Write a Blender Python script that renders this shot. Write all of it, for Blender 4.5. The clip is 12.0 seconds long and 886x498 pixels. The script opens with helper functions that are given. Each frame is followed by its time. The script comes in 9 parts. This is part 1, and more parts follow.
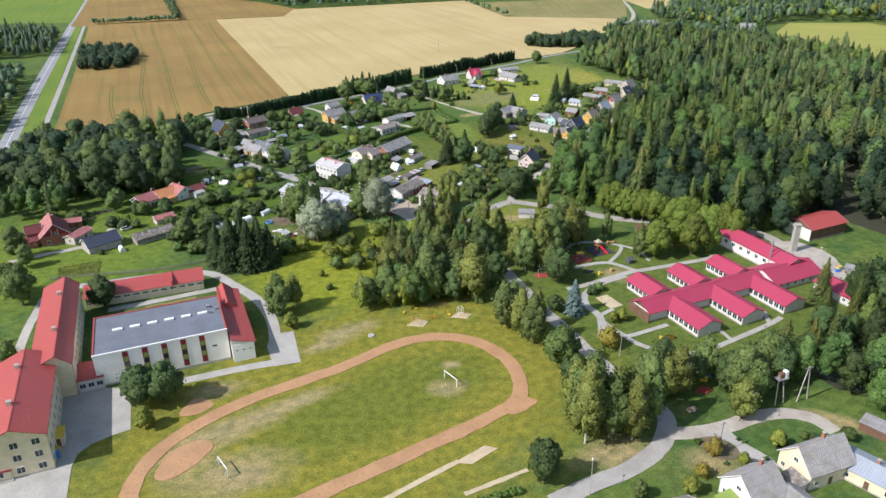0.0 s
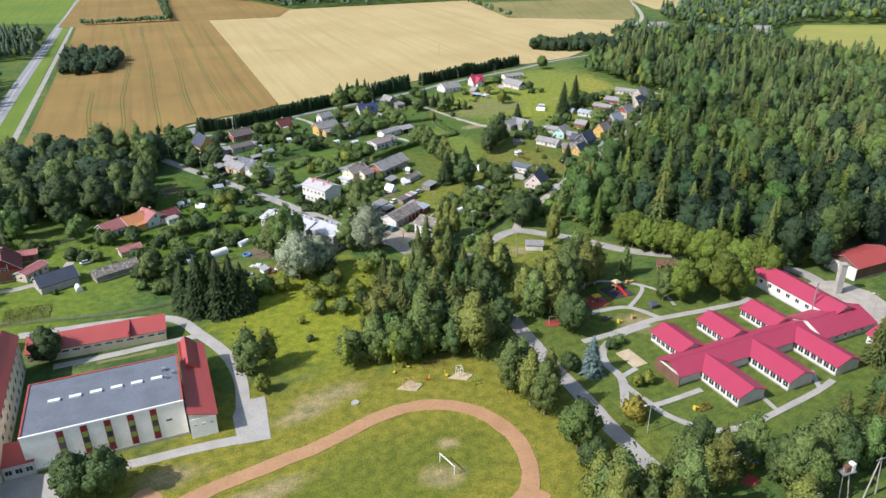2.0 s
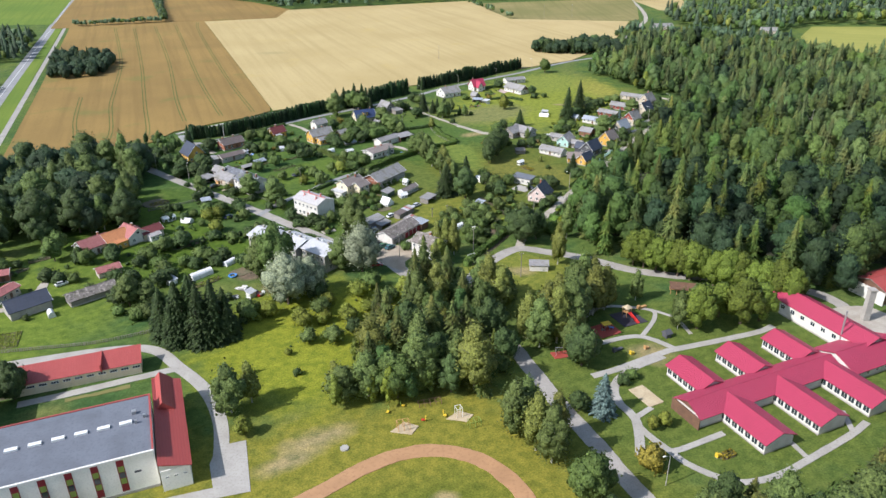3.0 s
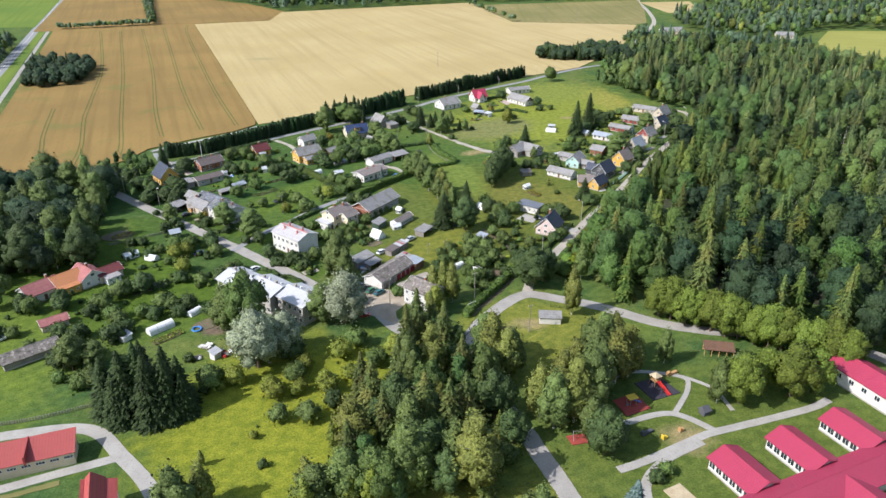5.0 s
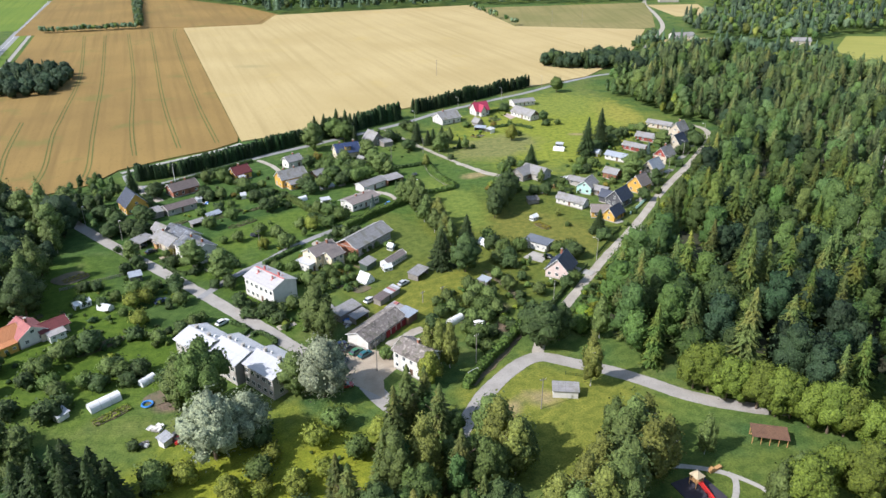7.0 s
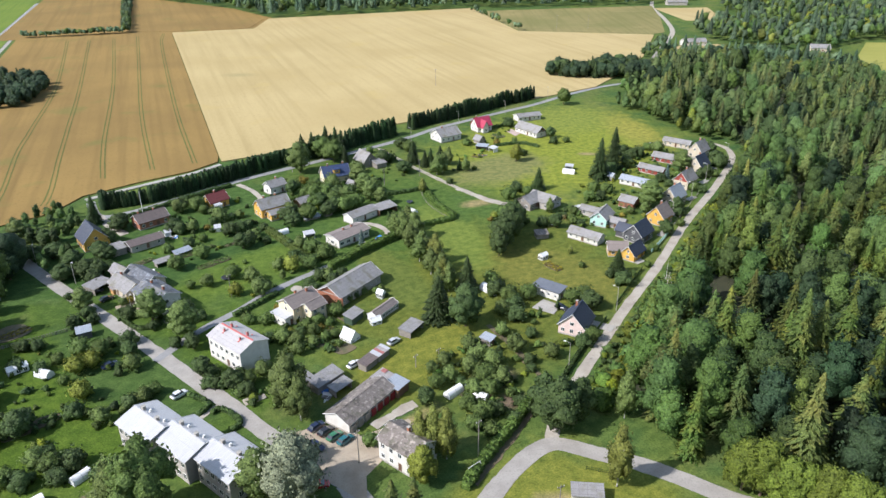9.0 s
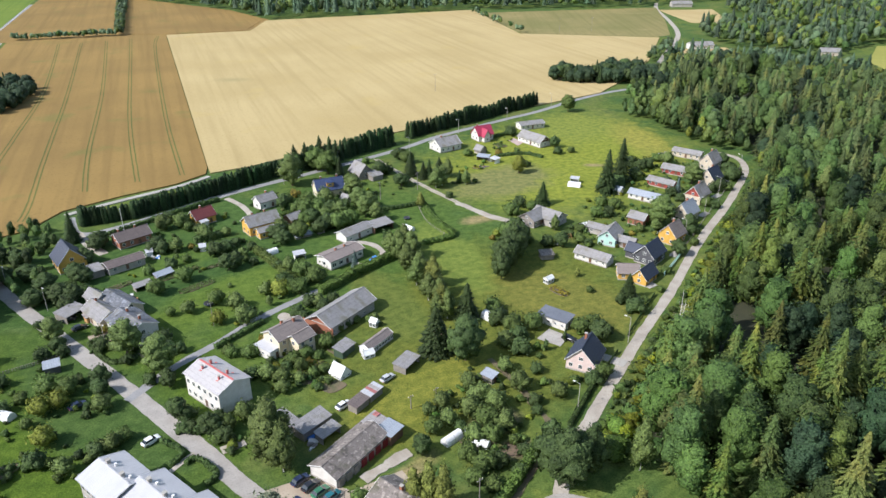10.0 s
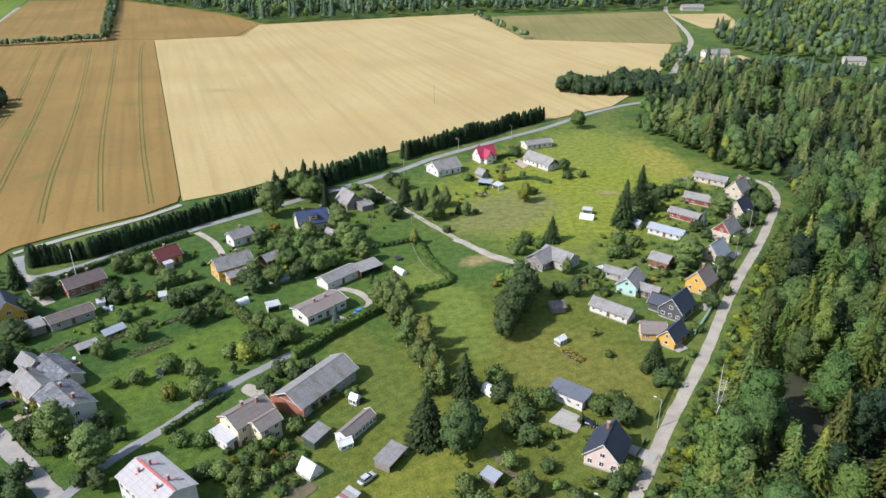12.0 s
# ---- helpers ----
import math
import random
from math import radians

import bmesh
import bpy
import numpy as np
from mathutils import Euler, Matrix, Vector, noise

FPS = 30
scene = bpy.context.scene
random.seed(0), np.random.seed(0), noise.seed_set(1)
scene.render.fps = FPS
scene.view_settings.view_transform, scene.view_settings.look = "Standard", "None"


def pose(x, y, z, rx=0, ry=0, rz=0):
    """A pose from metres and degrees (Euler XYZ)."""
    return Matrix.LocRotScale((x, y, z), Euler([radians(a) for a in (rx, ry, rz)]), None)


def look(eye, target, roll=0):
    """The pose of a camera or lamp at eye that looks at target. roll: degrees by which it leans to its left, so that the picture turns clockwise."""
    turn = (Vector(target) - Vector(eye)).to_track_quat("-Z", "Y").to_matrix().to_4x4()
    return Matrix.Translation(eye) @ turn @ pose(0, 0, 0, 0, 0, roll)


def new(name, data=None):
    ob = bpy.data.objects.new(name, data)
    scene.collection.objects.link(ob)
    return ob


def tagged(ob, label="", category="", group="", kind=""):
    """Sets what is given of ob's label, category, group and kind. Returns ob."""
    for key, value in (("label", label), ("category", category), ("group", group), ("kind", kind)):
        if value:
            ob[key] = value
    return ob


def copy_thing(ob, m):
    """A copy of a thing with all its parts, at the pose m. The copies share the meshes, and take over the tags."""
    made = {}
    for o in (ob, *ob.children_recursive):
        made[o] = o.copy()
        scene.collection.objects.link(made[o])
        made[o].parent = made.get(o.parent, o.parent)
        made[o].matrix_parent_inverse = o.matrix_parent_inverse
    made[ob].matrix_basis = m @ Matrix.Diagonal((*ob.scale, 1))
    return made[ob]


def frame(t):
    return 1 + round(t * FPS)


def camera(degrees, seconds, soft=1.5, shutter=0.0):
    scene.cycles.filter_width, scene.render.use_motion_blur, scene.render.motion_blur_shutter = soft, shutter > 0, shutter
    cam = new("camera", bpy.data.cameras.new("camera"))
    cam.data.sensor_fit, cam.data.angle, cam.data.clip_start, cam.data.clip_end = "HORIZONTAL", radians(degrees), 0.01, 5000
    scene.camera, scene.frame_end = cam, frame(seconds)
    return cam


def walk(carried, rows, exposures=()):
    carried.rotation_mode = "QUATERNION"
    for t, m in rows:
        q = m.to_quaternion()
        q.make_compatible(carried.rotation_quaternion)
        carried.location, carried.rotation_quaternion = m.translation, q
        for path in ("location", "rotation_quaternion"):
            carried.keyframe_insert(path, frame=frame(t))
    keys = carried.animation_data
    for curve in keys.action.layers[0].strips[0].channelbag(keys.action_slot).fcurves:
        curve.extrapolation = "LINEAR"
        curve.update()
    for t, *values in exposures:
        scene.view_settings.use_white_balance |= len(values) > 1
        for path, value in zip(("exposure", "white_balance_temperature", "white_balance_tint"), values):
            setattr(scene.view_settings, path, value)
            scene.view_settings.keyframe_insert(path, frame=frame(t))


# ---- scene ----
cam = camera(64.0, 12.0)
PATH = [
    (0.0, (0.000, 0.000, 109.211), (0.000, 90.601, 66.885), -0.591),
    (1.0, (0.788, 16.072, 109.097), (0.633, 106.604, 66.625), -0.562),
    (2.0, (1.464, 32.579, 108.974), (1.204, 123.056, 66.384), -0.532),
    (3.0, (2.071, 49.545, 108.845), (1.747, 139.979, 66.165), -0.503),
    (4.0, (2.634, 66.895, 108.717), (2.274, 157.297, 65.968), -0.473),
    (5.0, (3.165, 84.493, 108.591), (2.785, 174.871, 65.793), -0.443),
    (6.0, (3.671, 102.179, 108.474), (3.278, 192.542, 65.643), -0.413),
    (7.0, (4.162, 119.808, 108.369), (3.750, 210.161, 65.518), -0.383),
    (8.0, (4.659, 137.285, 108.280), (4.210, 227.632, 65.418), -0.353),
    (9.0, (5.199, 154.605, 108.213), (4.685, 244.950, 65.346), -0.323),
    (10.0, (5.845, 171.889, 108.170), (5.226, 262.233, 65.302), -0.292),
    (11.0, (6.692, 189.424, 108.156), (5.915, 279.766, 65.287), -0.262),
    (12.0, (7.873, 207.697, 108.176), (6.877, 298.035, 65.302), -0.231),
]
LIGHT_METER = [(0.0, 0.39), (3.0, 0.42), (5.0, 0.46), (6.5, 0.50), (8.0, 0.49), (9.5, 0.44), (12.0, 0.36)]
walk(cam, [(t, look(eye, target, roll)) for t, eye, target, roll in PATH], [(t, stops, 6380.0, 11.5) for t, stops in LIGHT_METER])

# ---- light ----
SUN_EL, SUN_AZ = 42.0, 206.0   # height of the sun, and the compass angle it comes from (anticlockwise from +x)
world = bpy.data.worlds.new("sky")
scene.world = world
world.use_nodes = True
wn = world.node_tree.nodes
sky = wn.new("ShaderNodeTexSky")
sky.sky_type = "NISHITA"
sky.sun_disc = False
sky.sun_elevation = radians(SUN_EL)
sky.sun_rotation = radians(90 - SUN_AZ)
sky.air_density, sky.dust_density, sky.ozone_density = 1.4, 1.3, 1.2
wn["Background"].inputs["Strength"].default_value = 0.135
world.node_tree.links.new(sky.outputs["Color"], wn["Background"].inputs["Color"])
sun_data = bpy.data.lights.new("sun", "SUN")
sun_data.energy, sun_data.angle, sun_data.color = 4.4, radians(0.6), (1.0, 0.98, 0.985)
sun = new("sun", sun_data)
az, el = radians(SUN_AZ), radians(SUN_EL)
sun.matrix_world = look((300 * math.cos(az) * math.cos(el), 300 * math.sin(az) * math.cos(el), 300 * math.sin(el)), (0, 0, 0))


# ---- materials ----
def nodes(name, rough=0.85, metal=0.0):
    m = bpy.data.materials.new(name)
    m.use_nodes = True
    nt = m.node_tree
    b = nt.nodes["Principled BSDF"]
    b.inputs["Roughness"].default_value = rough
    b.inputs["Metallic"].default_value = metal
    return m, nt, b


def node(nt, kind, **kw):
    n = nt.nodes.new(kind)
    for k, v in kw.items():
        if k in n.inputs:
            n.inputs[k].default_value = v
        elif k == "op":
            n.operation = v
        elif k == "mode":
            n.blend_type = v
    return n


def rgba(c):
    return (c[0], c[1], c[2], 1.0)


def noise_mix(nt, vec, a, b, scale, lo=0.35, hi=0.65, detail=4.0):
    """A colour socket: a and b (colours or sockets) mixed by a noise of that scale."""
    n = node(nt, "ShaderNodeTexNoise", Scale=scale, Detail=detail)
    nt.links.new(vec, n.inputs["Vector"])
    r = nt.nodes.new("ShaderNodeMapRange")
    r.inputs["From Min"].default_value, r.inputs["From Max"].default_value = lo, hi
    nt.links.new(n.outputs["Fac"], r.inputs["Value"])
    return mix(nt, r.outputs["Result"], a, b)


def mix(nt, fac, a, b, mode="MIX"):
    m = nt.nodes.new("ShaderNodeMix")
    m.data_type, m.blend_type = "RGBA", mode
    for key, v in ((0, fac), (6, a), (7, b)):
        if isinstance(v, bpy.types.NodeSocket):
            nt.links.new(v, m.inputs[key])
        else:
            m.inputs[key].default_value = v if key == 0 else rgba(v)
    return m.outputs[2]


def bump(nt, b, vec, scale, strength, dist=0.1):
    n = node(nt, "ShaderNodeTexNoise", Scale=scale, Detail=5.0)
    nt.links.new(vec, n.inputs["Vector"])
    bp = node(nt, "ShaderNodeBump", Strength=strength, Distance=dist)
    nt.links.new(n.outputs["Fac"], bp.inputs["Height"])
    nt.links.new(bp.outputs["Normal"], b.inputs["Normal"])


def coords(nt, kind="Object"):
    return nt.nodes.new("ShaderNodeTexCoord").outputs[kind]


def plain(name, c, c2=None, scale=0.8, fine=6.0, rough=0.85, metal=0.0, relief=0.3):
    """A surface with broad stains and fine grain."""
    m, nt, b = nodes(name, rough, metal)
    v = coords(nt)
    c2 = c2 or tuple(x * 0.75 for x in c)
    broad = noise_mix(nt, v, c, c2, scale, 0.4, 0.7)
    fine_c = noise_mix(nt, v, broad, tuple(x * 0.8 for x in c2), fine, 0.5, 0.85)
    nt.links.new(fine_c, b.inputs["Base Color"])
    if relief:
        bump(nt, b, v, fine * 1.5, relief, 0.03)
    return m


def sheet_roof(name, c, c2, sheet=(1.75, 1.1), seam=0.7, rough=0.8, metal=0.0, rib=6.0, moss=None, weather=0.5):
    """Roof sheets in rows with seams, ribs down the slope and weathering."""
    m, nt, b = nodes(name, rough, metal)
    v = coords(nt)
    br = nt.nodes.new("ShaderNodeTexBrick")
    br.offset = 0.0
    br.inputs["Scale"].default_value = 1.0
    br.inputs["Brick Width"].default_value, br.inputs["Row Height"].default_value = sheet
    br.inputs["Mortar Size"].default_value = 0.035
    br.inputs["Mortar Smooth"].default_value = 0.4
    br.inputs["Bias"].default_value = 0.0
    br.inputs["Color1"].default_value, br.inputs["Color2"].default_value = rgba(c), rgba(tuple(p * 0.6 + q * 0.4 for p, q in zip(c, c2)))
    br.inputs["Mortar"].default_value = rgba(tuple(x * seam for x in c2))
    nt.links.new(v, br.inputs["Vector"])
    col = noise_mix(nt, v, br.outputs["Color"], c2, 0.55, 0.62 - 0.25 * weather, 0.85)
    col = noise_mix(nt, v, col, tuple(x * 0.6 for x in c2), 5.0, 0.55, 0.9)
    if moss:
        col = noise_mix(nt, v, col, moss, 0.35, 0.5, 0.68)
    if weather >= 1:
        # lichen and broken sheets
        col = noise_mix(nt, v, col, tuple(min(0.5, 1.6 * x) for x in c), 1.1, 0.54, 0.66)
        col = noise_mix(nt, v, col, tuple(0.5 * x for x in c2), 0.7, 0.55, 0.70)
    nt.links.new(col, b.inputs["Base Color"])
    w = node(nt, "ShaderNodeTexWave", Scale=rib, Distortion=0.0)
    w.wave_type, w.bands_direction = "BANDS", "X"
    nt.links.new(v, w.inputs["Vector"])
    bp = node(nt, "ShaderNodeBump", Strength=0.35, Distance=0.05)
    nt.links.new(w.outputs["Fac"], bp.inputs["Height"])
    nt.links.new(bp.outputs["Normal"], b.inputs["Normal"])
    return m


def foliage(name, c, c2, scale=0.25, tip=None):
    """Leaves: each one varies a little, each crown by broad drifts of colour."""
    m, nt, b = nodes(name, 0.55)
    b.inputs["Specular IOR Level"].default_value = 0.18
    v = nt.nodes.new("ShaderNodeNewGeometry")
    per = nt.nodes.new("ShaderNodeMapRange")
    per.inputs["To Min"].default_value, per.inputs["To Max"].default_value = 0.2, 0.55
    nt.links.new(v.outputs["Random Per Island"], per.inputs["Value"])
    base = mix(nt, per.outputs["Result"], c, c2)
    info = nt.nodes.new("ShaderNodeObjectInfo")
    hs = nt.nodes.new("ShaderNodeHueSaturation")
    hr = nt.nodes.new("ShaderNodeMapRange")
    hr.inputs["To Min"].default_value, hr.inputs["To Max"].default_value = 0.487, 0.504
    nt.links.new(info.outputs["Random"], hr.inputs["Value"])
    nt.links.new(hr.outputs["Result"], hs.inputs["Hue"])
    vr = nt.nodes.new("ShaderNodeMapRange")
    vr.inputs["To Min"].default_value, vr.inputs["To Max"].default_value = 0.8, 1.2
    nt.links.new(info.outputs["Random"], vr.inputs["Value"])
    nt.links.new(vr.outputs["Result"], hs.inputs["Value"])
    col = noise_mix(nt, v.outputs["Position"], base, tip or tuple(0.75 * x for x in c), scale, 0.45, 0.7, 2.0)
    # neighbouring crowns differ
    at = nt.nodes.new("ShaderNodeAttribute")
    at.attribute_name = "tint"
    vo = nt.nodes.new("ShaderNodeTexWhiteNoise")
    vo.noise_dimensions = "1D"
    nt.links.new(at.outputs["Fac"], vo.inputs["W"])
    sep = nt.nodes.new("ShaderNodeSeparateColor")
    nt.links.new(vo.outputs["Color"], sep.inputs["Color"])
    h2 = nt.nodes.new("ShaderNodeHueSaturation")
    for k, (lo, hi) in enumerate(((0.474, 0.518), (0.96, 1.14), (0.58, 1.31))):
        mr = nt.nodes.new("ShaderNodeMapRange")
        mr.inputs["To Min"].default_value, mr.inputs["To Max"].default_value = lo, hi
        nt.links.new(at.outputs["Fac"] if k == 2 else sep.outputs[k], mr.inputs["Value"])
        nt.links.new(mr.outputs["Result"], h2.inputs[("Hue", "Saturation", "Value")[k]])
    nt.links.new(col, h2.inputs["Color"])
    nt.links.new(h2.outputs["Color"], hs.inputs["Color"])
    # leaf by leaf: fine mottling, and relief of the leaf masses
    fine = noise_mix(nt, v.outputs["Position"], (0.44, 0.47, 0.46), (1.40, 1.37, 1.26), 2.3, 0.32, 0.68, 2.5)
    leafy = mix(nt, 1.0, hs.outputs["Color"], fine, "MULTIPLY")
    nt.links.new(leafy, b.inputs["Base Color"])
    bump(nt, b, v.outputs["Position"], 2.0, 1.0, 0.6)
    tr = nt.nodes.new("ShaderNodeBsdfTranslucent")
    nt.links.new(leafy, tr.inputs["Color"])
    ms = nt.nodes.new("ShaderNodeMixShader")
    ms.inputs["Fac"].default_value = 0.12
    nt.links.new(b.outputs["BSDF"], ms.inputs[1])
    nt.links.new(tr.outputs["BSDF"], ms.inputs[2])
    nt.links.new(ms.outputs["Shader"], nt.nodes["Material Output"].inputs["Surface"])
    return m


def grass_material():
    m, nt, b = nodes("grass", 0.95)
    b.inputs["Specular IOR Level"].default_value = 0.1
    v = nt.nodes.new("ShaderNodeNewGeometry").outputs["Position"]
    col = noise_mix(nt, v, (0.104, 0.142, 0.036), (0.068, 0.114, 0.034), 0.018, 0.4, 0.6)
    col = noise_mix(nt, v, col, (0.136, 0.150, 0.055), 0.045, 0.52, 0.75)

    def patch(col, x, y, rx, ry, turn, c, soft=0.5, ragged=0.5):
        mp = nt.nodes.new("ShaderNodeMapping")
        mp.vector_type = "TEXTURE"
        mp.inputs["Location"].default_value = (x, y, 0)
        mp.inputs["Rotation"].default_value = (0, 0, radians(turn))
        mp.inputs["Scale"].default_value = (rx, ry, 1000)
        nt.links.new(v, mp.inputs["Vector"])
        ln = nt.nodes.new("ShaderNodeVectorMath")
        ln.operation = "LENGTH"
        nt.links.new(mp.outputs["Vector"], ln.inputs[0])
        nz = node(nt, "ShaderNodeTexNoise", Scale=0.16, Detail=5.0)
        nt.links.new(v, nz.inputs["Vector"])
        ad = node(nt, "ShaderNodeMath", op="MULTIPLY_ADD")
        ad.inputs[1].default_value = ragged * 2
        nt.links.new(nz.outputs["Fac"], ad.inputs[0])
        nt.links.new(ln.outputs["Value"], ad.inputs[2])
        r = nt.nodes.new("ShaderNodeMapRange")
        r.inputs["From Min"].default_value, r.inputs["From Max"].default_value = 1 + ragged - soft / 2, 1 + ragged + soft / 2
        r.inputs["To Min"].default_value, r.inputs["To Max"].default_value = 1, 0
        nt.links.new(ad.outputs["Value"], r.inputs["Value"])
        return mix(nt, r.outputs["Result"], col, c)

    col = noise_mix(nt, v, col, (0.045, 0.094, 0.034), 0.075, 0.5, 0.7, 6.0)
    # lawns and wild ground, each with its own tint; western ones hold painted cloud shade
    col = patch(col, -20, 145, 75, 45, 35, (0.179, 0.170, 0.031))
    col = patch(col, -15, 145, 32, 13, 35, (0.124, 0.138, 0.025))
    col = patch(col, -34, 222, 36, 31, 20, (0.185, 0.205, 0.026))
    col = patch(col, 60, 500, 50, 70, -30, (0.186, 0.214, 0.038))
    col = patch(col, 106, 536, 12, 34, 12, (0.233, 0.225, 0.055), 0.9, 0.9)
    col = patch(col, 76, 560, 22, 30, -20, (0.175, 0.205, 0.047), 0.9, 0.8)
    col = patch(col, -40, 400, 70, 60, 50, (0.070, 0.118, 0.030))
    # west gardens: a passing cloud's shade darkened into the green of these two
    col = patch(col, -95, 390, 60, 36, 48, (0.048, 0.094, 0.028))
    col = patch(col, -75, 418, 48, 24, 46, (0.058, 0.106, 0.031))
    col = patch(col, -62, 366, 26, 12, 48, (0.092, 0.140, 0.029))
    col = patch(col, -88, 392, 20, 9, 48, (0.076, 0.126, 0.030))
    col = patch(col, 20, 352, 36, 62, -32, (0.110, 0.130, 0.029))
    col = patch(col, 40, 365, 26, 15, -40, (0.145, 0.148, 0.038))
    col = patch(col, -95, 300, 55, 45, 0, (0.070, 0.115, 0.018))
    col = patch(col, -145, 232, 45, 40, 0, (0.116, 0.162, 0.029))
    col = patch(col, 6, 395, 11, 28, 22, (0.136, 0.178, 0.042))
    col = patch(col, -12, 362, 8, 26, 30, (0.104, 0.132, 0.034))
    col = patch(col, -3, 312, 10, 24, -40, (0.155, 0.165, 0.034))
    col = patch(col, 30, 470, 26, 16, 40, (0.175, 0.180, 0.072))
    col = patch(col, -80, 312, 40, 14, -40, (0.058, 0.100, 0.029))
    col = patch(col, 30, 256, 24, 22, 0, (0.158, 0.172, 0.036))
    col = patch(col, 72, 200, 46, 42, 20, (0.094, 0.126, 0.030))
    # worn and bare earth
    for x, y, rx, ry, turn in ((-52, 133, 14, 4, 35), (-28, 178, 8, 3, 30), (1, 150, 4, 3, 0), (-46, 119, 11, 6, 20), (-33, 171, 7, 2.5, 35),
                               (-39, 143, 12, 2.5, 34), (-58, 150, 6, 3, 20), (2, 160, 2.5, 1.5, 0), (38, 125, 8, 4, 20), (28, 262, 4, 3, 0),
                               (93, 135, 7, 2.5, -30), (-3, 287, 7, 2.5, 50), (60, 122, 6, 4, 0), (58, 212, 5, 4, 0), (17.4, 426.5, 6, 3, 20), (75, 492, 4, 2, 0), (20, 258, 5, 2, 60), (-59, 123, 5, 4.5, 20)):
        col = patch(col, x, y, rx, ry, turn, (0.262, 0.215, 0.117), 1.1, 0.7)
    for x, y, rx, ry in ((-50, 254, 7, 5), (-62, 262, 6, 4), (-30, 276, 6, 4), (17, 305, 6, 4), (21, 296, 4, 3)):
        col = patch(col, x, y, rx, ry, 30, (0.141, 0.105, 0.085), 0.6, 0.5)
    streak = nt.nodes.new("ShaderNodeMapping")
    streak.vector_type = "TEXTURE"
    streak.inputs["Rotation"].default_value = (0, 0, radians(35))
    streak.inputs["Scale"].default_value = (9.0, 1.2, 1)
    nt.links.new(v, streak.inputs["Vector"])
    shade = noise_mix(nt, streak.outputs["Vector"], (0.9, 0.91, 0.9), (1.1, 1.08, 1.05), 1.2, 0.3, 0.7, 6.0)
    col = mix(nt, 1.0, col, shade, "MULTIPLY")
    col = noise_mix(nt, v, col, (0.060, 0.092, 0.022), 0.30, 0.60, 0.95)
    weed = noise_mix(nt, v, (0.78, 0.84, 0.76), (1.24, 1.18, 1.10), 0.42, 0.36, 0.64, 5.0)
    col = mix(nt, 1.0, col, weed, "MULTIPLY")
    tuft = noise_mix(nt, v, (0.68, 0.71, 0.68), (1.24, 1.22, 1.14), 2.2, 0.3, 0.7)
    col = mix(nt, 1.0, col, tuft, "MULTIPLY")
    nt.links.new(col, b.inputs["Base Color"])
    bump(nt, b, v, 1.6, 0.6, 0.25)
    return m


def crop_material(name, c, c2, rows_turn, green=None):
    m, nt, b = nodes(name, 0.9)
    b.inputs["Specular IOR Level"].default_value = 0.1
    v = nt.nodes.new("ShaderNodeNewGeometry").outputs["Position"]
    col = noise_mix(nt, v, c, c2, 0.012, 0.38, 0.66, 6.0)
    mp = nt.nodes.new("ShaderNodeMapping")
    mp.vector_type = "TEXTURE"
    mp.inputs["Rotation"].default_value = (0, 0, radians(rows_turn))
    mp.inputs["Scale"].default_value = (4.5, 180, 1)
    nt.links.new(v, mp.inputs["Vector"])
    col = noise_mix(nt, mp.outputs["Vector"], col, tuple(x * 0.9 for x in c2), 1.0, 0.45, 0.8, 3.0)
    if name == "wheat_light":
        far = nt.nodes.new("ShaderNodeMapping")
        far.vector_type = "TEXTURE"
        far.inputs["Location"].default_value = (-148, 683, 0)
        far.inputs["Scale"].default_value = (17, 9, 1000)
        nt.links.new(v, far.inputs["Vector"])
        ln = nt.nodes.new("ShaderNodeVectorMath")
        ln.operation = "LENGTH"
        nt.links.new(far.outputs["Vector"], ln.inputs[0])
        mr = nt.nodes.new("ShaderNodeMapRange")
        mr.inputs["To Min"].default_value, mr.inputs["To Max"].default_value = 0.7, 0.0
        nt.links.new(ln.outputs["Value"], mr.inputs["Value"])
        col = mix(nt, mr.outputs["Result"], col, (0.26, 0.23, 0.11))
    if green:
        col = noise_mix(nt, v, col, green, 0.03, 0.6, 0.78, 6.0)
    col = noise_mix(nt, v, col, tuple(x * 0.72 for x in c2), 0.9, 0.55, 0.9)
    nt.links.new(col, b.inputs["Base Color"])
    bump(nt, b, v, 0.8, 0.5, 0.2)
    return m


def window_glass():
    m, nt, b = nodes("window_glass", 0.08)
    b.inputs["Base Color"].default_value = (0.03, 0.04, 0.05, 1)
    b.inputs["Specular IOR Level"].default_value = 0.8
    return m


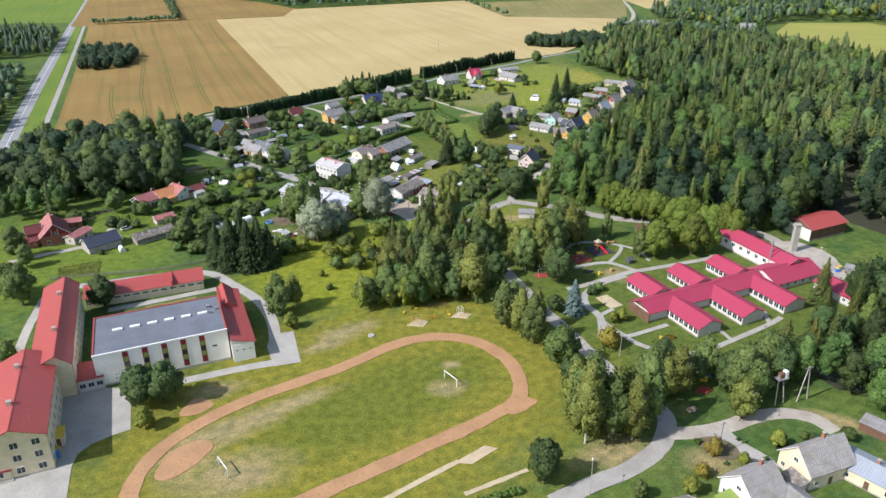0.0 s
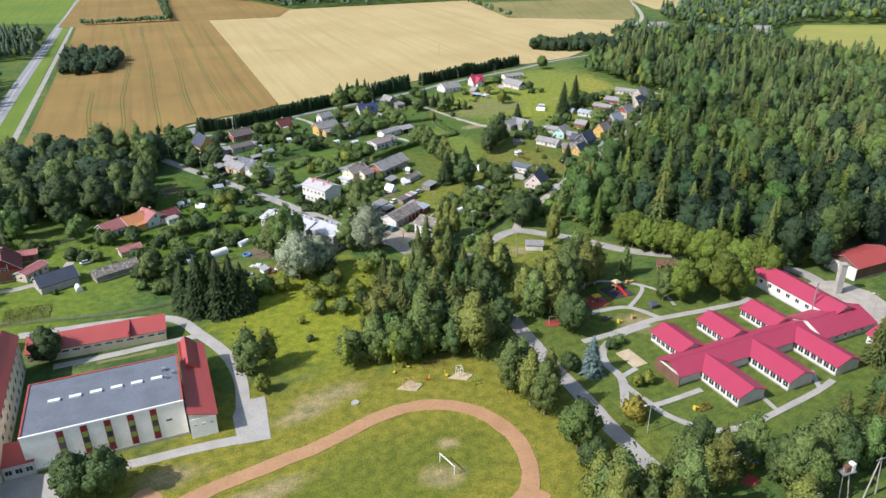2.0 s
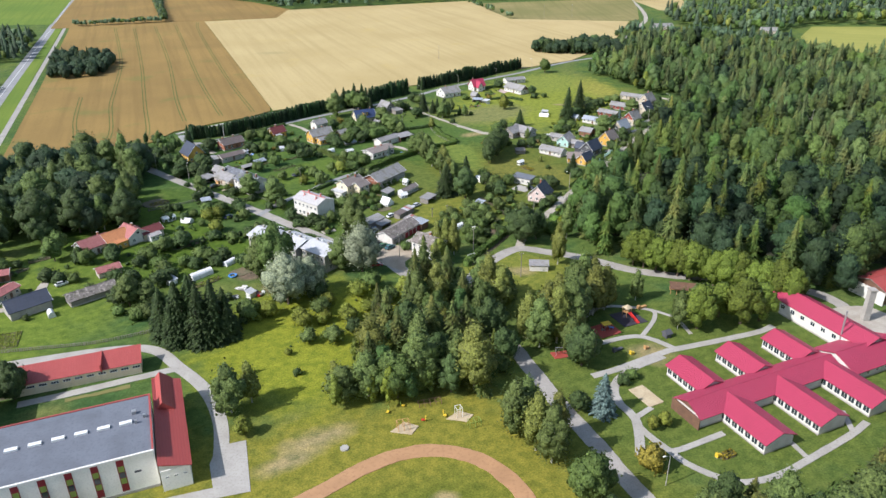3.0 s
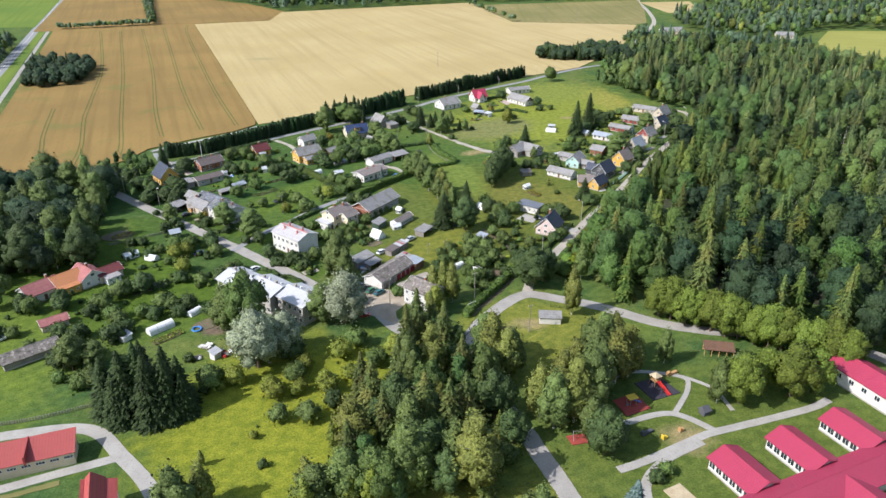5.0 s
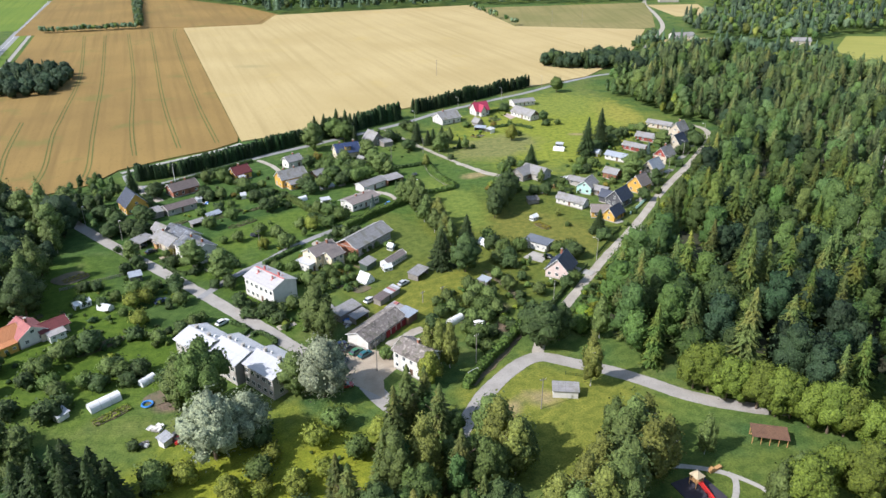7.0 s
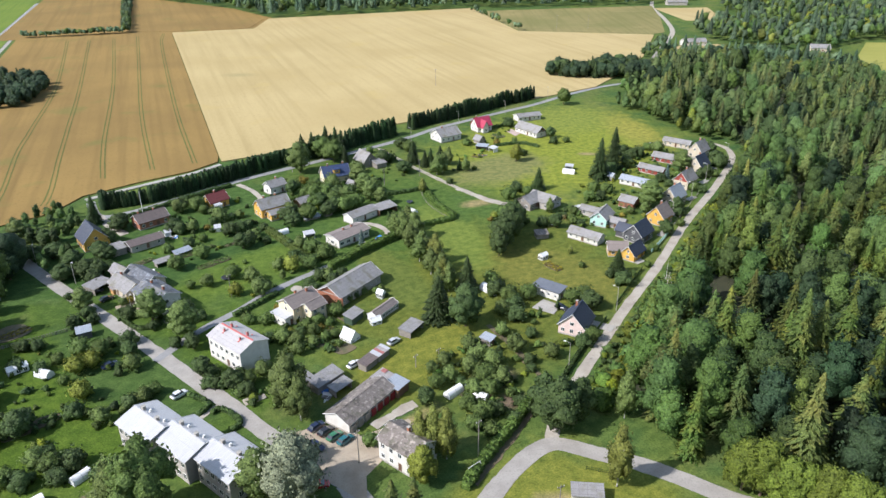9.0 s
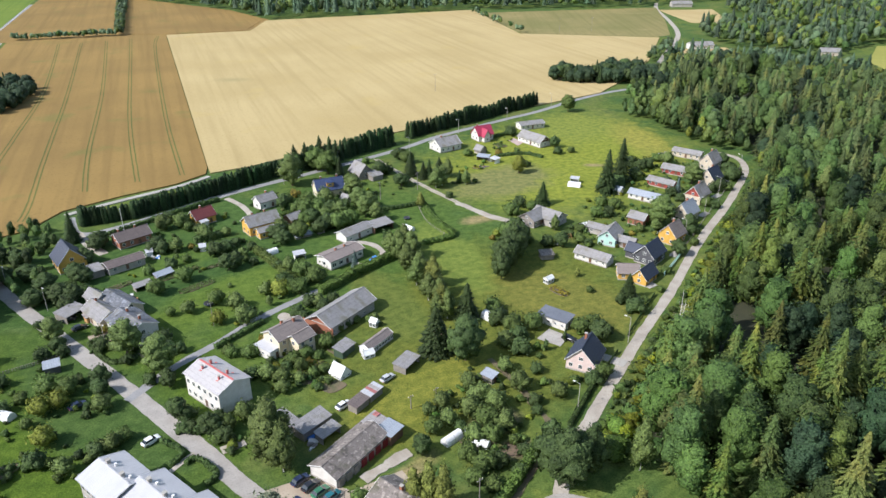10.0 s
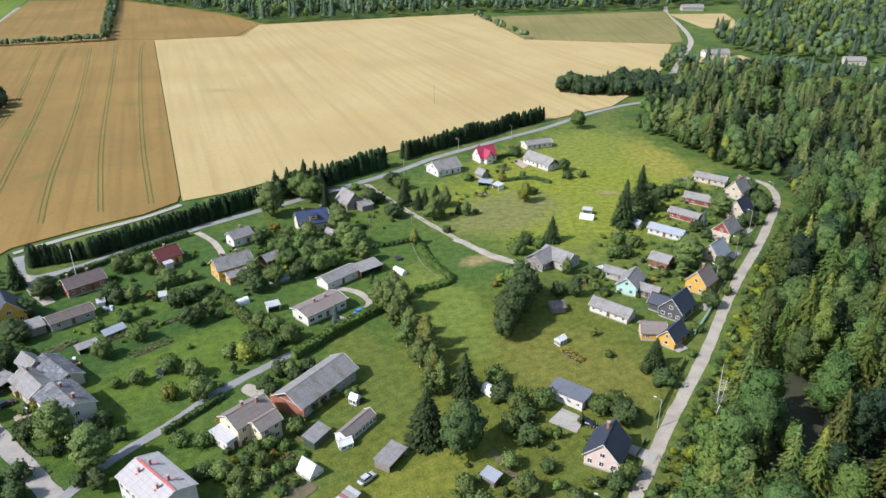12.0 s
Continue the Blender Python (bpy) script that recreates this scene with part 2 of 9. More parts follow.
M = {
    "grass": grass_material(),
    "litter": plain("forest_litter", (0.040, 0.042, 0.018), (0.026, 0.030, 0.014), 0.3, 3.0),
    "gravel": plain("gravel", (0.40, 0.36, 0.30), (0.30, 0.26, 0.21), 0.25, 2.5),
    "asphalt": plain("asphalt", (0.27, 0.268, 0.265), (0.21, 0.208, 0.205), 0.15, 3.0),
    "old_asphalt": plain("old_asphalt", (0.345, 0.320, 0.285), (0.262, 0.240, 0.212), 0.22, 2.5),
    "concrete": plain("concrete", (0.375, 0.352, 0.312), (0.295, 0.275, 0.240), 0.2, 2.0),
    "pink_paving": plain("pinkish_paving", (0.44, 0.34, 0.30), (0.36, 0.28, 0.245), 0.5, 4.0),
    "sandy_gravel": plain("sandy_gravel", (0.40, 0.33, 0.245), (0.31, 0.25, 0.18), 0.25, 3.0),
    "clay": plain("clay_track", (0.400, 0.222, 0.108), (0.320, 0.175, 0.084), 0.16, 1.2),
    "sand": plain("sand", (0.48, 0.39, 0.25), (0.40, 0.31, 0.19), 0.4, 3.0),
    "soil": plain("soil", (0.150, 0.112, 0.066), (0.085, 0.088, 0.038), 0.5, 3.0),
    "vegetable_soil": plain("weedy_soil", (0.17, 0.145, 0.075), (0.11, 0.13, 0.045), 0.5, 3.0),
    "wheat_light": crop_material("wheat_light", (0.440, 0.345, 0.168), (0.390, 0.30, 0.138), 22, (0.42, 0.32, 0.13)),
    "wheat_dark": crop_material("wheat_dark", (0.268, 0.176, 0.060), (0.214, 0.140, 0.050), 22, (0.150, 0.150, 0.045)),
    "tramline": crop_material("tramline", (0.125, 0.135, 0.040), (0.105, 0.110, 0.035), 22),
    "verge": crop_material("verge_grass", (0.15, 0.20, 0.035), (0.11, 0.17, 0.03), 22),
    "hay": crop_material("mown_hay", (0.300, 0.285, 0.075), (0.250, 0.250, 0.062), 70, (0.22, 0.24, 0.06)),
    "meadow": crop_material("rough_meadow", (0.245, 0.205, 0.085), (0.175, 0.165, 0.060), 0, (0.30, 0.24, 0.11)),
    "white": plain("white_plaster", (0.66, 0.635, 0.585), (0.56, 0.53, 0.48), 0.5, 5.0),
    "cream": plain("cream_plaster", (0.70, 0.60, 0.42), (0.60, 0.50, 0.34), 0.5, 5.0),
    "beige": plain("beige_plaster", (0.55, 0.47, 0.36), (0.46, 0.39, 0.30), 0.5, 5.0),
    "gym_panel": plain("white_concrete_panels", (0.88, 0.85, 0.78), (0.79, 0.755, 0.69), 0.3, 3.0),
    "whitewash": plain("whitewashed_panels", (0.80, 0.775, 0.73), (0.72, 0.69, 0.64), 0.25, 3.0),
    "thuja_boards": plain("dark_green_boards", (0.05, 0.085, 0.05), (0.035, 0.06, 0.036), 0.6, 6.0),
    "pinkwash": plain("pale_pink_boards", (0.66, 0.52, 0.47), (0.58, 0.45, 0.41), 0.5, 5.0),
    "greywall": plain("grey_plaster", (0.40, 0.37, 0.33), (0.32, 0.29, 0.26), 0.5, 5.0),
    "ochre": plain("ochre_boards", (0.62, 0.36, 0.07), (0.52, 0.29, 0.06), 0.6, 5.0),
    "mint": plain("mint_boards", (0.42, 0.62, 0.55), (0.36, 0.54, 0.48), 0.6, 5.0),
    "slate_wall": plain("slate_grey_boards", (0.085, 0.085, 0.095), (0.065, 0.065, 0.07), 0.6, 5.0),
    "redwood": plain("red_boards", (0.30, 0.055, 0.04), (0.23, 0.045, 0.035), 0.6, 5.0),
    "brickred": plain("red_brick", (0.33, 0.13, 0.075), (0.26, 0.10, 0.06), 0.6, 6.0),
    "brownwood": plain("brown_boards", (0.16, 0.085, 0.05), (0.115, 0.06, 0.038), 0.6, 6.0),
    "greywood": plain("weathered_boards", (0.26, 0.23, 0.20), (0.18, 0.16, 0.14), 0.6, 6.0),
    "timber": plain("fresh_timber", (0.50, 0.28, 0.11), (0.40, 0.22, 0.09), 0.6, 6.0),
    "roof_grey": sheet_roof("grey_fibre_cement", (0.275, 0.265, 0.26), (0.20, 0.19, 0.185), weather=0.7, moss=(0.17, 0.16, 0.12)),
    "roof_old": sheet_roof("mossy_fibre_cement", (0.215, 0.187, 0.165), (0.150, 0.126, 0.110), weather=1.0, moss=(0.10, 0.095, 0.06)),
    "roof_brown": sheet_roof("brown_grey_sheets", (0.235, 0.195, 0.175), (0.18, 0.15, 0.135)),
    "roof_umber": sheet_roof("dark_brown_grey_sheets", (0.150, 0.118, 0.108), (0.105, 0.082, 0.076), weather=0.6),
    "roof_weathered": sheet_roof("weathered_blue_grey_sheets", (0.135, 0.145, 0.165), (0.085, 0.09, 0.10), weather=1.0, moss=(0.20, 0.19, 0.17)),
    "roof_pale": sheet_roof("pale_fibre_cement", (0.36, 0.335, 0.32), (0.28, 0.255, 0.24), weather=0.6, moss=(0.25, 0.22, 0.19)),
    "roof_light": sheet_roof("light_fibre_cement", (0.45, 0.43, 0.425), (0.37, 0.35, 0.345), weather=0.4),
    "faded_red": plain("faded_red_paint", (0.52, 0.12, 0.11), (0.46, 0.17, 0.15), 1.0, 5.0),
    "roof_dark": sheet_roof("dark_slate_sheets", (0.034, 0.044, 0.072), (0.027, 0.034, 0.054), rough=0.6),
    "roof_blue": sheet_roof("blue_sheets", (0.03, 0.05, 0.12), (0.025, 0.04, 0.095), rough=0.5),
    "roof_red": sheet_roof("brick_red_metal", (0.37, 0.064, 0.055), (0.325, 0.055, 0.047), (0.6, 30.0), 0.75, 0.55, 0.0, 10.5, weather=0.2),
    "roof_wine": sheet_roof("raspberry_metal", (0.37, 0.038, 0.080), (0.33, 0.034, 0.070), (0.6, 30.0), 0.75, 0.5, 0.0, 10.5, weather=0.2),
    "roof_rust": sheet_roof("rust_red_sheets", (0.38, 0.145, 0.130), (0.27, 0.085, 0.085)),
    "roof_orange": sheet_roof("orange_tiles", (0.56, 0.23, 0.09), (0.46, 0.18, 0.075), (0.4, 0.35)),
    "roof_maroon": sheet_roof("maroon_sheets", (0.16, 0.035, 0.035), (0.125, 0.03, 0.03)),
    "roof_white": sheet_roof("pale_tin", (0.50, 0.50, 0.515), (0.41, 0.41, 0.42), (0.6, 30.0), 0.8, 0.4, 0.0, 10.5, weather=0.3),
    "roof_steel": sheet_roof("blue_grey_steel", (0.33, 0.36, 0.40), (0.27, 0.295, 0.335), (0.6, 30.0), 0.75, 0.45, 0.0, 10.5, weather=0.3),
    "felt": plain("roofing_felt", (0.135, 0.148, 0.175), (0.105, 0.115, 0.135), 0.18, 2.0),
    "trim": plain("white_paint", (0.74, 0.73, 0.70), (0.66, 0.65, 0.62), 1.0, 8.0, 0.5, 0.0, 0.0),
    "plastic_white": plain("white_film", (0.78, 0.78, 0.76), (0.68, 0.68, 0.66), 0.6, 3.0, 0.35, 0.0, 0.0),
    "metal": plain("galvanised_steel", (0.42, 0.42, 0.42), (0.34, 0.34, 0.34), 2.0, 9.0, 0.45, 0.6, 0.0),
    "rubber": plain("rubber", (0.03, 0.03, 0.032), (0.022, 0.022, 0.022), 2.0, 9.0, 0.8),
    "glass": window_glass(),
    "bark": plain("bark", (0.14, 0.10, 0.07), (0.09, 0.065, 0.045), 1.5, 8.0),
    "birchbark": plain("birch_bark", (0.55, 0.53, 0.49), (0.25, 0.23, 0.21), 2.5, 9.0),
    "red_paint": plain("red_paint", (0.50, 0.03, 0.025), (0.42, 0.025, 0.02), 1.0, 8.0, 0.45),
    "dark_red": plain("dark_red_paint", (0.22, 0.012, 0.025), (0.18, 0.01, 0.02), 1.0, 8.0, 0.5),
    "yellow_paint": plain("yellow_paint", (0.70, 0.48, 0.04), (0.60, 0.40, 0.035), 1.0, 8.0, 0.45),
    "green_paint": plain("green_paint", (0.22, 0.30, 0.06), (0.18, 0.25, 0.05), 1.0, 8.0, 0.5),
    "blue_paint": plain("blue_paint", (0.05, 0.20, 0.60), (0.04, 0.17, 0.50), 1.0, 8.0, 0.4),
    "pad_red": plain("red_rubber_tiles", (0.33, 0.055, 0.04), (0.27, 0.045, 0.035), 0.6, 4.0),
    "pad_black": plain("black_rubber_tiles", (0.045, 0.038, 0.05), (0.035, 0.03, 0.04), 0.6, 4.0),
    "leaf": foliage("broad_leaves", (0.08, 0.138, 0.036), (0.116, 0.184, 0.05)),
    "leaf_dark": foliage("dark_leaves", (0.050, 0.090, 0.030), (0.080, 0.130, 0.043)),
    "leaf_bright": foliage("bright_leaves", (0.158, 0.205, 0.032), (0.218, 0.264, 0.048)),
    "leaf_lime": foliage("lime_leaves", (0.096, 0.150, 0.022), (0.140, 0.200, 0.033)),
    "leaf_birch": foliage("birch_leaves", (0.135, 0.168, 0.038), (0.182, 0.212, 0.052)),
    "leaf_silver": foliage("silver_leaves", (0.215, 0.255, 0.165), (0.320, 0.365, 0.250)),
    "leaf_grey": foliage("olive_leaves", (0.098, 0.154, 0.044), (0.140, 0.202, 0.062)),
    "leaf_yellow": foliage("yellow_leaves", (0.205, 0.182, 0.030), (0.290, 0.250, 0.042)),
    "leaf_wood": foliage("woodland_leaves", (0.072, 0.128, 0.040), (0.110, 0.174, 0.054)),
    "leaf_deep": foliage("deep_green_leaves", (0.030, 0.060, 0.030), (0.050, 0.088, 0.042)),
    # next four: distant trees, air haze mixed into the leaf colour
    "needle_haze_far": foliage("far_needles_hazed", (0.066, 0.112, 0.068), (0.100, 0.154, 0.090)),
    "leaf_haze": foliage("woodland_leaves_hazed", (0.088, 0.152, 0.054), (0.134, 0.204, 0.074)),
    "needle_haze": foliage("spruce_needles_hazed", (0.078, 0.120, 0.048), (0.114, 0.162, 0.062), 0.2, (0.138, 0.152, 0.052)),
    "leaf_haze_far": foliage("far_leaves_hazed", (0.116, 0.180, 0.104), (0.164, 0.236, 0.134)),
    "needle": foliage("spruce_needles", (0.066, 0.104, 0.03), (0.096, 0.140, 0.038), 0.2, (0.128, 0.138, 0.036)),
    "hedge_needle": foliage("hedge_needles", (0.026, 0.058, 0.022), (0.044, 0.084, 0.030)),
    "needle_dark": foliage("dark_needles", (0.030, 0.060, 0.019), (0.052, 0.090, 0.027)),
    "needle_blue": foliage("blue_needles", (0.100, 0.155, 0.150), (0.150, 0.205, 0.200)),
    "thuja": foliage("thuja_needles", (0.06, 0.12, 0.038), (0.09, 0.16, 0.052)),
}


# ---- mesh helpers ----
def link_mesh(name, bm, mat, parent=None):
    me = bpy.data.meshes.new(name)
    bmesh.ops.recalc_face_normals(bm, faces=bm.faces)
    bm.to_mesh(me)
    bm.free()
    me.materials.append(M[mat])
    ob = new(name, me)
    ob.parent = parent
    return ob


def part(name, bm, mat, parent, label=""):
    return tagged(link_mesh(name, bm, mat, parent), label)


def numpy_mesh(name, verts, quads, mat, normals=None, tint=None):
    """A mesh from arrays of corners and of four-sided faces, with soft normals if given."""
    me = bpy.data.meshes.new(name)
    me.vertices.add(len(verts))
    me.vertices.foreach_set("co", np.asarray(verts, np.float32).ravel())
    me.loops.add(len(quads) * 4)
    me.loops.foreach_set("vertex_index", np.asarray(quads, np.int32).ravel())
    me.polygons.add(len(quads))
    me.polygons.foreach_set("loop_start", np.arange(0, len(quads) * 4, 4, dtype=np.int32))
    me.update(calc_edges=True)
    me.validate()
    if normals is not None:
        soft = me.attributes.new("custom_normal", "FLOAT_VECTOR", "POINT")
        soft.data.foreach_set("vector", np.asarray(normals, np.float32).ravel())
        me.update()
    if tint is not None:
        own = me.attributes.new("tint", "FLOAT", "POINT")
        own.data.foreach_set("value", np.asarray(tint, np.float32))
    me.materials.append(M[mat])
    return me


def box(bm, x0, x1, y0, y1, z0, z1, m=None):
    vs = [bm.verts.new((x, y, z)) for z in (z0, z1) for x, y in ((x0, y0), (x1, y0), (x1, y1), (x0, y1))]
    if m is not None:
        for v in vs:
            v.co = m @ v.co
    for f in ((3, 2, 1, 0), (4, 5, 6, 7), (0, 1, 5, 4), (1, 2, 6, 5), (2, 3, 7, 6), (3, 0, 4, 7)):
        bm.faces.new([vs[i] for i in f])
    return bm


def prism(bm, outline, z0, z1):
    low = [bm.verts.new((x, y, z0)) for x, y in outline]
    top = [bm.verts.new((x, y, z1)) for x, y in outline]
    n = len(outline)
    bm.faces.new(top)
    bm.faces.new(low[::-1])
    for i in range(n):
        bm.faces.new((low[i], low[(i + 1) % n], top[(i + 1) % n], top[i]))
    return bm


def tube(bm, a, b, r0, r1=None, n=8):
    """A tapered pole from a to b."""
    a, b = Vector(a), Vector(b)
    q = (b - a).to_track_quat("Z", "Y")
    r1 = r0 if r1 is None else r1
    rings = []
    for p, r in ((a, r0), (b, r1)):
        rings.append([bm.verts.new(p + q @ Vector((r * math.cos(6.2832 * k / n), r * math.sin(6.2832 * k / n), 0))) for k in range(n)])
    for k in range(n):
        bm.faces.new((rings[0][k], rings[0][(k + 1) % n], rings[1][(k + 1) % n], rings[1][k]))
    bm.faces.new(rings[1])
    bm.faces.new(rings[0][::-1])
    return bm


def smooth_line(pts, step=2.0, closed=False):
    """A smooth curve through the points."""
    p = [np.array(q, float) for q in pts]
    n = len(p)
    out = []
    for i in range(n if closed else n - 1):
        if closed:
            a, b, c, d = p[i - 1], p[i], p[(i + 1) % n], p[(i + 2) % n]
        else:
            a, b, c, d = p[max(i - 1, 0)], p[i], p[i + 1], p[min(i + 2, n - 1)]
        k = max(2, int(np.linalg.norm(c - b) / step))
        for j in range(k):
            t = j / k
            out.append(0.5 * (2 * b + (c - a) * t + (2 * a - 5 * b + 4 * c - d) * t * t + (3 * b - a - 3 * c + d) * t ** 3))
    if not closed:
        out.append(p[-1])
    return np.array(out)


LEVEL = [0.008]


def line_near(pts):
    return max(p[1] for p in pts) < 560


def rounded(outline, rng):
    """The outline with worn corners and uneven edges."""
    p = [np.array(q, float) for q in outline]
    for k in range(2):
        p = [q for a, d in zip(p, p[1:] + p[:1]) for q in (a * 0.8 + d * 0.2, a * 0.2 + d * 0.8)]
    out = []
    for a, d in zip(p, p[1:] + p[:1]):
        n = max(1, int(np.linalg.norm(d - a) / 1.2))
        out += [a + (d - a) * i / n + rng.normal(0, 0.12, 2) * (n > 1) for i in range(n)]
    return [tuple(q) for q in out]


def ribbon(name, pts, width, mat, label, category, closed=False, thick=0.012, ragged=0.25, kind="structure"):
    """A road or path: a low slab along a smooth line, with slightly uneven edges."""
    rng = np.random.default_rng(len(name) + int(abs(pts[0][0]) * 7))
    line = smooth_line(pts, 0.8 if line_near(pts) else 2.0, closed)
    n = len(line)
    if closed:
        tan = np.roll(line, -1, 0) - np.roll(line, 1, 0)
    else:
        tan = np.gradient(line, axis=0)
    tan /= np.linalg.norm(tan, axis=1)[:, None] + 1e-9
    nor = np.stack([-tan[:, 1], tan[:, 0]], 1)
    wob, wob2 = [(np.convolve(rng.normal(0, 1, (n + 8)), np.ones(5) / 5, "same")[4:n + 4, None] + rng.normal(0, 0.12, (n, 1))) * ragged * 0.7 for k in range(2)]
    LEVEL[0] += 0.0015
    top = LEVEL[0] + thick
    le, ri = line + nor * (width / 2 + wob), line - nor * (width / 2 + wob2)
    bm = bmesh.new()
    rows = [[bm.verts.new((*a, -0.1)), bm.verts.new((*a, top)), bm.verts.new((*b, top)), bm.verts.new((*b, -0.1))] for a, b in zip(le, ri)]
    for i in range(n if closed else n - 1):
        r, s = rows[i], rows[(i + 1) % n]
        for k in range(3):
            bm.faces.new((r[k], r[k + 1], s[k + 1], s[k]))
    return tagged(link_mesh(name, bm, mat), label, category, kind=kind)


def slab(name, outline, mat, label, category, thick=0.012, kind="structure"):
    bm = bmesh.new()
    if mat in ("soil", "gravel", "clay", "meadow") and max(p[1] for p in outline) < 560:
        outline = rounded(outline, np.random.default_rng(int(abs(outline[0][0] * 11))))
    LEVEL[0] += 0.0015
    prism(bm, outline, -0.1, LEVEL[0] + thick)
    return tagged(link_mesh(name, bm, mat), label, category, kind=kind)


# ---- leaves and crowns ----
def leaf_quads(c, nrm, size, rng, droop=0.0, rough=0.5):
    """Small leaf sprays at the places c, facing about nrm."""
    n = len(c)
    nrm = nrm / (np.linalg.norm(nrm, axis=1)[:, None] + 1e-9) + rng.normal(0, rough, (n, 3))
    nrm /= np.linalg.norm(nrm, axis=1)[:, None] + 1e-9
    up = rng.normal(0, 1, (n, 3))
    t = np.cross(nrm, up)
    t /= np.linalg.norm(t, axis=1)[:, None] + 1e-9
    u = np.cross(nrm, t)
    s = (size * rng.uniform(0.55, 1.4, n))[:, None]
    w = s * rng.uniform(0.5, 1.0, n)[:, None]
    v = np.stack([c - t * s, c - u * w + nrm * s * 0.15, c + t * s, c + u * w + nrm * s * 0.15], 1)
    v[:, :, 2] -= droop * np.abs(v[:, :, 2] - c[:, None, 2])
    return v.reshape(-1, 3), np.arange(n * 4).reshape(-1, 4), np.repeat(nrm, 4, axis=0)


def unit(n):
    return n / (np.linalg.norm(n, axis=-1, keepdims=True) + 1e-9)


def join(groups):
    vs, qs, ns, off = [], [], [], 0
    for v, q, n in groups:
        vs.append(v)
        qs.append(q + off)
        ns.append(n)
        off += len(v)
    return np.concatenate(vs), np.concatenate(qs), np.concatenate(ns)


def soften(group, smooth, share):
    """Leaf normals drawn towards those of the crown, so that sprays shade as one mass."""
    v, q, n = group
    return v, q, unit(unit(np.repeat(smooth, 4, axis=0)) * share + n * (1 - share))


def blob_grid(n):
    """A ball of four-sided faces: directions of its corners, and the faces."""
    seen, quads = {}, []
    for axis in range(3):
        for sign in (-1.0, 1.0):
            grid = []
            for i in range(n + 1):
                row = []
                for j in range(n + 1):
                    p = [0.0, 0.0, 0.0]
                    p[axis], p[axis - 2], p[axis - 1] = sign, math.tan((i / n - 0.5) * 1.5708), math.tan((j / n - 0.5) * 1.5708)
                    row.append(seen.setdefault(tuple(round(c, 5) for c in p), len(seen)))
                grid.append(row)
            for i in range(n):
                for j in range(n):
                    q = (grid[i][j], grid[i + 1][j], grid[i + 1][j + 1], grid[i][j + 1])
                    quads.append(q if sign > 0 else q[::-1])
    return unit(np.array(list(seen))), np.array(quads)


def round_crown(seed, h, r, base, clumps, leaves, leaf, top_heavy=0.0, droop=0.0, grid=2, body=0.35, lift=0.1):
    """A leafy crown from z = base to h: bulging boughs of leaves, each with loose sprays on it, and an uneven outline."""
    rng = np.random.default_rng(seed)
    k = np.arange(clumps) + 0.5
    th = np.arccos(1 - 1.86 * k / clumps) + rng.normal(0, 0.16, clumps)
    ph = 2.39996 * k + rng.normal(0, 0.35, clumps)
    d = np.stack([np.sin(th) * np.cos(ph), np.sin(th) * np.sin(ph), np.cos(th)], 1)
    d *= rng.uniform(0.42, 1.06, clumps)[:, None] ** 0.5
    zc, hz = (base + h) / 2, (h - base) / 2
    taper = 1 - 0.42 * np.clip(d[:, 2], 0, 1) + top_heavy * d[:, 2]
    rc = r * rng.uniform(0.30, 0.50, clumps) * (22 / max(clumps, 8)) ** 0.3
    rc = np.minimum(rc, hz * 0.62)
    c = np.stack([d[:, 0] * (r - rc * 0.7) * taper, d[:, 1] * (r - rc * 0.7) * taper, zc + d[:, 2] * (hz - rc * 0.8)], 1)
    out = unit(d)
    g, gq = blob_grid(grid)
    m = len(g)
    stretch = 1 + (droop * 0.9 + 0.12 * rng.normal(0, 1, clumps))[:, None]
    bump_r = rc[:, None] * rng.uniform(0.55, 1.12, (clumps, m))
    rel = g[None] * bump_r[:, :, None]
    rel[:, :, 2] *= stretch
    pos = (c[:, None] + rel).reshape(-1, 3)
    whole = unit((pos - (0, 0, zc - hz * 0.2)) / np.array((r, r, hz)))
    nrm = unit(np.tile(g, (clumps, 1)) * (1 - body) + whole * body)
    heart = (pos, (gq[None] + (np.arange(clumps) * m)[:, None, None]).reshape(-1, 4), nrm)
    # a plain heart closes the crown behind its boughs
    hp = g * np.array((r * 0.62, r * 0.62, hz * 0.78)) + (0, 0, zc)
    groups = [heart, (hp, gq, g)]
    n = max(2, leaves // clumps)
    ln = rng.normal(0, 1, (clumps, n, 3)) + out[:, None] * 0.8
    ln[:, :, 2] += 0.35
    ln = unit(ln)
    rel = ln * (rc[:, None] * rng.uniform(0.78, 1.06 + lift * 2.2, (clumps, n)))[:, :, None]
    rel[:, :, 2] *= stretch
    lp = (c[:, None] + rel).reshape(-1, 3)
    whole = unit((lp - (0, 0, zc - hz * 0.2)) / np.array((r, r, hz)))
    smooth = ln.reshape(-1, 3) * (1 - body) + whole * body
    groups.append(soften(leaf_quads(lp, ln.reshape(-1, 3), leaf, rng, droop * 0.6, 0.55), smooth, 0.62))
    return join(groups)


